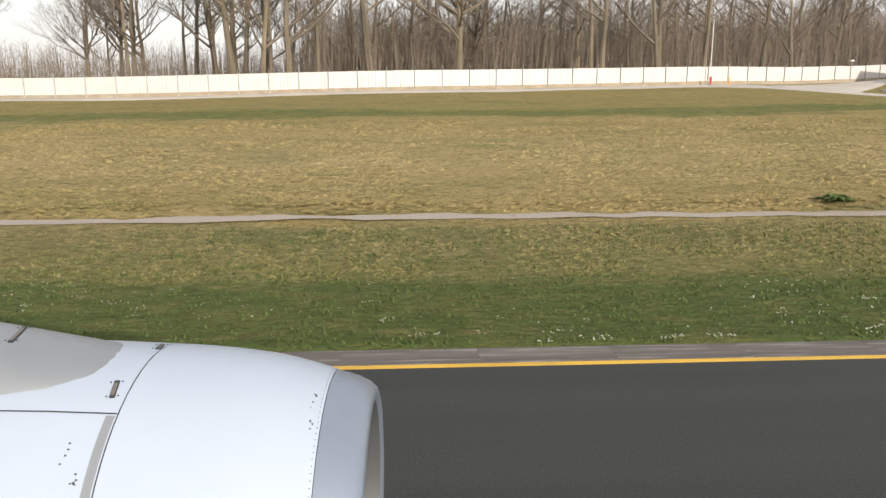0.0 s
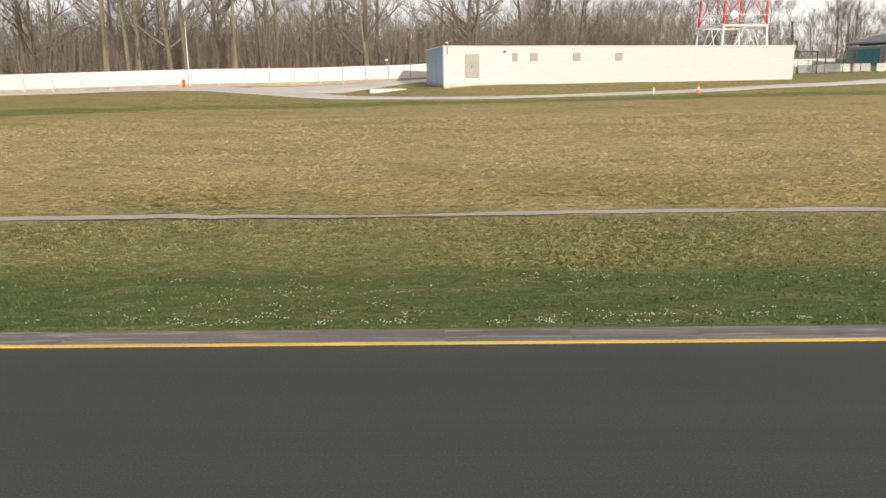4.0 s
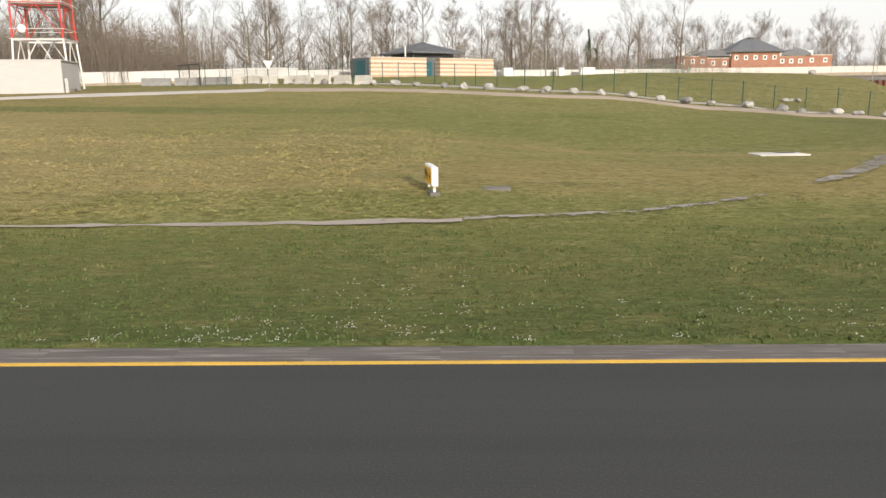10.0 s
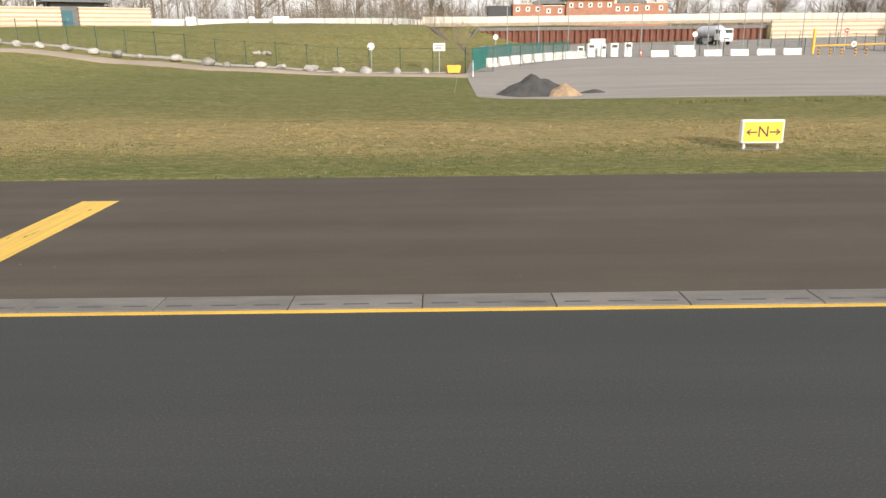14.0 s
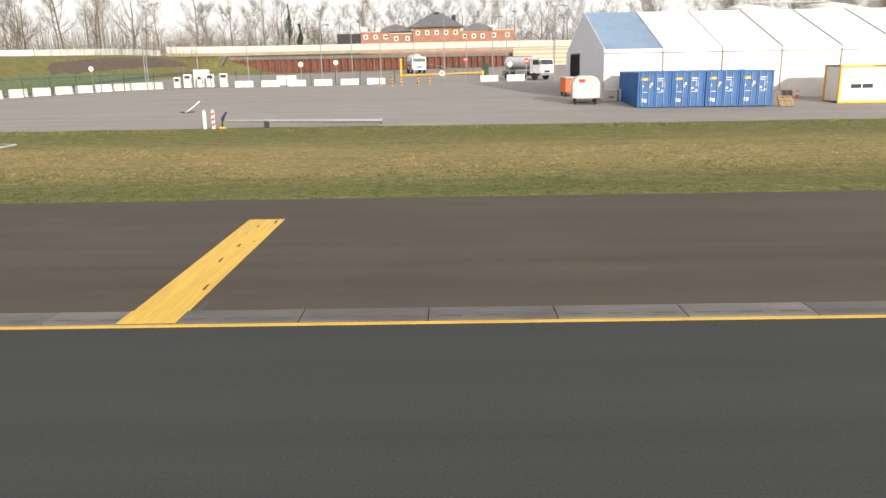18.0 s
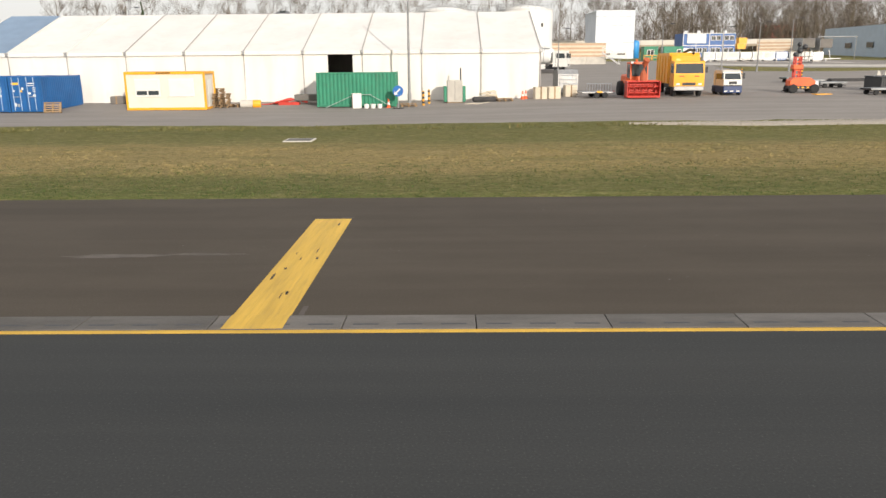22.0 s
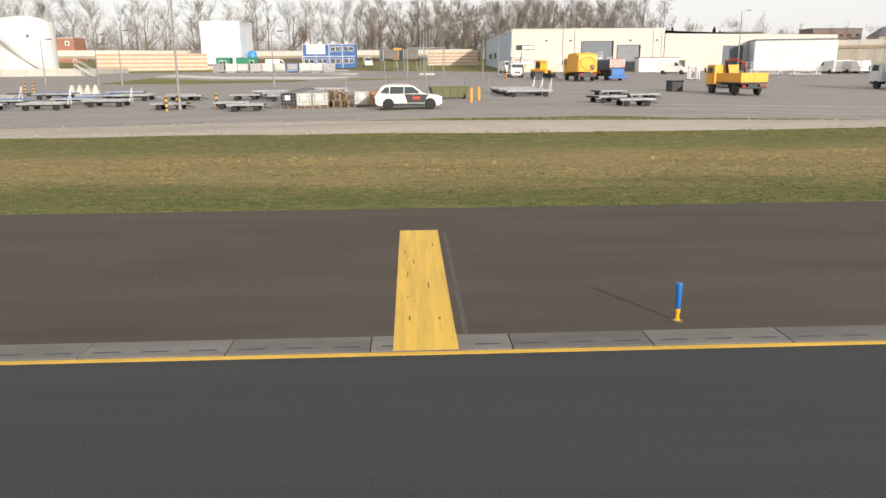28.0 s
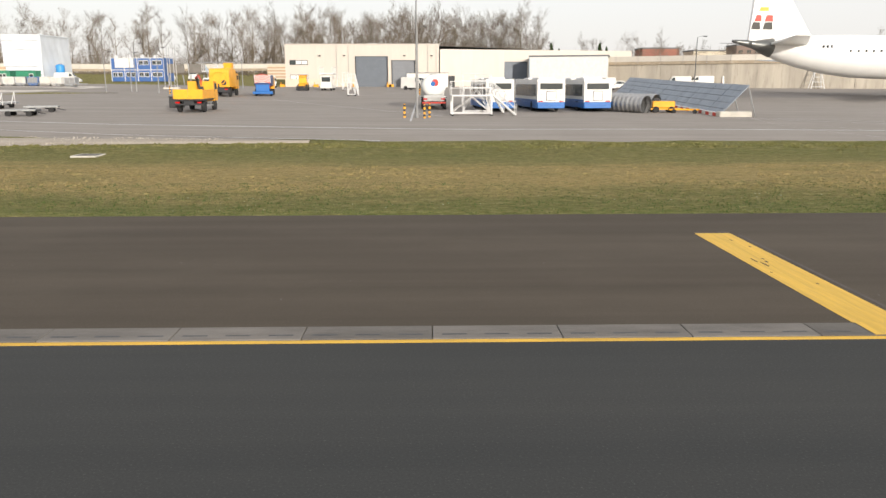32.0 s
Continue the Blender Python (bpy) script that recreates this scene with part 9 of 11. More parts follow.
stair = part("spiral_stair", g, GALV, T1, "galvanised curved stair")
for zz in (-0.08, 0.55, 1.0):
    rail.tube([(math.cos(radians(205 + 118 * k / 30)) * 5.6, math.sin(radians(205 + 118 * k / 30)) * 5.6, 8.7 * (1 - k / 30) + 0.15 + zz) for k in range(31)], 0.05 if zz < 0 else 0.022, 5)
part("stair_rail", rail, GALV, stair)
for a0 in (218, 300):
    for k in range(2):
        a = radians(a0 + k * 2.6)
        part("number_digit", Geo().box(-0.03, 0.03, -0.09, 0.09, -0.3, 0.3, 0, pose(math.cos(a) * 4.88, math.sin(a) * 4.88, 6.3, 0, 0, math.degrees(a))), INK, T1)
T2 = storage_tank(286.0, 137.0, 4.7, 12.0, 12.9, 3.1, "wide white steel fuel storage tank beside a larger stair tank")
T3 = storage_tank(290.6, 147.5, 3.6, 12.2, 12.8, 3.3, "smaller white fuel tank between two large ones")
for T, r_ in ((T2, 4.73), (T3, 3.63)):
    for a0 in (225, 292):
        a = radians(a0)
        part("number_digit", Geo().box(-0.03, 0.03, -0.1, 0.02, -0.3, 0.3, 0, pose(math.cos(a) * r_, math.sin(a) * r_, 6.2, 0, 0, a0)).box(-0.03, 0.03, 0.12, 0.24, -0.3, 0.3, 0, pose(math.cos(a) * r_, math.sin(a) * r_, 6.2, 0, 0, a0)), INK, T)
t = thing("tank_walkway", "grey steel walkway joining the tops of the tanks", "walkway", pose(286, 136.0, 13.1))
part("deck", Geo().box(0, 14, -0.4, 0.4, -0.1, 0.0, 0.02), GALV, t)
g = Geo()
for k in range(15):
    bar(g, (k, -0.4, 0), (k, -0.4, 1.0), 0.02, 4)
bar(g, (0, -0.4, 1.0), (14, -0.4, 1.0), 0.025, 4)
part("handrail", g, GALV, t)
part("support", Geo().tube([(3, 0, -0.05), (3, 0, -1.4)], 0.06, 6).tube([(12, 0, -0.05), (12, 0, -1.0)], 0.06, 6), GALV, t)
t = thing("bund_wall", "low weathered concrete bund wall round the fuel tanks", "wall", kind="structure")
for k in range(10):
    x = 281.0 + k * 3.2
    z = lie(x, 129.5)
    part("wall_segment", Geo().box(x, x + 3.17, 129.3, 129.7, z - 0.3, z + 1.25, 0.03), CONC_L, t)
part("return_wall", Geo().box(312.8, 313.2, 129.7, 150, lie(313, 135) - 0.3, lie(313, 130) + 1.25, 0.03), CONC_L, t)
t = thing("bund_steps", "white steel steps over the bund wall", "steps", at(313.6, 128.6))
for q in (-0.5, 0.5):
    part("stringer", Geo().tube([(-1.2, q, 1.9), (1.6, q, 0)], 0.06, 5).tube([(-1.2, q, 2.8), (1.6, q, 0.95)], 0.035, 5).tube([(1.6, q, 0), (1.6, q, 0.95)], 0.03, 5).tube([(-1.2, q, 1.0), (-1.2, q, 2.8)], 0.03, 5), WHITE_STEEL, t)
for k in range(6):
    part("tread", Geo().box(-1.1 + k * 0.46, -0.8 + k * 0.46, -0.5, 0.5, 1.72 - k * 0.32, 1.76 - k * 0.32), GALV, t)

# ---- wrapped block, offices, cabins ----
t = thing("wrapped_building", "tall building shell wrapped in white scaffold sheeting", "building", pose(320.1, 177, 3.9))
SHEET = paint("scaffold_sheeting", (0.66, 0.70, 0.76), 0.5, 0, 0.25, 0.08, 3, 0.1, 0.2, (0.50, 0.55, 0.62))
W_, D_, H_ = 8.8, 14.0, 10.5
n = 16
for name, along, length in (("sheeting", 0, W_), ("side_sheeting", 1, D_), ("side_sheeting", 2, D_)):
    g = Geo()
    for i in range(n + 1):
        for k in range(9):
            z = H_ * k / 8 - (0.6 if k == 0 else 0)
            f = length * i / n
            w = 0.10 * math.sin(i * 1.9 + k * 0.8 + along) + 0.22 * math.sin(k * 0.75) * math.sin(math.pi * i / n)
            g.v.append(((f, -w, z), (W_ + w, f, z), (-w, f, z))[along])
    for i in range(n):
        for k in range(8):
            f = (i * 9 + k, (i + 1) * 9 + k, (i + 1) * 9 + k + 1, i * 9 + k + 1)
            g.f.append(f if along < 2 else tuple(reversed(f)))
    part(name, g, SHEET, t, "", True)
part("roof_sheet", Geo().box(-0.1, W_ + 0.1, 0.0, D_, H_ - 0.2, H_ + 0.05, 0.05), SHEET, t)
for k in range(5):
    part("tie_rope", Geo().tube([(0.0, -0.36, 1.6 + k * 1.9), (W_ / 2, -0.42, 1.5 + k * 1.9), (W_, -0.36, 1.6 + k * 1.9)], 0.03, 5), GALV, t)
part("core", Geo().box(0.5, W_ - 0.5, 0.6, D_ - 0.2, -0.6, H_ - 0.3), WHITE, t)
for k in range(3):
    part("site_banner", Geo().box(-3.0 + k * 3.4, 0.2 + k * 3.4, -2.05, -2.0, 0.0, 1.9, 0.01), WHITE, t, "white site banner")
    part("banner_bar", Geo().box(-2.1 + k * 3.4, -0.3 + k * 3.4, -2.07, -2.055, 0.75, 1.1), CONC, t)

t = thing("office_cabins", "two-storey stack of blue and white site offices", "office", pose(341.8, 183, 4.0))
for fl_ in range(2):
    for k in range(4):
        x, z = k * 3.1, fl_ * 2.75
        c = part("module", Geo().box(x + 0.03, x + 3.07, 0, 7, z, z + 2.7, 0.03), paint("office_blue", (0.05, 0.13, 0.36), 0.5, 0, 0.8, 0.1, 20, 0.03, 0.1) if "office_blue" not in bpy.data.materials else bpy.data.materials["office_blue"], t)
        part("frame", Geo().box(x, x + 0.14, -0.05, 0.0, z, z + 2.75).box(x + 0.14, x + 3.1, -0.05, 0.0, z + 2.6, z + 2.75), WHITE, c)
        for q in (0.4, 1.6):
            if fl_ == 1 and k < 2:
                continue
            part("window_frame", Geo().box(x + q, x + q + 1.1, -0.06, 0.0, z + 1.05, z + 2.15, 0.02), WHITE, c)
            part("pane", Geo().box(x + q + 0.1, x + q + 0.52, -0.08, -0.06, z + 1.15, z + 2.05).box(x + q + 0.58, x + q + 1.0, -0.08, -0.06, z + 1.15, z + 2.05), GLASS, c)
part("white_hoarding", Geo().box(1.0, 5.4, -0.12, -0.06, 3.2, 5.3, 0.02), WHITE, t, "white hoarding")
g = Geo()
for k in range(12):
    bar(g, (k * 1.1 + 0.1, 0.1, 5.4), (k * 1.1 + 0.1, 0.1, 6.3), 0.04, 4)
part("roof_posts", g, WHITE_STEEL, t)
for k in range(4):
    part("roof_unit", Geo().box(0.6 + k * 3.1, 1.3 + k * 3.1, 1, 1.8, 5.45, 6.1, 0.03), WHITE_STEEL, t)
for x, w in ((327.2, 2.9), (331.3, 4.0)):
    t = thing("green_cabin", "small green site cabin behind a yellow barrier rail", "cabin", at(x, 160.5))
    part("body", Geo().box(0, w, 0, 2.4, 0, 2.7, 0.03), GREEN, t)
    o = 0.6 if w < 3 else 2.7
    w1 = part("window", Geo().box(o, o + (1.5 if w < 3 else 0.9), -0.05, 0, 1.0, 2.2, 0.02), WHITE, t)
    part("pane", Geo().box(o + 0.1, o + (0.7 if w < 3 else 0.8), -0.07, -0.05, 1.1, 2.1), GLASS, w1)
    if w < 3:
        part("pane", Geo().box(o + 0.8, o + 1.4, -0.07, -0.05, 1.1, 2.1), GLASS, w1)
    for k in range(int(w / 0.5)):
        part("corrugation", Geo().box(0.2 + k * 0.5, 0.3 + k * 0.5, -0.03, 0, 0.1, 0.95), GREEN, t)
    part("roof", Geo().box(-0.08, w + 0.08, -0.08, 2.48, 2.7, 2.82, 0.02), GREEN, t)
for k in range(5):
    t = thing("barrier_rail", "yellow steel pedestrian barrier rail", "barrier", at(326.6 + k * 1.8, 158.0), "yellow barrier rails")
    g = Geo()
    for a, b in (((0, 0, 0), (0, 0, 1.05)), ((1.6, 0, 0), (1.6, 0, 1.05)), ((0, 0, 1.05), (1.6, 0, 1.05)), ((0, 0, 0.55), (1.6, 0, 0.55))):
        bar(g, a, b, 0.06, 5)
    part("frame", g, YELLOW, t)
    part("foot", Geo().box(-0.1, 0.1, -0.25, 0.25, 0, 0.04).box(1.5, 1.7, -0.25, 0.25, 0, 0.04), DARK, t)
t = thing("upright_tank", "bright blue upright tank behind the site cabins", "tank", at(330.4, 182))
part("shell", Geo().lathe([(0.98, -0.3), (0.98, 3.6), (0.8, 3.95), (0.05, 4.05)], 24), paint("sky_blue_plastic", (0.04, 0.27, 0.62), 0.45, 0, 1.0, 0.08, 10, 0.02), t, "", True)
part("cap", Geo().lathe([(0.25, 4.0), (0.25, 4.12), (0.02, 4.14)], 12), DARK, t)
t = thing("rubble_chute", "stacked orange rubble containers on a steel post", "container", at(363.6, 205))
part("post", Geo().tube([(0, 0, -0.2), (0, 0, 1.9)], 0.12, 6), GALV, t)
for k in range(2):
    part("tub", Geo().prism([(-1.1 + k * 0.3, 1.7 + k * 1.45), (1.0 + k * 0.3, 1.7 + k * 1.45), (1.2 + k * 0.1, 3.1 + k * 1.45), (-1.2 + k * 0.3, 3.1 + k * 1.45)], -1.0, 1.0), YELLOW, t)
rng = random.Random(31)
kinds = (STEEL, WHITE, STEEL, CONC_L, WHITE, STEEL, BLUE2, CONC_L, WHITE, STEEL)
for i in range(10):
    x, y = 333.2 + i * 2.15, 134.5 + 0.5 * rng.random()
    t = thing("air_cargo_container", "dented aluminium air cargo container with a cut corner", "cargo container", at(x, y + 4, rng.uniform(-6, 6)), "row of cargo containers")
    part("shell", Geo().prism([(-0.75, 0.1), (0.6, 0.1), (1.0, 0.55), (1.0, 1.65), (-0.95, 1.65), (-0.95, 0.35)], -0.76, 0.76), kinds[i], t)
    part("base", Geo().box(-0.8, 0.7, -0.76, 0.76, 0, 0.1, 0.01), GALV, t)
    part("curtain", Geo().box(-0.85, 0.85, -0.78, -0.765, 0.55, 1.55, 0.005), IBC_WHITE if i % 3 else GALV, t)
    g = Geo()
    for q in (-0.95, 0.0, 0.98):
        g.box(q - 0.03, q + 0.03, -0.79, -0.765, 0.3, 1.65)
    part("edge_frame", g, STEEL, t)
t = thing("roller_rack", "long low steel roller rack under cargo containers", "rack", at(333, 137.2))
for k in range(8):
    part("beam", Geo().box(k * 2.9, k * 2.9 + 2.85, -0.1, 0.1, 0.3, 0.45, 0.02), GALV, t)
    part("leg", Geo().box(k * 2.9 + 0.2, k * 2.9 + 0.35, -0.1, 0.1, 0, 0.3), GALV, t)
t = thing("concrete_hardstand", "pale concrete hardstand under the cargo row", "pavement", kind="structure")
for k in range(9):
    x = 331.5 + k * 2.9
    part("slab", Geo().add([(x, 132.5, lie(x, 132.5) + 0.06), (x + 2.86, 132.5, lie(x + 2.86, 132.5) + 0.06), (x + 2.86, 142, lie(x + 2.86, 142) + 0.08), (x, 142, lie(x, 142) + 0.08), (x, 132.5, lie(x, 132.5) - 0.2), (x + 2.86, 132.5, lie(x + 2.86, 132.5) - 0.2), (x + 2.86, 142, lie(x + 2.86, 142) - 0.2), (x, 142, lie(x, 142) - 0.2)], [(0, 1, 2, 3), (7, 6, 5, 4), (0, 4, 5, 1), (1, 5, 6, 2), (2, 6, 7, 3), (3, 7, 4, 0)]), CONC_L, t)

# grey raised gantry cabins on trestle legs
for x, y in ((362.6, 166.0), (366.8, 167.0)):
    t = thing("gantry_cabin", "grey boarding bridge section raised on steel trestles", "boarding bridge", at(x, y, 20))
    zt = 4.4
    part("box", Geo().box(-1.7, 1.7, -1.3, 1.3, zt - 1.9, zt, 0.06), CONC, t)
    part("end_frame", Geo().box(-1.8, -1.7, -1.35, 1.35, zt - 2.4, zt + 0.1, 0.02), GALV, t)
    for a in (-1.3, 1.3):
        for q in (-1, 1):
            part("leg", Geo().tube([(a, q * 0.8, zt - 2.3), (a * 1.2, q * 1.2, 0)], 0.1, 6), GALV, t)
        part("brace", Geo().tube([(a, -0.9, zt - 3.0), (a * 1.1, 1.1, 0.8)], 0.05, 5), GALV, t)
t = thing("pipe_bundle", "cluster of thin white upright poles on concrete feet", "poles", at(370.0, 140))
for k in range(5):
    part("pole", Geo().tube([(k * 0.55 - 1.1, 0.4 * (k % 2), 0), (k * 0.55 - 1.1, 0.4 * (k % 2), 8.2 - 0.4 * (k % 3))], 0.06, 6), GALV, t)
part("foot", Geo().box(-1.4, 1.4, -0.4, 0.8, -0.05, 0.35, 0.05), CONC_L, t)
for x in (370.6,):
    t = thing("high_frame", "thin steel portal frame with a light rail", "frame", at(x, 168))
    for q in (-4, 4):
        part("post", Geo().tube([(q, 0, 0), (q, 0, 4.8)], 0.08, 6), GALV, t)
    part("crossbar", Geo().tube([(-4.2, 0, 4.8), (4.2, 0, 4.8)], 0.14, 6), GALV, t)

# ---- hangar ----
HANGAR = paint("hangar_cladding", (0.56, 0.51, 0.455), 0.5, 0, 0.5, 0.04, 12, 0.02, 0.15, (0.5, 0.45, 0.38), stretch=(1, 1, 0.3))
DOOR_GREY = paint("door_grey", (0.13, 0.15, 0.18), 0.5, 0, 0.8, 0.08, 16, 0.03)
t = thing("hangar", "long cream maintenance hangar with grey roller doors", "hangar", kind="structure")


def wall_bays(parent, x0, y0, x1, y1, z0, z1, w, mat, holes=()):
    """Upright cladding panels along a line, with openings left out."""
    L = math.hypot(x1 - x0, y1 - y0)
    turn = math.degrees(math.atan2(y1 - y0, x1 - x0))
    cuts = sorted({0.0, L, *[h for q in holes for h in q[:2]]})
    for a, b in zip(cuts, cuts[1:]):
        top = [h[2] for h in holes if h[0] <= a + 1e-6 and b <= h[1] + 1e-6]
        n = max(1, round((b - a) / w))
        for k in range(n):
            p, q = a + (b - a) * k / n, a + (b - a) * (k + 1) / n
            part("cladding_panel", Geo().box(p + 0.003, q - 0.003, -0.06, 0.16, (top[0] if top else z0 - 0.6), z1, 0.004, pose(x0, y0, 0, 0, 0, turn)), mat, parent)


wall_bays(t, 387.7, 157.2, 419.1, 157.1, 2.8, 11.2, 1.6, HANGAR, ((14.4, 20.8, 8.9), (21.8, 26.4, 8.1)))
wall_bays(t, 419.3, 157.3, 461.5, 168.0, 2.8, 10.3, 2.4, HANGAR, ((14.0, 19.2, 7.9),))
# west bays take a bluer colour that holds their shade
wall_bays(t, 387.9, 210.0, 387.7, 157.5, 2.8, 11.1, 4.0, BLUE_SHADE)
part("core", Geo().add([(388, 157.6, 2), (419, 157.6, 2), (461, 168.4, 2), (461, 210, 2), (388.2, 210, 2), (388, 157.6, 10.9), (419, 157.6, 10.9), (461, 168.4, 9.9), (461, 210, 9.2), (388.2, 210, 10.2)], [(5, 6, 7, 8, 9), (2, 3, 8, 7), (3, 4, 9, 8)]), SLATE, t)
part("parapet_trim", Geo().box(387.5, 419.3, 157.0, 157.6, 11.2, 11.36, 0.03), HANGAR, t)
for x, w, top in ((402.1, 6.4, 8.9), (409.5, 4.6, 8.1)):
    d = part("roller_door", Geo().box(x, x + w, 157.35, 157.45, 2.5, top - 0.02), DOOR_GREY, t, "grey roller door")
    g = Geo()
    for k in range(int((top - 2.8) / 0.3)):
        g.box(x + 0.05, x + w - 0.05, 157.31, 157.35, 2.85 + k * 0.3, 3.07 + k * 0.3)
    part("door_slats", g, DOOR_GREY if x < 405 else paint("door_pale_grey", (0.22, 0.23, 0.25), 0.5, 0, 0.8, 0.08), d)
    part("door_jamb", Geo().box(x - 0.15, x, 157.0, 157.5, 2.5, top).box(x + w, x + w + 0.15, 157.0, 157.5, 2.5, top), DARK, d)
mm = pose(419.3, 157.3, 0, 0, 0, math.degrees(math.atan2(10.7, 42.2)))
d = part("roller_door", Geo().box(14.0, 19.2, 0.2, 0.3, 2.5, 7.9, 0, mm), DOOR_GREY, t, "grey roller door")
for z in (4.75, 7.65):
    w = part("window", Geo().box(388.6, 392.3, 157.06, 157.16, z - 0.45, z + 0.5, 0.02), DARK, t, "dark-framed strip window")
    for k in range(3):
        part("pane", Geo().box(388.7 + k * 1.2, 389.8 + k * 1.2, 157.03, 157.06, z - 0.33, z + 0.38, 0.005), GLASS if k == 0 and z > 5 else LAMP_WHITE, w)
for x in (398.2, 400.6, 418.5, 416.8):
    part("downpipe", Geo().tube([(x, 157.0, 2.8), (x, 157.0, 11.0)], 0.05, 6), GALV, t)
for x in (394.5, 399.5, 411.8, 417.3):
    part("wall_lamp", Geo().box(x, x + 0.5, 156.75, 157.1, 8.9, 9.1, 0.03), DARK, t)
part("roof_vent", Geo().tube([(399.2, 160, 10.5), (399.2, 160, 14.2)], 0.1, 7).box(404, 406, 165, 167, 10.8, 11.9, 0.05), GALV, t)
part("concrete_base", Geo().box(387.6, 401.8, 156.98, 157.1, 2.2, 4.4, 0.02).box(414.4, 419.2, 156.98, 157.1, 2.2, 4.4, 0.02), paint("cream_block", (0.60, 0.53, 0.44), 0.8, 0, 0.6, 0.07, 10, 0.1), t)
for x, y in ((387.6, 185), (387.5, 195)):
    part("side_window", Geo().box(x - 0.05, x + 0.05, y, y + 3, 6, 7.2, 0.02), GLASS, t)
for x in (401.6, 408.9, 409.3, 414.6, 387.2, 394.0):
    b = thing("guard_block", "yellow guard block at the foot of the hangar", "bollard", at(x, 155.9), "hangar guard blocks")
    part("block", Geo().box(-0.5, 0.5, -0.2, 0.2, 0, 0.55, 0.05), YELLOW, b)
    part("post", Geo().tube([(-0.3, 0, 0.5), (-0.3, 0, 1.0)], 0.07, 7), YELLOW, b)
t = thing("white_shed", "white ribbed metal shed built onto the hangar", "shed", pose(437.5, 155.6, 2.6, 0, 0, -14.5), kind="structure")
for k in range(12):
    part("ribbed_panel", Geo().box(k * 1.3 + 0.004, (k + 1) * 1.3 - 0.004, 0, 0.15, -0.3, 6.1, 0.015), WHITE_STEEL, t)
part("core", Geo().box(0.1, 15.5, 0.16, 9.5, -0.3, 6.1), CREAM, t)
# the side wall's shade is put into its colour
part("side_wall", Geo().box(-0.12, 0.1, 0.0, 9.5, -0.3, 6.1, 0.02), BLUE_SHADE, t, "side wall with its shade painted in blue-grey")
part("roof_trim", Geo().box(-0.2, 15.8, -0.15, 9.6, 6.1, 6.35, 0.04), SLATE, t)
t = thing("white_container", "white store container with an open dark door", "container", at(412.6, 152.2, 2))
part("body", Geo().box(0, 8.2, 0, 2.6, 0, 2.8, 0.05), WHITE, t)
part("roof", Geo().box(-0.1, 8.3, -0.1, 2.7, 2.8, 2.92, 0.02), SLATE, t)
part("door", Geo().box(8.3, 9.6, 0.3, 0.4, 0.1, 2.3, 0.01), DARK, t, "dark doorway")


# ---- stairs and platforms ----
def stair_platform(x, y, turn, h, w, d, label, run=2.4):
    """A wheeled work platform with a side stair."""
    t = rig("work_platform", label, "platform", x, y, turn)
    part("deck", Geo().box(-w / 2, w / 2, -d / 2, d / 2, h - 0.12, h, 0.02), WHITE_STEEL, t)
    for a in (-w / 2 + 0.06, w / 2 - 0.06):
        for q in (-d / 2 + 0.06, d / 2 - 0.06):
            part("leg", Geo().box(a - 0.06, a + 0.06, q - 0.06, q + 0.06, 0.15, h - 0.12, 0.01), WHITE_STEEL, t)
            part("castor", Geo().lathe([(0.12, -0.04), (0.12, 0.04)], 12, pose(a, q, 0.12, 90)), RUBBER, t)
    for q in (-d / 2 + 0.06, d / 2 - 0.06):
        g = Geo()
        bar(g, (-w / 2, q, 0.25), (w / 2, q, 0.25), 0.05)
        bar(g, (-w / 2, q, 0.3), (0, q, h - 0.15), 0.035)
        bar(g, (w / 2, q, 0.3), (0, q, h - 0.15), 0.035)
        part("brace", g, WHITE_STEEL, t)
        g = Geo()
        n = max(2, int(w / 0.8))
        for k in range(n + 1):
            bar(g, (-w / 2 + w * k / n, q, h), (-w / 2 + w * k / n, q, h + 1.1), 0.025)
        for z in (0.55, 1.1):
            bar(g, (-w / 2, q, h + z), (w / 2, q, h + z), 0.025)
        part("guard_rail", g, WHITE_STEEL, t)
    st = part("stair", Geo().tube([(w / 2, -d / 2 + 0.1, h), (w / 2 + run, -d / 2 + 0.1, 0.1)], 0.06, 5).tube([(w / 2, -d / 2 + 0.9, h), (w / 2 + run, -d / 2 + 0.9, 0.1)], 0.06, 5), WHITE_STEEL, t)
    n = max(4, int(h / 0.22))
    for k in range(n):
        f = (k + 0.5) / n
        part("tread", Geo().box(w / 2 + run * f - 0.12, w / 2 + run * f + 0.12, -d / 2 + 0.1, -d / 2 + 0.9, h * (1 - f) + 0.05, h * (1 - f) + 0.09), GALV, st)
    g = Geo()
    for q in (-d / 2 + 0.1, -d / 2 + 0.9):
        bar(g, (w / 2, q, h + 1.05), (w / 2 + run, q, 1.15), 0.025)
        bar(g, (w / 2, q, h + 0.55), (w / 2 + run, q, 0.65), 0.02)
        for k in range(4):
            f = k / 3
            bar(g, (w / 2 + run * f, q, h * (1 - f) + 0.1), (w / 2 + run * f, q, h * (1 - f) + 1.1), 0.022)
    part("stair_rail", g, WHITE_STEEL, st)
    return t


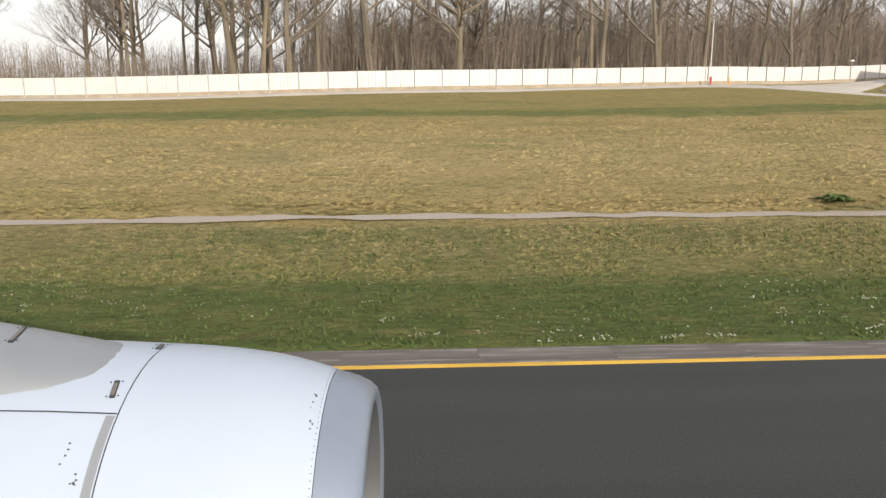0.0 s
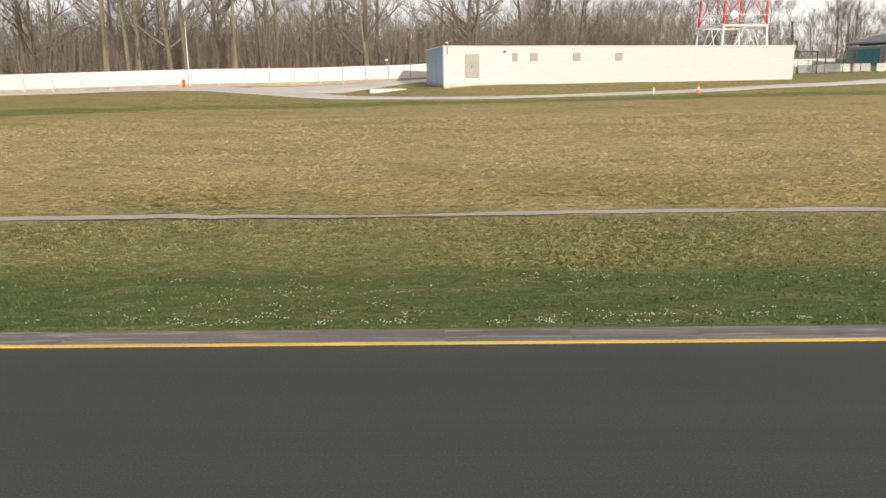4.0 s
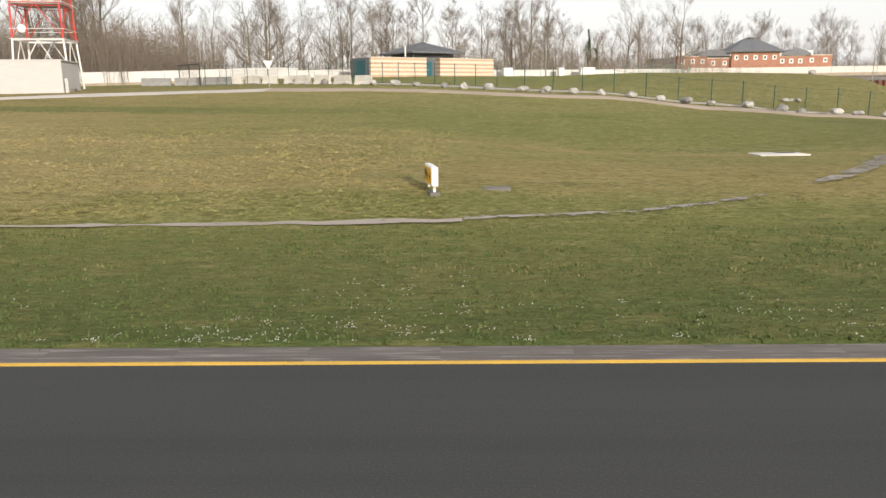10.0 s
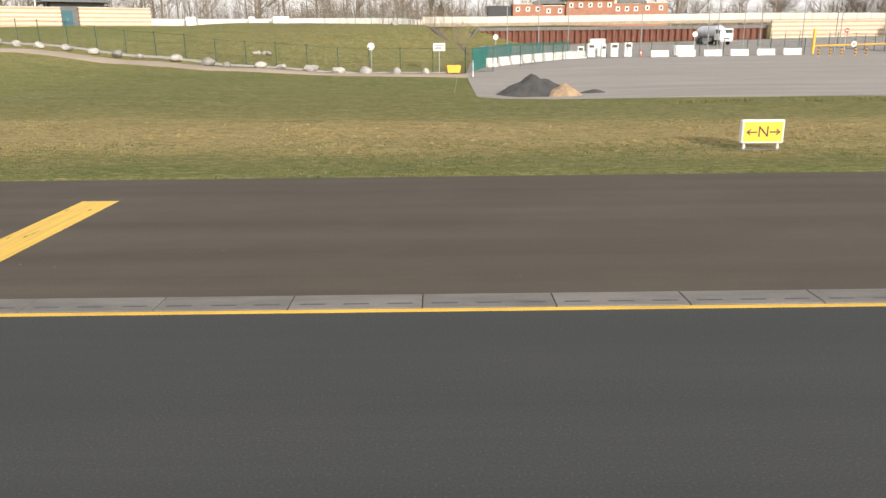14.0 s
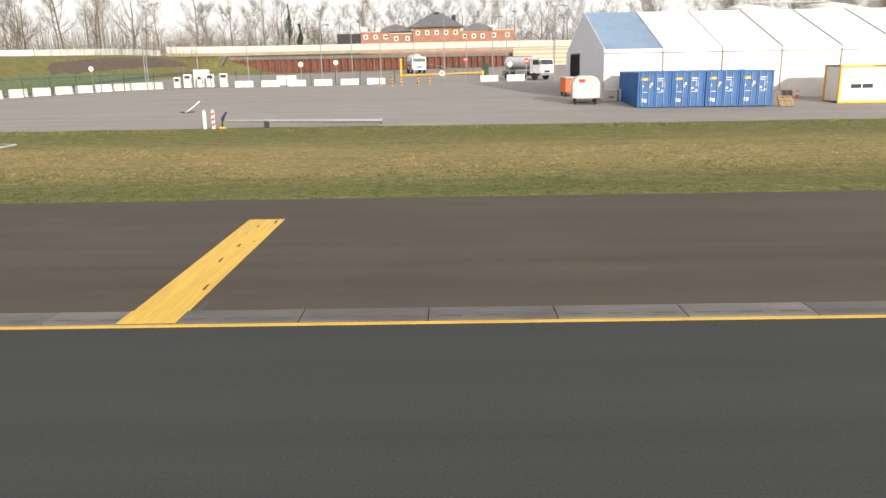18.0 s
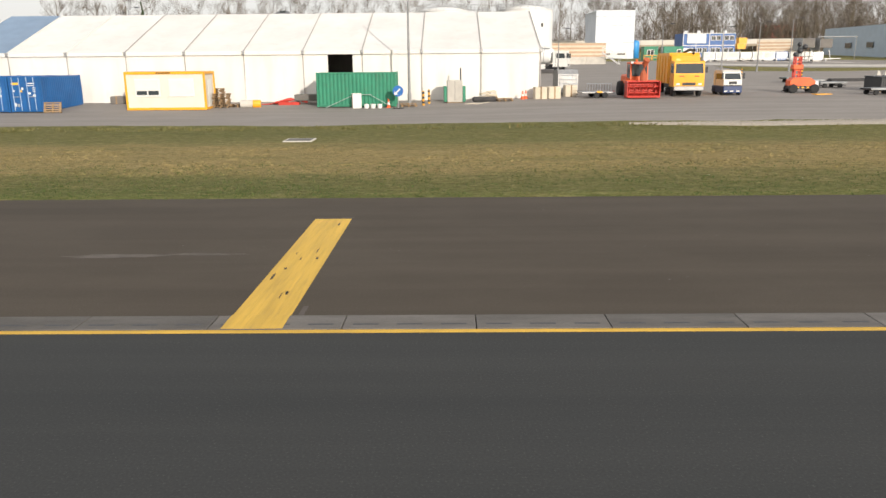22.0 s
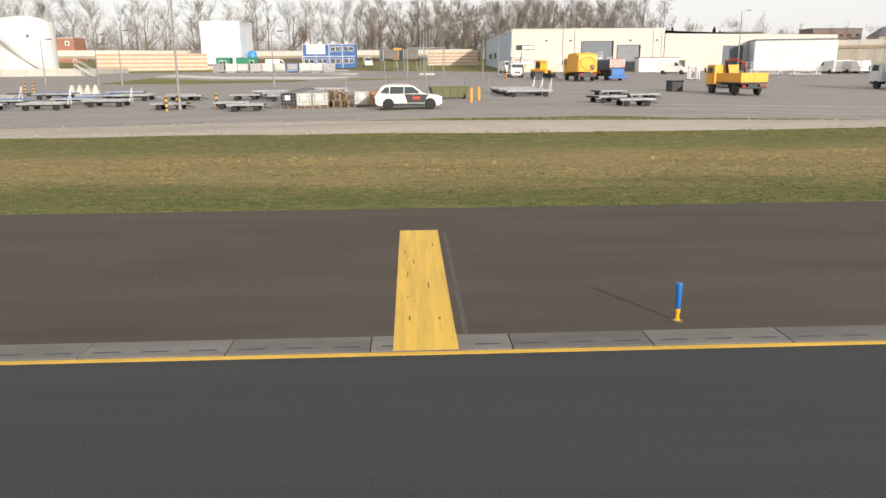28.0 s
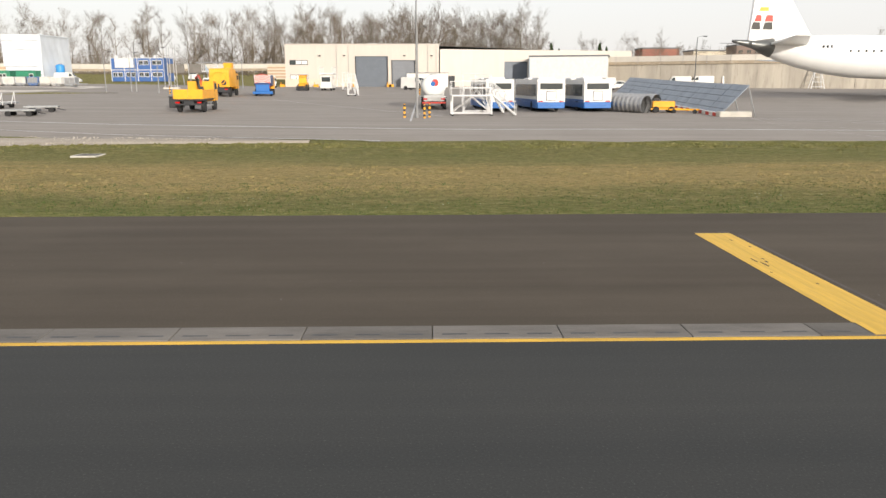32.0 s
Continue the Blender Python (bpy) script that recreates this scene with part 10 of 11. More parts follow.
stair_platform(420.4, 63.4, 3, 1.75, 3.4, 1.6, "white steel wheeled work platform with a side stair", 2.0)
stair_platform(421.0, 66.4, 3, 2.3, 2.4, 1.4, "taller white steel work platform beside the buses", 1.2)
stair_platform(406.2, 105.8, 0, 1.9, 1.1, 0.9, "small wheeled white step platform on the apron", 0.4)
stair_platform(402.3, 134.8, 0, 2.0, 1.1, 0.9, "wheeled white step platform beside the hangar door", 0.4)
v = rig("passenger_stairs", "white stair lorry with a covered head platform", "stair truck", 383.4, 120.0, -91)
part("bed", Geo().box(-3.2, 2.4, -1.0, 1.0, 0.5, 0.75, 0.03), WHITE, v)
cab(v, 2.6, 1.5, 2.0, 0.6, 2.2, WHITE, 0.15)
st = part("stair", Geo().tube([(-3.4, -0.8, 0.45), (1.2, -0.8, 3.2)], 0.1, 6).tube([(-3.4, 0.8, 0.45), (1.2, 0.8, 3.2)], 0.1, 6), WHITE_STEEL, v)
for k in range(13):
    part("tread", Geo().box(-3.3 + k * 0.36, -3.02 + k * 0.36, -0.75, 0.75, 0.56 + k * 0.215, 0.6 + k * 0.215), GALV, st)
for q in (-0.85, 0.85):
    part("side_panel", Geo().add([(-3.4, q - 0.02, 0.6), (1.2, q - 0.02, 3.3), (1.2, q - 0.02, 4.2), (-3.4, q - 0.02, 1.5), (-3.4, q + 0.02, 0.6), (1.2, q + 0.02, 3.3), (1.2, q + 0.02, 4.2), (-3.4, q + 0.02, 1.5)], [(0, 1, 2, 3), (7, 6, 5, 4), (0, 4, 5, 1), (1, 5, 6, 2), (2, 6, 7, 3), (3, 7, 4, 0)]), BLUE_SHADE, st, "pale blue-grey side panel")
    part("strut", Geo().tube([(0.6, q * 0.9, 0.75), (0.6, q * 0.9, 3.0)], 0.07, 6).tube([(-2.2, q * 0.9, 0.75), (0.6, q * 0.9, 2.6)], 0.05, 6), WHITE_STEEL, v)
pl = part("head_platform", Geo().box(1.2, 2.8, -1.0, 1.0, 3.1, 3.25, 0.03), WHITE_STEEL, v)
g = Geo()
for q in (-0.95, 0.95):
    for x in (1.25, 2.0, 2.75):
        bar(g, (x, q, 3.25), (x, q, 4.3), 0.03)
    for z in (3.7, 4.3):
        bar(g, (1.25, q, z), (2.75, q, z), 0.03)
part("guard_rail", g, WHITE_STEEL, pl)
axles(v, (1.7, -2.2), 1.9, 0.42, 0.26)
stair_platform(398.0, 150.0, 8, 1.6, 2.2, 1.2, "white step platform at the hangar wall", 1.2)
stair_platform(426.5, 128.0, 4, 1.1, 5.0, 1.6, "low white equipment platform before the shed", 0.8)
stair_platform(432.5, 126.0, 4, 1.0, 4.0, 1.6, "low red and white equipment trailer by the shed", 0.8)
t = thing("trestle_ladder", "pale steel trestle ladder on the far apron", "ladder", at(490.8, 143.8))
g = Geo()
for q in (-1, 1):
    bar(g, (q * 1.3, -0.6, 0), (q * 0.3, 0, 4.6), 0.08)
    bar(g, (q * 1.3, 0.6, 0), (q * 0.3, 0, 4.6), 0.08)
part("legs", g, WHITE_STEEL, t)
for k in range(5):
    part("rung", Geo().tube([(-1.2 + 0.2 * k, -0.5 + 0.1 * k, 0.4 + 0.9 * k), (1.2 - 0.2 * k, -0.5 + 0.1 * k, 0.4 + 0.9 * k)], 0.06, 5), WHITE_STEEL, t)

# ---- blast fence, pipes, ground power unit ----
t = thing("blast_fence", "long leaning blue-grey steel blast fence", "blast fence", kind="structure")
A, B, N = Vector((441.3, 63.0, 0)), Vector((444.3, 112.0, 0)), 12
for k in range(N):
    a, b = A.lerp(B, (k + 0.012) / N), A.lerp(B, (k + 0.988) / N)
    za, zb = lie(a.x, a.y) + 0.15, lie(b.x, b.y) + 0.15
    off = Vector((2.2, -0.45, 0))
    th = Vector((0.06, 0, -0.05))
    g = Geo()
    m = 5
    for q in range(m):
        f0, f1 = q / m + 0.008, (q + 1) / m - 0.008
        a0, b0 = a + off * f0 + Vector((0, 0, za + 2.5 * f0)), b + off * f0 + Vector((0, 0, zb + 2.5 * f0))
        a1, b1 = a + off * f1 + Vector((0, 0, za + 2.5 * f1)), b + off * f1 + Vector((0, 0, zb + 2.5 * f1))
        g.add([a0, b0, b1, a1, a0 + th, b0 + th, b1 + th, a1 + th], [(3, 2, 1, 0), (4, 5, 6, 7), (0, 1, 5, 4), (2, 3, 7, 6), (1, 2, 6, 5), (3, 0, 4, 7)])
    part("panel", g, BLAST, t)
    part("rear_strut", Geo().tube([a + off * 0.95 + Vector((0.05, 0, za + 2.3)), a + Vector((2.9, -0.4, za - 0.1))], 0.07, 5), GALV, t)
    base = part("base_beam", Geo().add([a + Vector((-0.25, 0, za - 0.3)), b + Vector((-0.25, 0, zb - 0.3)), b + Vector((0.2, 0, zb - 0.3)), a + Vector((0.2, 0, za - 0.3)), a + Vector((-0.25, 0, za + 0.2)), b + Vector((-0.25, 0, zb + 0.2)), b + Vector((0.2, 0, zb + 0.2)), a + Vector((0.2, 0, za + 0.2))], [(3, 2, 1, 0), (4, 5, 6, 7), (0, 1, 5, 4), (1, 2, 6, 5), (2, 3, 7, 6), (3, 0, 4, 7)]), WHITE, t)
    for q in range(2):
        p0, p1 = a.lerp(b, q * 0.5), a.lerp(b, q * 0.5 + 0.25)
        part("red_block", Geo().add([p0 + Vector((-0.262, 0, za - 0.2)), p1 + Vector((-0.262, 0, za - 0.2)), p1 + Vector((-0.262, 0, za + 0.207)), p0 + Vector((-0.262, 0, za + 0.207)), p1 + Vector((0.21, 0, za + 0.207)), p0 + Vector((0.21, 0, za + 0.207))], [(3, 2, 1, 0), (2, 3, 5, 4)]), RED, base)
t = thing("concrete_block", "long pale concrete end block of the fence", "concrete block", at(442.2, 62.4, 4))
part("block", Geo().box(-1.3, 1.5, -0.4, 0.4, 0, 0.5, 0.06), CONC_L, t)
for (xa, ya), (xb, yb), r in (((431.9, 72.6), (436.3, 67.2), 0.8), ((434.2, 75.6), (438.2, 70.6), 0.8)):
    t = thing("culvert_pipe", "large galvanised corrugated culvert pipe lying down", "pipe", group="culvert pipes")
    a, b = Vector((xa, ya, lie(xa, ya) + r)), Vector((xb, yb, lie(xb, yb) + r))
    n = 44
    part("pipe", Geo().tube([a.lerp(b, k / n) for k in range(n + 1)], [r + 0.035 * math.sin(k * 2.1) for k in range(n + 1)], 24, False), GALV, t, "", False)
    part("end_rim", Geo().tube([b - (b - a).normalized() * 0.06, b], r + 0.045, 24, False), STEEL, t)
v = rig("power_unit", "yellow towed ground power unit with drawbar", "power unit", 438.2, 68.6, 175)
part("body", Geo().box(-1.0, 1.0, -0.55, 0.55, 0.45, 1.05, 0.06), YELLOW, v)
part("panel", Geo().box(-0.3, 0.6, -0.57, -0.55, 0.6, 0.95).box(0.3, 0.9, -0.2, 0.2, 1.05, 1.3, 0.04), DARK, v)
part("frame", Geo().box(-1.6, 1.3, -0.6, -0.5, 0.3, 0.42, 0.01).box(-1.6, 1.3, 0.5, 0.6, 0.3, 0.42, 0.01), YELLOW, v)
part("drawbar", Geo().tube([(1.2, 0, 0.36), (2.3, 0, 0.2)], 0.05, 5), YELLOW, v)
axles(v, (-0.7, 0.7), 1.3, 0.3, 0.18)
v = rig("tow_frame", "low yellow towing frame on small wheels", "trailer", 439.9, 67.6, 160)
part("frame", Geo().box(-1.3, 1.3, -0.5, -0.42, 0.3, 0.42, 0.01).box(-1.3, 1.3, 0.42, 0.5, 0.3, 0.42, 0.01).box(-1.3, -1.2, -0.42, 0.42, 0.3, 0.42).box(1.2, 1.3, -0.42, 0.42, 0.3, 0.42), YELLOW, v)
axles(v, (-0.9, 0.9), 1.1, 0.2, 0.14)

# ---- parked airliner ----
AIR_WHITE = paint("airliner_white", (0.78, 0.78, 0.77), 0.3, 0, 0.5, 0.03, 8, 0.01, 0.08, (0.6, 0.58, 0.55))
TAIL_GREY = paint("tail_cone_grey", (0.16, 0.165, 0.16), 0.35, 0.6, 1.0, 0.2, 10, 0.02)
t = thing("airliner", "white wide-body airliner parked with its tail towards the fence", "airliner", pose(458.4, 100.0, 0, 0, 0, 6))
prof = ((0.0, 8.55, 0.28), (1.0, 8.4, 0.5), (2.5, 8.15, 0.95), (4.5, 7.85, 1.5), (7.5, 7.5, 2.05), (11.0, 7.2, 2.5), (15.0, 6.95, 2.78), (19.0, 6.85, 2.85), (48.0, 6.85, 2.85), (54.0, 6.8, 2.5), (58.0, 6.6, 1.7), (60.5, 6.4, 0.4))
g = Geo()
n = 40
for x, z, r in prof:
    for j in range(n):
        a = 2 * math.pi * j / n
        g.v.append((x, math.cos(a) * r, z + math.sin(a) * r))
for i in range(len(prof) - 1):
    for j in range(n):
        q = (j + 1) % n
        g.f.append((i * n + j, (i + 1) * n + j, (i + 1) * n + q, i * n + q))
g.f.append(tuple(range(n)))
body = part("fuselage", g, AIR_WHITE, t, "", True)
part("tail_cone", Geo().tube([(0.6, 0, 8.48), (0.0, 0, 8.58), (-1.2, 0, 8.75), (-1.9, 0, 8.85)], [0.52, 0.42, 0.26, 0.16], 20), TAIL_GREY, t, "dark metal tail cone", True)
part("cone_collar", Geo().tube([(3.4, 0, 8.03), (2.4, 0, 8.18), (1.0, 0, 8.42), (0.55, 0, 8.5)], [1.24, 0.96, 0.53, 0.5], 24, False), TAIL_GREY, t, "", True)
fin = part("fin", Geo().prism([(0.2, 8.6), (9.0, 9.4), (3.6, 17.2), (0.9, 17.2)], -0.22, 0.22), AIR_WHITE, t)
for k, (xx, zz, w, h, mt) in enumerate(((0.4, 10.3, 1.3, 0.9, INK), (2.0, 10.3, 1.4, 0.9, INK), (0.8, 11.3, 1.0, 0.8, RED), (2.2, 11.3, 1.2, 0.8, RED), (1.3, 12.6, 1.4, 0.5, YELLOW))):
    part("tail_mark", Geo().prism([(xx, zz), (xx + w, zz), (xx + w - 0.1, zz + h), (xx + 0.25, zz + h)], -0.235, 0.235), mt, fin)
for q in (-1, 1):
    part("stabiliser", Geo().add([(3.0, q * 0.8, 8.3), (7.8, q * 1.3, 8.3), (3.0, q * 9.5, 9.0), (1.2, q * 9.5, 9.0), (3.0, q * 0.8, 8.6), (7.8, q * 1.3, 8.7), (3.0, q * 9.5, 9.1), (1.2, q * 9.5, 9.1)], [(0, 1, 2, 3), (7, 6, 5, 4), (0, 4, 5, 1), (1, 5, 6, 2), (2, 6, 7, 3), (3, 7, 4, 0)]), AIR_WHITE, t)
    part("wing", Geo().add([(25, q * 2.6, 5.4), (36, q * 2.6, 5.2), (20, q * 28, 7.2), (17.5, q * 28, 7.2), (25, q * 2.6, 5.8), (36, q * 2.6, 6.0), (20, q * 28, 7.35), (17.5, q * 28, 7.35)], [(0, 1, 2, 3), (7, 6, 5, 4), (0, 4, 5, 1), (1, 5, 6, 2), (2, 6, 7, 3), (3, 7, 4, 0)]), AIR_WHITE, t)
    for k in range(30):
        x = 13.0 + k * 1.05
        r = float(np.interp(x, [p[0] for p in prof], [p[2] for p in prof]))
        part("cabin_window", Geo().box(x, x + 0.2, q * r - 0.1, q * (r - 0.0) + 0.06, 7.4, 7.68, 0.02), GLASS, body)
    for k in range(3):
        part("cabin_window", Geo().box(9.4 + 0.55 * k, 9.6 + 0.55 * k, q * 2.3 - 0.1, q * 2.3 + 0.12, 7.95, 8.25, 0.02), GLASS, body)
gz = lie(485, 100)
for gx, gy in ((30.0, -4.2), (30.0, 4.2), (54.0, 0.0)):
    lg = part("landing_gear", Geo().tube([(gx, gy, 5.0), (gx, gy, gz + 0.7)], 0.2, 8), GALV, t)
    for k in (-0.7, 0.7):
        for q in (-0.4, 0.4):
            part("tyre", Geo().lathe([(0.3, -0.2), (0.62, -0.2), (0.68, 0), (0.62, 0.2), (0.3, 0.2)], 16, pose(gx + k, gy + q, gz + 0.68, 90)), RUBBER, lg)

# ---- far houses and flats beyond the flyover ----
def far_house(x, y, w, d, h, roof, wall, rmat, label, turn=0):
    t = thing("far_house", label, "house", at(x, y, turn))
    part("wall", Geo().box(0, w, 0, d, -2, h), wall, t)
    if roof:
        part("roof", Geo().add([(-0.4, -0.4, h), (w + 0.4, -0.4, h), (w + 0.4, d + 0.4, h), (-0.4, d + 0.4, h), (w * 0.2, d / 2, h + roof), (w * 0.8, d / 2, h + roof)], [(0, 1, 5, 4), (1, 2, 5), (2, 3, 4, 5), (3, 0, 4)]), rmat, t)
    else:
        part("roof_edge", Geo().box(-0.2, w + 0.2, -0.2, d, h, h + 0.7), rmat, t)
    n = max(2, int(w / 4))
    for fl_ in range(max(1, int(h / 3.2))):
        for k in range(n):
            x0 = w * (k + 0.25) / n
            win = part("window", Geo().box(x0, x0 + w / n * 0.5, -0.1, 0.0, 1.0 + fl_ * 3.1, 2.5 + fl_ * 3.1), GLASS, t)
    return t


far_house(521, 372, 18, 14, 12.0, 0, paint("far_dull_red", (0.30, 0.13, 0.10), 0.9, 0, 0.6, 0.1, 8, 0.1), SLATE, "distant red-topped flats behind the flyover")
far_house(548, 378, 17, 12, 11.0, 0, STRIPE_CREAM, SLATE, "distant grey and white flats behind the flyover", 6)
far_house(575, 392, 26, 14, 14.0, 0, paint("far_brown_brick", (0.20, 0.15, 0.13), 0.9, 0, 0.6, 0.1, 8, 0.1), SLATE, "distant dark brick flats behind bare trees")
far_house(598, 372, 22, 12, 10.0, 5.0, STRIPE_CREAM, SLATE, "distant pale house with a hipped slate roof", -4)
far_house(624, 378, 20, 12, 9.5, 5.5, STRIPE_TAN, SLATE, "distant tan house with a hipped slate roof", -4)
far_house(652, 384, 30, 14, 13.0, 5.0, BLUE_SHADE, SLATE, "distant blue-grey hall with a slate roof", -6)
far_house(446, 395, 16, 12, 11.0, 0, paint("dusty_red", (0.40, 0.12, 0.10), 0.9, 0, 0.6, 0.1, 8, 0.1), RED, "distant low red building among the trees")


# ---- marks on the asphalt ----
PATCH = asphalt("repair_patch", (0.095, 0.062, 0.05), (0.12, 0.082, 0.067), 0.3, (0.085, 0.066, 0.06))
RIM = paint("pale_sealant", (0.16, 0.15, 0.14), 0.9, 0, 3, 0.2, 30, 0.1)
SCUFF = paint("dusty_scuff", (0.115, 0.098, 0.083), 0.9, 0, 3, 0.25, 30, 0.1, 0.5, (0.09, 0.075, 0.062))
CRACK = paint("bitumen_crack", (0.018, 0.018, 0.019), 0.5, 0, 3, 0.2, 30, 0.1)
SPLASH = paint("yellow_splash", (0.34, 0.23, 0.06), 0.8, 0, 2, 0.25, 25, 0.1, 0.5, (0.1, 0.08, 0.06))


def blotch(x, y, rx, ry, mat, label, z=0.004, seed=0, name="stain"):
    rg = random.Random(seed)
    g = Geo()
    n = 26
    vs = [(0, 0, 0)]
    for k in range(n):
        a = 2 * math.pi * k / n
        r = 1 + rg.uniform(-0.28, 0.28)
        vs.append((math.cos(a) * rx * r, math.sin(a) * ry * r, 0))
    g.add(vs, [(0, k + 1, (k + 1) % n + 1) for k in range(n)])
    return solid(name, g, mat, label, name, "structure", m=pose(x, y, z))


for x, y, w, d in ((143.96, 14.9, 0.47, 0.86), (154.85, 14.92, 0.47, 0.85), (214.5, 14.6, 0.55, 0.8)):
    solid("patch_rim", Geo().box(x - w - 0.035, x + w + 0.035, y - d - 0.05, y + d + 0.05, -0.02, 0.004), RIM, "pale sealed rim of an asphalt repair", "road patch", "structure")
    solid("repair_patch", Geo().box(x - w, x + w, y - d, y + d, -0.02, 0.008), PATCH, "square reddish asphalt repair patch", "road patch", "structure")
for k, (x, y, rx, ry) in enumerate(((169.7, 14.5, 0.42, 0.10), (169.3, 14.55, 0.2, 0.06))):
    blotch(x, y, rx, ry, SPLASH, "faded splash of yellow paint on the asphalt", 0.004, k, "paint_splash")
for k, (x, y, rx, ry) in enumerate(((381.8, 17.2, 1.4, 0.10), (382.8, 15.9, 1.7, 0.12), (280.7, 13.9, 1.0, 0.14), (282.3, 14.0, 0.8, 0.08), (257.8, 17.5, 1.6, 0.09), (300.0, 17.3, 0.7, 0.06))):
    blotch(x, y, rx, ry, SCUFF, "pale dusty scuff on the asphalt", 0.004, k + 9, "scuff")
rng = random.Random(77)


def crack(pts, w, label="dark tarred crack across the asphalt"):
    g = Geo()
    pts = [Vector((x, y, 0.003)) for x, y in pts]
    fine = []
    for a, b in zip(pts, pts[1:]):
        n = max(2, int((b - a).length / 0.15))
        fine += [a.lerp(b, k / n) + Vector((0, rng.uniform(-0.02, 0.02), 0)) for k in range(n)]
    for k, p in enumerate(fine):
        ww = w * rng.uniform(0.5, 1.2)
        g.v += [(p.x, p.y - ww, p.z), (p.x, p.y + ww, p.z)]
    g.f += [(2 * k, 2 * k + 2, 2 * k + 3, 2 * k + 1) for k in range(len(fine) - 1)]
    return solid("crack", g, CRACK, label, "crack", "structure")


crack([(276.0, 5.45), (279.85, 5.53), (282.3, 5.6), (285.5, 5.5)], 0.012)
crack([(186.0, 7.55), (188.4, 7.6), (190.5, 7.52), (196, 7.6)], 0.008)
crack([(391.0, 5.3), (392.2, 5.5), (394.5, 5.38), (399, 5.5)], 0.012)
crack([(369.3, 12.2), (369.9, 11.9)], 0.02, "short dark skid mark on the shoulder")
g = Geo()
for k in range(420):
    x, y, s = (rng.uniform(146, 470), rng.uniform(11, 19.8), rng.uniform(0.004, 0.012)) if k % 3 else (rng.gauss(151.2, 1.7), 10.45 + abs(rng.gauss(0, 0.9)), rng.uniform(0.005, 0.014))
    g.box(x - s, x + s, y - s, y + s, 0.0, s, s * 0.3)
solid("loose_grit", g, RIM, "scattered pale grit on the shoulder", "grit", "stuff")


# ---- grass blades, weeds and daisies ----
def blade_material(name, a, b, c):
    n = Nodes(name)
    g = n.add("NewGeometry")
    col = n.ramp(g.outputs["Random Per Island"], [(0.0, a), (0.5, b), (1.0, c)])
    n.link(col, n.bsdf.inputs["Base Color"])
    n.bsdf.inputs["Roughness"].default_value = 0.9
    n.bsdf.inputs["Specular IOR Level"].default_value = 0.15
    return n.mat


def tufts(name, label, count, where, mat, h0, h1, seed, blades=4, w=0.012):
    """Small sheaves of upright blades, thrown over a stretch of ground."""
    rg = np.random.default_rng(seed)
    v, f = [], []
    for i in range(count):
        x, y = where(rg)
        if x is None:
            continue
        z = lie(x, y)
        for b in range(blades):
            a = rg.uniform(0, 6.283)
            h = rg.uniform(h0, h1)
            dx, dy = math.cos(a), math.sin(a)
            ox, oy = x + rg.normal(0, 0.07), y + rg.normal(0, 0.07)
            ln = rg.uniform(0.3, 1.0) * h
            k = len(v)
            ww = w * rg.uniform(0.7, 1.5)
            v += [(ox - dy * ww, oy + dx * ww, z), (ox + dy * ww, oy - dx * ww, z), (ox + dx * ln, oy + dy * ln, z + h)]
            f.append((k, k + 1, k + 2))
    g = Geo()
    g.v, g.f = v, f
    return solid(name, g, mat, label, "grass", "stuff")


def hummocks(name, label, count, where, r0, r1, h0, h1, seed):
    """Low uneven lumps of tussock grass."""
    rg = np.random.default_rng(seed)
    v, f = [], []
    for i in range(count):
        x, y = where(rg)
        if x is None:
            continue
        z, r, h = lie(x, y) - 0.012, rg.uniform(r0, r1), rg.uniform(h0, h1)
        k = len(v)
        for j in range(6):
            a = j * 1.0472 + rg.uniform(-0.3, 0.3)
            q = r * rg.uniform(0.7, 1.25)
            v.append((x + q * math.cos(a), y + 0.8 * q * math.sin(a), z))
        v.append((x + rg.normal(0, 0.25) * r, y + rg.normal(0, 0.25) * r, z + h))
        f += [(k + j, k + (j + 1) % 6, k + 6) for j in range(6)]
    g = Geo()
    g.v, g.f = v, f
    return solid(name, g, GRASS, label, "grass", "stuff")


BLADE_G = blade_material("green_blades", (0.062, 0.095, 0.028), (0.078, 0.11, 0.033), (0.098, 0.122, 0.04))
BLADE_T = blade_material("dry_blades", (0.17, 0.135, 0.062), (0.22, 0.17, 0.08), (0.28, 0.22, 0.108))
BLADE_M = blade_material("mixed_blades", (0.11, 0.12, 0.042), (0.17, 0.16, 0.062), (0.25, 0.21, 0.095))


def span(x0, x1, y0, y1):
    return lambda rg: (rg.uniform(x0, x1), y0 + (y1 - y0) * rg.random() ** 1.2)


def clumped(x0, x1, y0, y1, s, cut):
    def pick(rg):
        x, y = rg.uniform(x0, x1), y0 + (y1 - y0) * rg.random() ** 1.1
        return (x, y) if noise.noise(Vector((x * s, y * s * 1.8, 5))) > cut else (None, None)
    return pick


tufts("verge_grass", "short green grass of the taxiway verge", 24000, span(-24, 143.5, 10.45, 20.0), BLADE_G, 0.025, 0.07, 1, 4, 0.016)
tufts("verge_tussocks", "olive and straw blades in the verge", 7000, clumped(-24, 143.5, 14.2, 24, 0.5, 0.05), BLADE_M, 0.03, 0.08, 2, 5, 0.018)
tufts("dry_sward", "tan dry grass of the rough field", 9000, clumped(-24, 112, 21.3, 40, 0.3, -0.15), BLADE_T, 0.03, 0.07, 3, 5, 0.014)
hummocks("tussock_field", "lumpy tan tussocks over the rough field", 34000, clumped(-24, 128, 21.3, 44, 0.25, -0.2), 0.08, 0.26, 0.035, 0.10, 14)
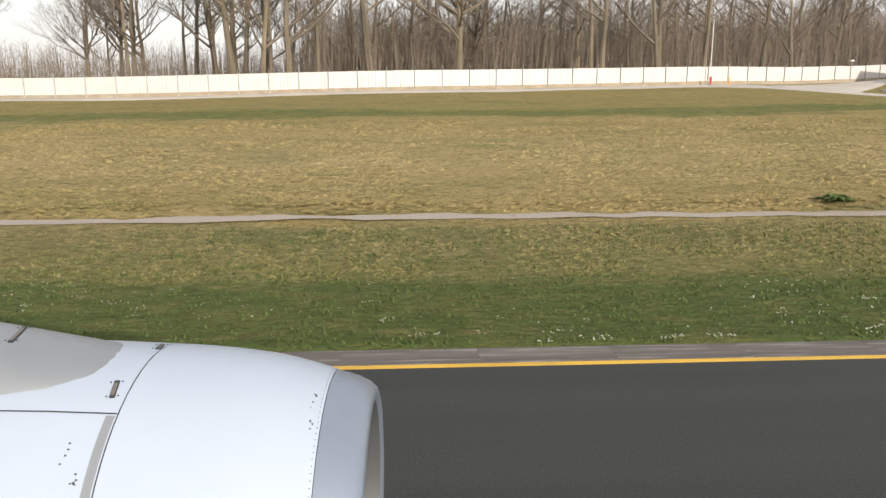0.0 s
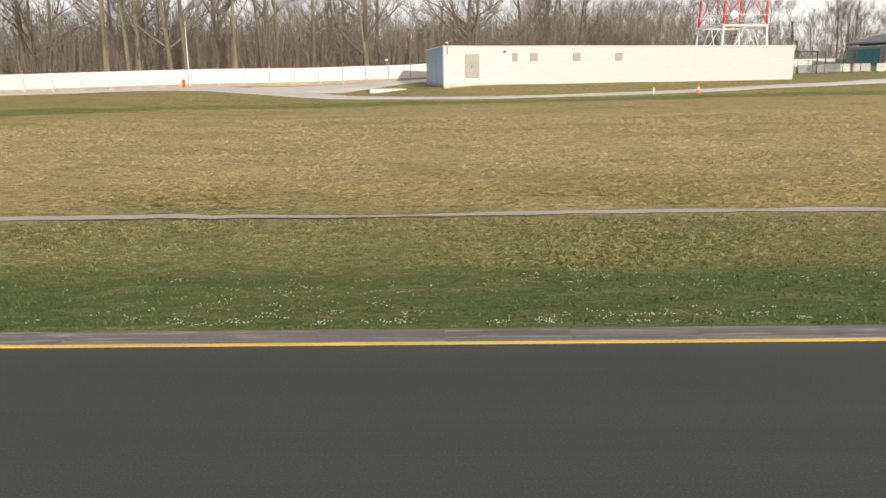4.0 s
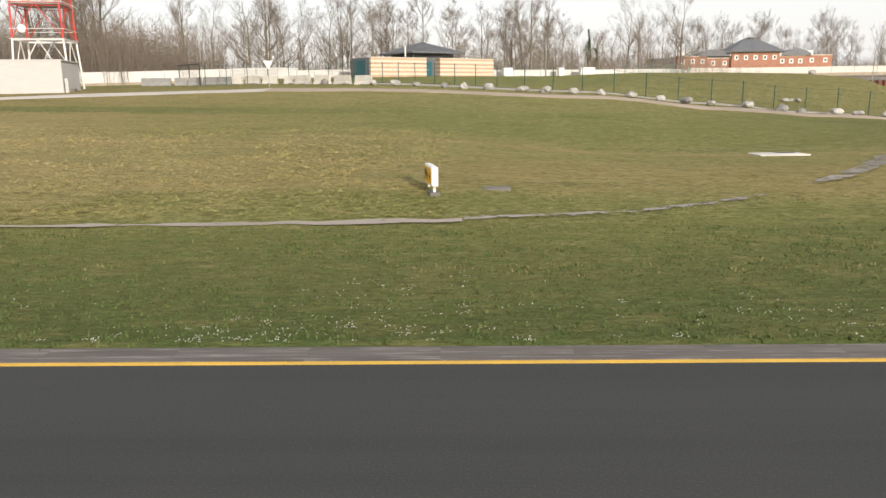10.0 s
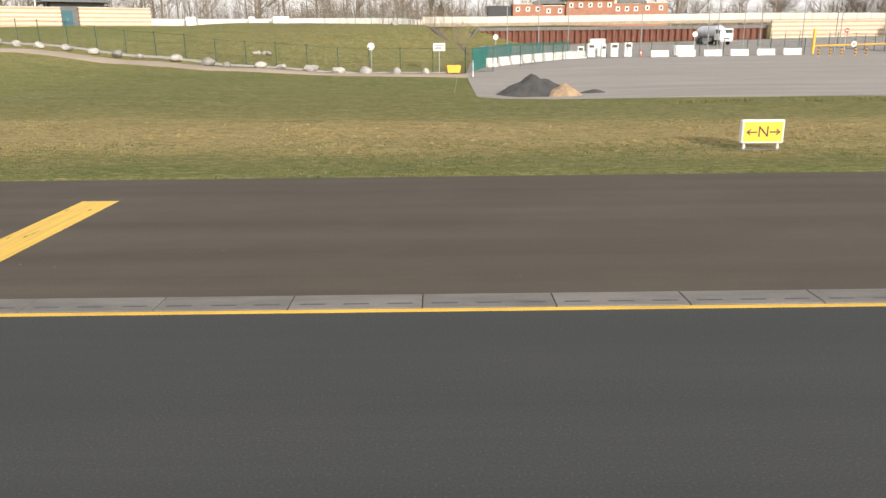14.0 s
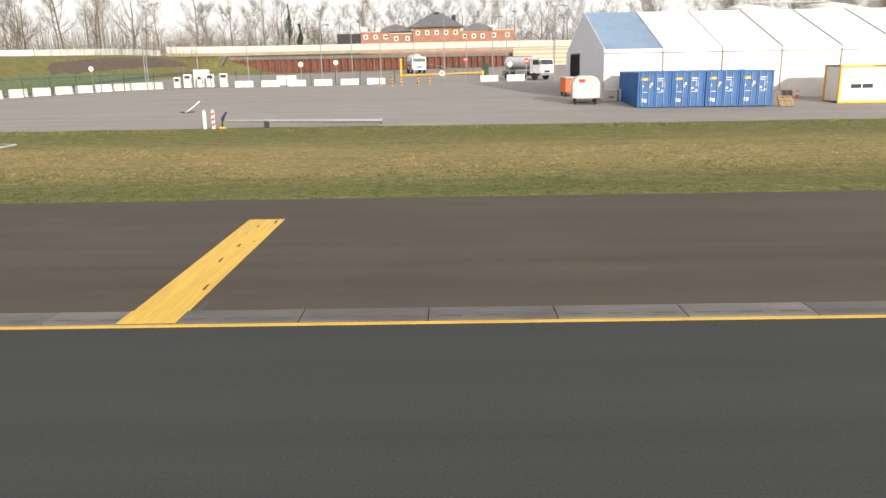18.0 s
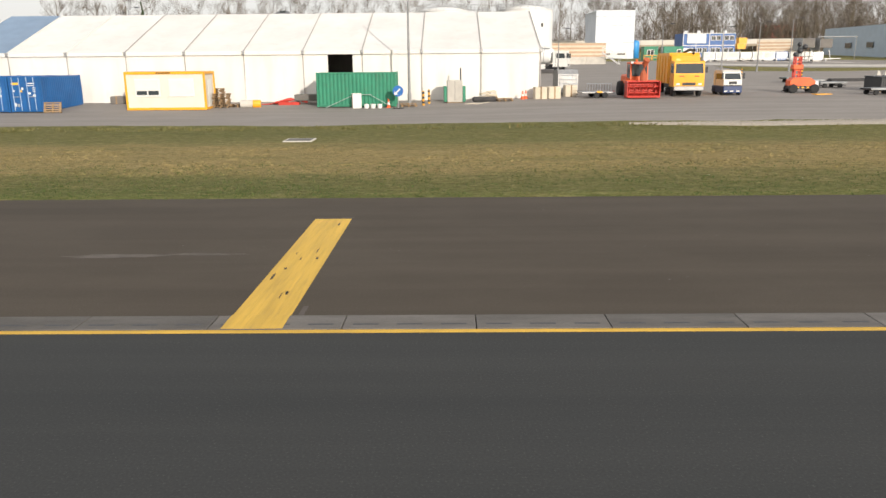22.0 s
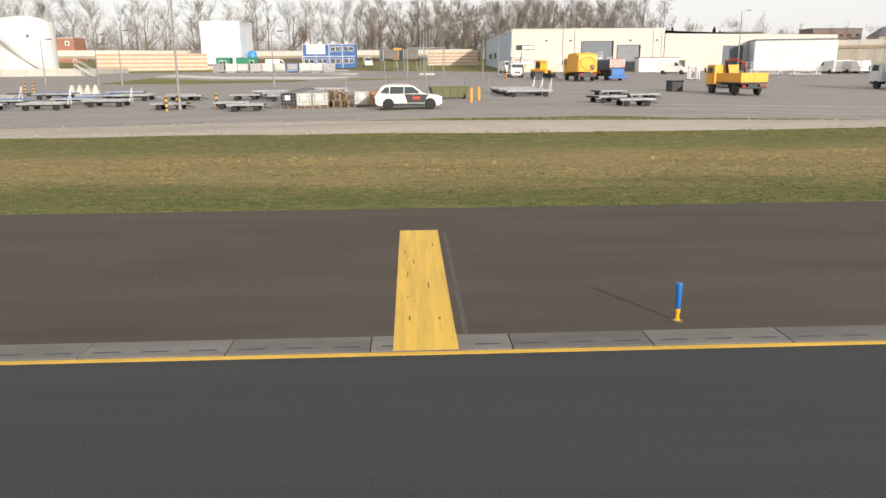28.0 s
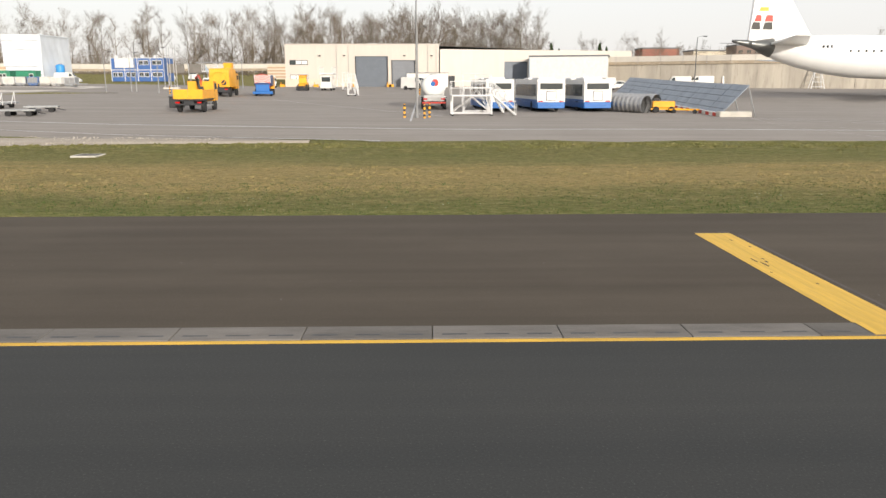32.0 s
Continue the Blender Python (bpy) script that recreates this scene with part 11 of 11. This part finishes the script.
hummocks("tussock_verge", "lumpy olive tussocks between path and mown verge", 15000, clumped(-24, 74, 14.2, 20.3, 0.4, -0.2), 0.06, 0.17, 0.03, 0.08, 15)
hummocks("tussock_strip", "lumpy straw tussocks along the grass strip", 20000, clumped(146, 470, 24.3, 33.0, 0.3, -0.12), 0.07, 0.2, 0.03, 0.08, 16)
tufts("strip_grass", "mown green grass strip beside the shoulder", 26000, span(145.5, 470, 20.15, 27.0), BLADE_G, 0.02, 0.06, 4, 4, 0.016)
tufts("strip_dry_grass", "straw-coloured blades along the grass strip", 9000, clumped(146, 470, 24.5, 33.0, 0.4, -0.1), BLADE_T, 0.025, 0.065, 5, 6, 0.014)
tufts("kerb_grass", "rough tussocks where grass meets the apron", 2600, clumped(190, 300, 40.6, 42.4, 0.5, 0.0), BLADE_M, 0.06, 0.2, 6, 5, 0.02)
hummocks("broken_edge", "crumbled soil and dead grass along the apron edge", 5200, clumped(392, 470, 40.4, 42.2, 0.9, -0.1), 0.06, 0.2, 0.04, 0.12, 17)
tufts("kerb_grass", "thin tussocks along the gravel strip", 1500, clumped(300, 470, 38.8, 40.6, 0.5, 0.1), BLADE_M, 0.05, 0.16, 8, 5, 0.02)
g = Geo()
rng = random.Random(41)
while len(g.f) < 4200 * 6:
    x = rng.uniform(298, 405)
    lo = float(np.interp(x, (297, 304, 322, 354, 369, 394, 410), (41.8, 40.5, 40.8, 41.0, 39.8, 40.7, 42.4)))
    hi = float(np.interp(x, (297, 304, 323, 346, 355, 369, 382, 395, 410), (42.3, 42.5, 44.0, 46.5, 47.1, 45.7, 45.0, 44.2, 43.4)))
    y = lo + (hi - lo) * rng.random()
    s, k = rng.uniform(0.01, 0.028), rng.uniform(0.5, 1.0)
    g.box(-s, s, -s * k, s * k, -0.02, s * 1.1, 0, pose(x, y, lie(x, y) + 0.09, rng.uniform(-20, 20), rng.uniform(-20, 20), rng.uniform(0, 180)))
solid("pebbles", g, paint("pebble_stone", (0.44, 0.40, 0.34), 0.9, 0, 1.0, 0.2, 14, 0.2, 0.3, (0.2, 0.18, 0.16)), "loose pale pebbles strewn over the gravel", "gravel", "stuff")
g = Geo()
rng = random.Random(5)
for k in range(60000):
    x, y = rng.uniform(-24, 142), 10.5 + 4.6 * rng.random() ** 1.8
    if noise.noise(Vector((x * 2.2, y * 4.0, 9))) + 0.6 * noise.noise(Vector((x * 0.2, y * 0.5, 4))) < 0.30 + 0.07 * (y - 10.5):
        continue
    s, z = rng.uniform(0.006, 0.012), rng.uniform(0.03, 0.07)
    g.add([(x - s, y - s, z), (x + s, y - s, z + 0.004), (x + s, y + s, z + 0.007), (x - s, y + s, z + 0.003), (x, y, z - 0.01)], [(0, 1, 2, 3), (0, 4, 1), (1, 4, 2), (2, 4, 3), (3, 4, 0)])
for k in range(900):
    x, y = rng.uniform(150, 440), 20.4 + 3.5 * rng.random()
    if noise.noise(Vector((x * 0.12, y * 0.5, 2))) < 0.12:
        continue
    s, z = rng.uniform(0.007, 0.014), rng.uniform(0.04, 0.07)
    g.add([(x - s, y - s, z), (x + s, y - s, z + 0.006), (x + s, y + s, z + 0.01), (x - s, y + s, z + 0.004), (x, y, z - 0.012)], [(0, 1, 2, 3), (0, 4, 1), (1, 4, 2), (2, 4, 3), (3, 4, 0)])
solid("daisies", g, paint("daisy_petals", (0.52, 0.53, 0.42), 0.8, 0, 2, 0.1, 10, 0), "scattered white daisies in the short grass", "flowers", "stuff")
for x, y, r in ((12.7, 21.9, 0.7), (28.0, 22.6, 0.8)):
    t = thing("weed_clump", "broad-leaved green weed clump in dry grass", "weed", at(x, y))
    g = Geo()
    for k in range(80):
        a, q = rng.uniform(0, 6.28), rng.uniform(0.3, 1) * r
        d = Vector((math.cos(a), math.sin(a), 0))
        s = Vector((-d.y, d.x, 0)) * 0.06
        h = rng.uniform(0.05, 0.2)
        g.add([(0.1 * d.x, 0.1 * d.y, 0), d * q * 0.6 + s + Vector((0, 0, h)), d * q + Vector((0, 0, h * 0.7)), d * q * 0.6 - s + Vector((0, 0, h))], [(0, 1, 2, 3)])
    part("leaves", g, BLADE_G, t)


# ---- engine nacelle beside the start of the walk ----
# white cowl dimmed and blued to hold the unbuilt fuselage's shade
COWL = paint("shade_dimmed_cowl", (0.40, 0.455, 0.54), 0.4, 0, 0.8, 0.03, 14, 0.01, 0.06, (0.33, 0.36, 0.41))
LIP = paint("polished_lip", (0.26, 0.30, 0.37), 0.4, 0.5, 1.5, 0.06, 30, 0.01)
FAIRING = paint("grey_fairing", (0.215, 0.23, 0.25), 0.38, 0, 0.8, 0.04, 14, 0.01)
LINER = paint("inlet_liner", (0.10, 0.105, 0.11), 0.5, 0.2, 2, 0.1, 40, 0.03)
EY, EZ = 4.045, 1.183
ENGINE = pose(-0.012, EY, EZ, 0, 0.45, -2.36)
t = thing("engine_nacelle", "white aircraft engine nacelle with a polished metal lip", "aircraft engine", pose(-0.521, 4.044, 1.182, -0.03, 0.69, -2.97))


def barrel(rows, n=72, low=1.1, a0=0.0, a1=360.0):
    """Rings of (x, radius) round the engine's axis, a little deeper below."""
    g = Geo()
    full = a1 - a0 >= 360
    c = n if full else n + 1
    for x, r in rows:
        for j in range(c):
            a = radians(a0 + (a1 - a0) * j / n)
            z = math.sin(a) * r
            g.v.append((x, math.cos(a) * r, z if z > 0 else z * low))
    for i in range(len(rows) - 1):
        for j in range(n):
            q = (j + 1) % c
            g.f.append((i * c + j, i * c + q, (i + 1) * c + q, (i + 1) * c + j))
    return g


part("inlet_lip", barrel([(-0.175, 0.755), (-0.158, 0.78), (-0.155, 0.80), (-0.165, 0.83), (-0.20, 0.86), (-0.26, 0.888), (-0.374, 0.92)]), LIP, t, "polished metal inlet lip", True)
part("fan_cowl", barrel([(-0.377, 0.922), (-0.45, 0.945), (-0.53, 0.968), (-0.63, 0.993), (-0.73, 1.012), (-0.93, 1.036), (-1.13, 1.05), (-1.272, 1.056)]), COWL, t, "", True)
part("reverser_cowl", barrel([(-1.278, 1.056), (-1.6, 1.068), (-2.2, 1.072), (-2.9, 1.04), (-3.6, 0.96), (-4.2, 0.84), (-4.2, 0.72), (-3.6, 0.74)]), COWL, t, "", True)
part("cowl_joint", barrel([(-1.268, 1.0525), (-1.282, 1.0525)]), DARK, t)
part("seal_strip", barrel([(-1.284, 1.058), (-1.325, 1.059)], 30, 1.1, 117, 200), FAIRING, t, "", True)
part("split_joint", barrel([(-1.28, 1.0575), (-1.6, 1.0695), (-2.2, 1.0735), (-2.9, 1.0415)], 2, 1.0, 116.1, 116.5), DARK, t)
part("inlet_duct", barrel([(-0.175, 0.753), (-0.3, 0.715), (-0.6, 0.68), (-1.1, 0.70), (-1.5, 0.74), (-1.55, 0.1)]), LINER, t, "dark inlet duct", True)
part("spinner", barrel([(-1.05, 0.02), (-1.2, 0.12), (-1.54, 0.24)], 24, 1.0), LINER, t, "", True)
back = ENGINE.inverted()
g = Geo()
rows = ((-1.31, 0.02, -0.05), (-1.335, 0.10, 0.0), (-1.39, 0.19, 0.01), (-1.50, 0.27, 0.035), (-1.68, 0.335, 0.07), (-1.9, 0.37, 0.13), (-2.2, 0.40, 0.215), (-2.8, 0.43, 0.37), (-3.6, 0.44, 0.5))
m = 18
for x, w, h in rows:
    for k in range(m + 1):
        a = math.pi * k / m
        g.v.append(tuple(back @ Vector((x, 4.10 - math.cos(a) * w, 2.185 + math.sin(a) ** 0.9 * (0.05 + h * 0.8)))))
for i in range(len(rows) - 1):
    for k in range(m):
        g.f.append((i * (m + 1) + k, (i + 1) * (m + 1) + k, (i + 1) * (m + 1) + k + 1, i * (m + 1) + k + 1))
g.f = [tuple(reversed(f)) for f in g.f]
part("pylon_fairing", g, FAIRING, t, "grey pylon fairing", True)


def latch(x, ang, r, ln=0.10, turn=0.0):
    """A flush latch with four screws."""
    mm = Matrix.Translation((x, math.cos(radians(ang)) * r, math.sin(radians(ang)) * r)) @ Matrix.Rotation(radians(ang - 90), 4, "X") @ Matrix.Rotation(radians(turn), 4, "Z")
    la = part("latch", Geo().box(-0.013, 0.013, -ln / 2, ln / 2, -0.01, 0.002, 0.003, mm), DARK, t, "dark flush latch")
    part("latch_plate", Geo().box(-0.009, 0.009, -ln / 2 + 0.012, ln / 2 - 0.02, 0.0, 0.0032, 0.001, mm), CONC, la)
    for q in (-1, 1):
        for k in (-1, 1):
            part("screw", Geo().box(q * 0.027 - 0.003, q * 0.027 + 0.003, k * ln * 0.42 - 0.003, k * ln * 0.42 + 0.003, -0.004, 0.0015, 0.001, mm), DARK, la)


latch(-1.345, 108, 1.062, 0.12, 8)
latch(-1.30, 82, 1.062, 0.11, 8)
latch(-1.86, 98, 1.075 + 0.16, 0.16, 4)
g = Geo()
for k in range(64):
    a = radians(66 + 2.1 * k)
    g.box(-0.0022, 0.0022, -0.0022, 0.0022, -0.002, 0.001, 0, Matrix.Translation((-0.39, math.cos(a) * 0.926, math.sin(a) * 0.926)) @ Matrix.Rotation(a - math.pi / 2, 4, "X"))
part("rivet_row", g, DARK, t)
rng = random.Random(8)
for x0, a0, n in ((-0.43, 100, 5), (-0.42, 112, 4), (-1.37, 132, 6), (-1.39, 145, 5), (-1.44, 124, 4)):
    g = Geo()
    for k in range(n):
        a = radians(a0 + rng.uniform(0, 7))
        r_ = float(np.interp(-x0, (0.377, 0.45, 0.53, 1.278, 1.6), (0.922, 0.945, 0.968, 1.057, 1.069))) + 0.001
        g.box(-0.004, 0.004, -0.003, 0.003, -0.003, 0.001, 0, Matrix.Translation((x0 + rng.uniform(-0.012, 0.012), math.cos(a) * r_, math.sin(a) * r_)) @ Matrix.Rotation(a - math.pi / 2, 4, "X"))
    part("paint_chips", g, DARK, t)


# ---- ivy-clad trees and conifers ----
IVY = blade_material("ivy_leaves", (0.02, 0.04, 0.014), (0.035, 0.06, 0.02), (0.055, 0.08, 0.03))


def leafy(x, y, h, rad, label, seed, cone=False, z0=1.5):
    rg = random.Random(seed)
    t = thing("conifer" if cone else "ivy_tree", label, "tree", at(x, y))
    part("trunk", Geo().tube([(0, 0, -0.3), (0.2, 0, h * 0.5), (0.1, 0.1, h)], [0.35, 0.25, 0.05], 7), BARK, t)
    g = Geo()
    for k in range(1500):
        f = rg.random()
        z = z0 + (h - z0) * f
        w = rad * ((1 - f) ** 0.8 + 0.05 if cone else (0.55 + 0.45 * math.sin(f * 9 + seed)) * (1.1 - 0.5 * f))
        a = rg.uniform(0, 6.283)
        q = w * rg.random() ** 0.5
        c = Vector((math.cos(a) * q + 0.2 * math.sin(z), math.sin(a) * q, z - (0.25 * q if cone else 0)))
        s = rg.uniform(0.14, 0.32)
        u = Vector((rg.uniform(-1, 1), rg.uniform(-1, 1), rg.uniform(-1, 1))).normalized() * s
        v2 = u.cross(Vector((rg.uniform(-1, 1), rg.uniform(-1, 1), rg.uniform(-1, 1)))).normalized() * s
        g.add([c - u, c + v2 * 0.6, c + u, c - v2 * 0.6], [(0, 1, 2, 3)])
    part("foliage", g, IVY, t)
    return t


leafy(176.9, 278.5, 17.5, 1.7, "tall tree trunk clad in dark green ivy", 3)
leafy(180.2, 281.0, 11.0, 1.5, "lower tree trunk clad in dark ivy", 4)
leafy(236.0, 292.0, 14.0, 1.3, "bare tree with an ivy-clad trunk", 6)
for k, (x, y, h) in enumerate(((461.0, 274, 12.0), (464.0, 276, 10.0), (452.0, 280, 9.5), (481.0, 286, 12.5), (484.0, 288, 11.0), (420, 294, 10.0))):
    leafy(x, y, h, 2.2, "dark green conifer among bare trees", 20 + k, True)
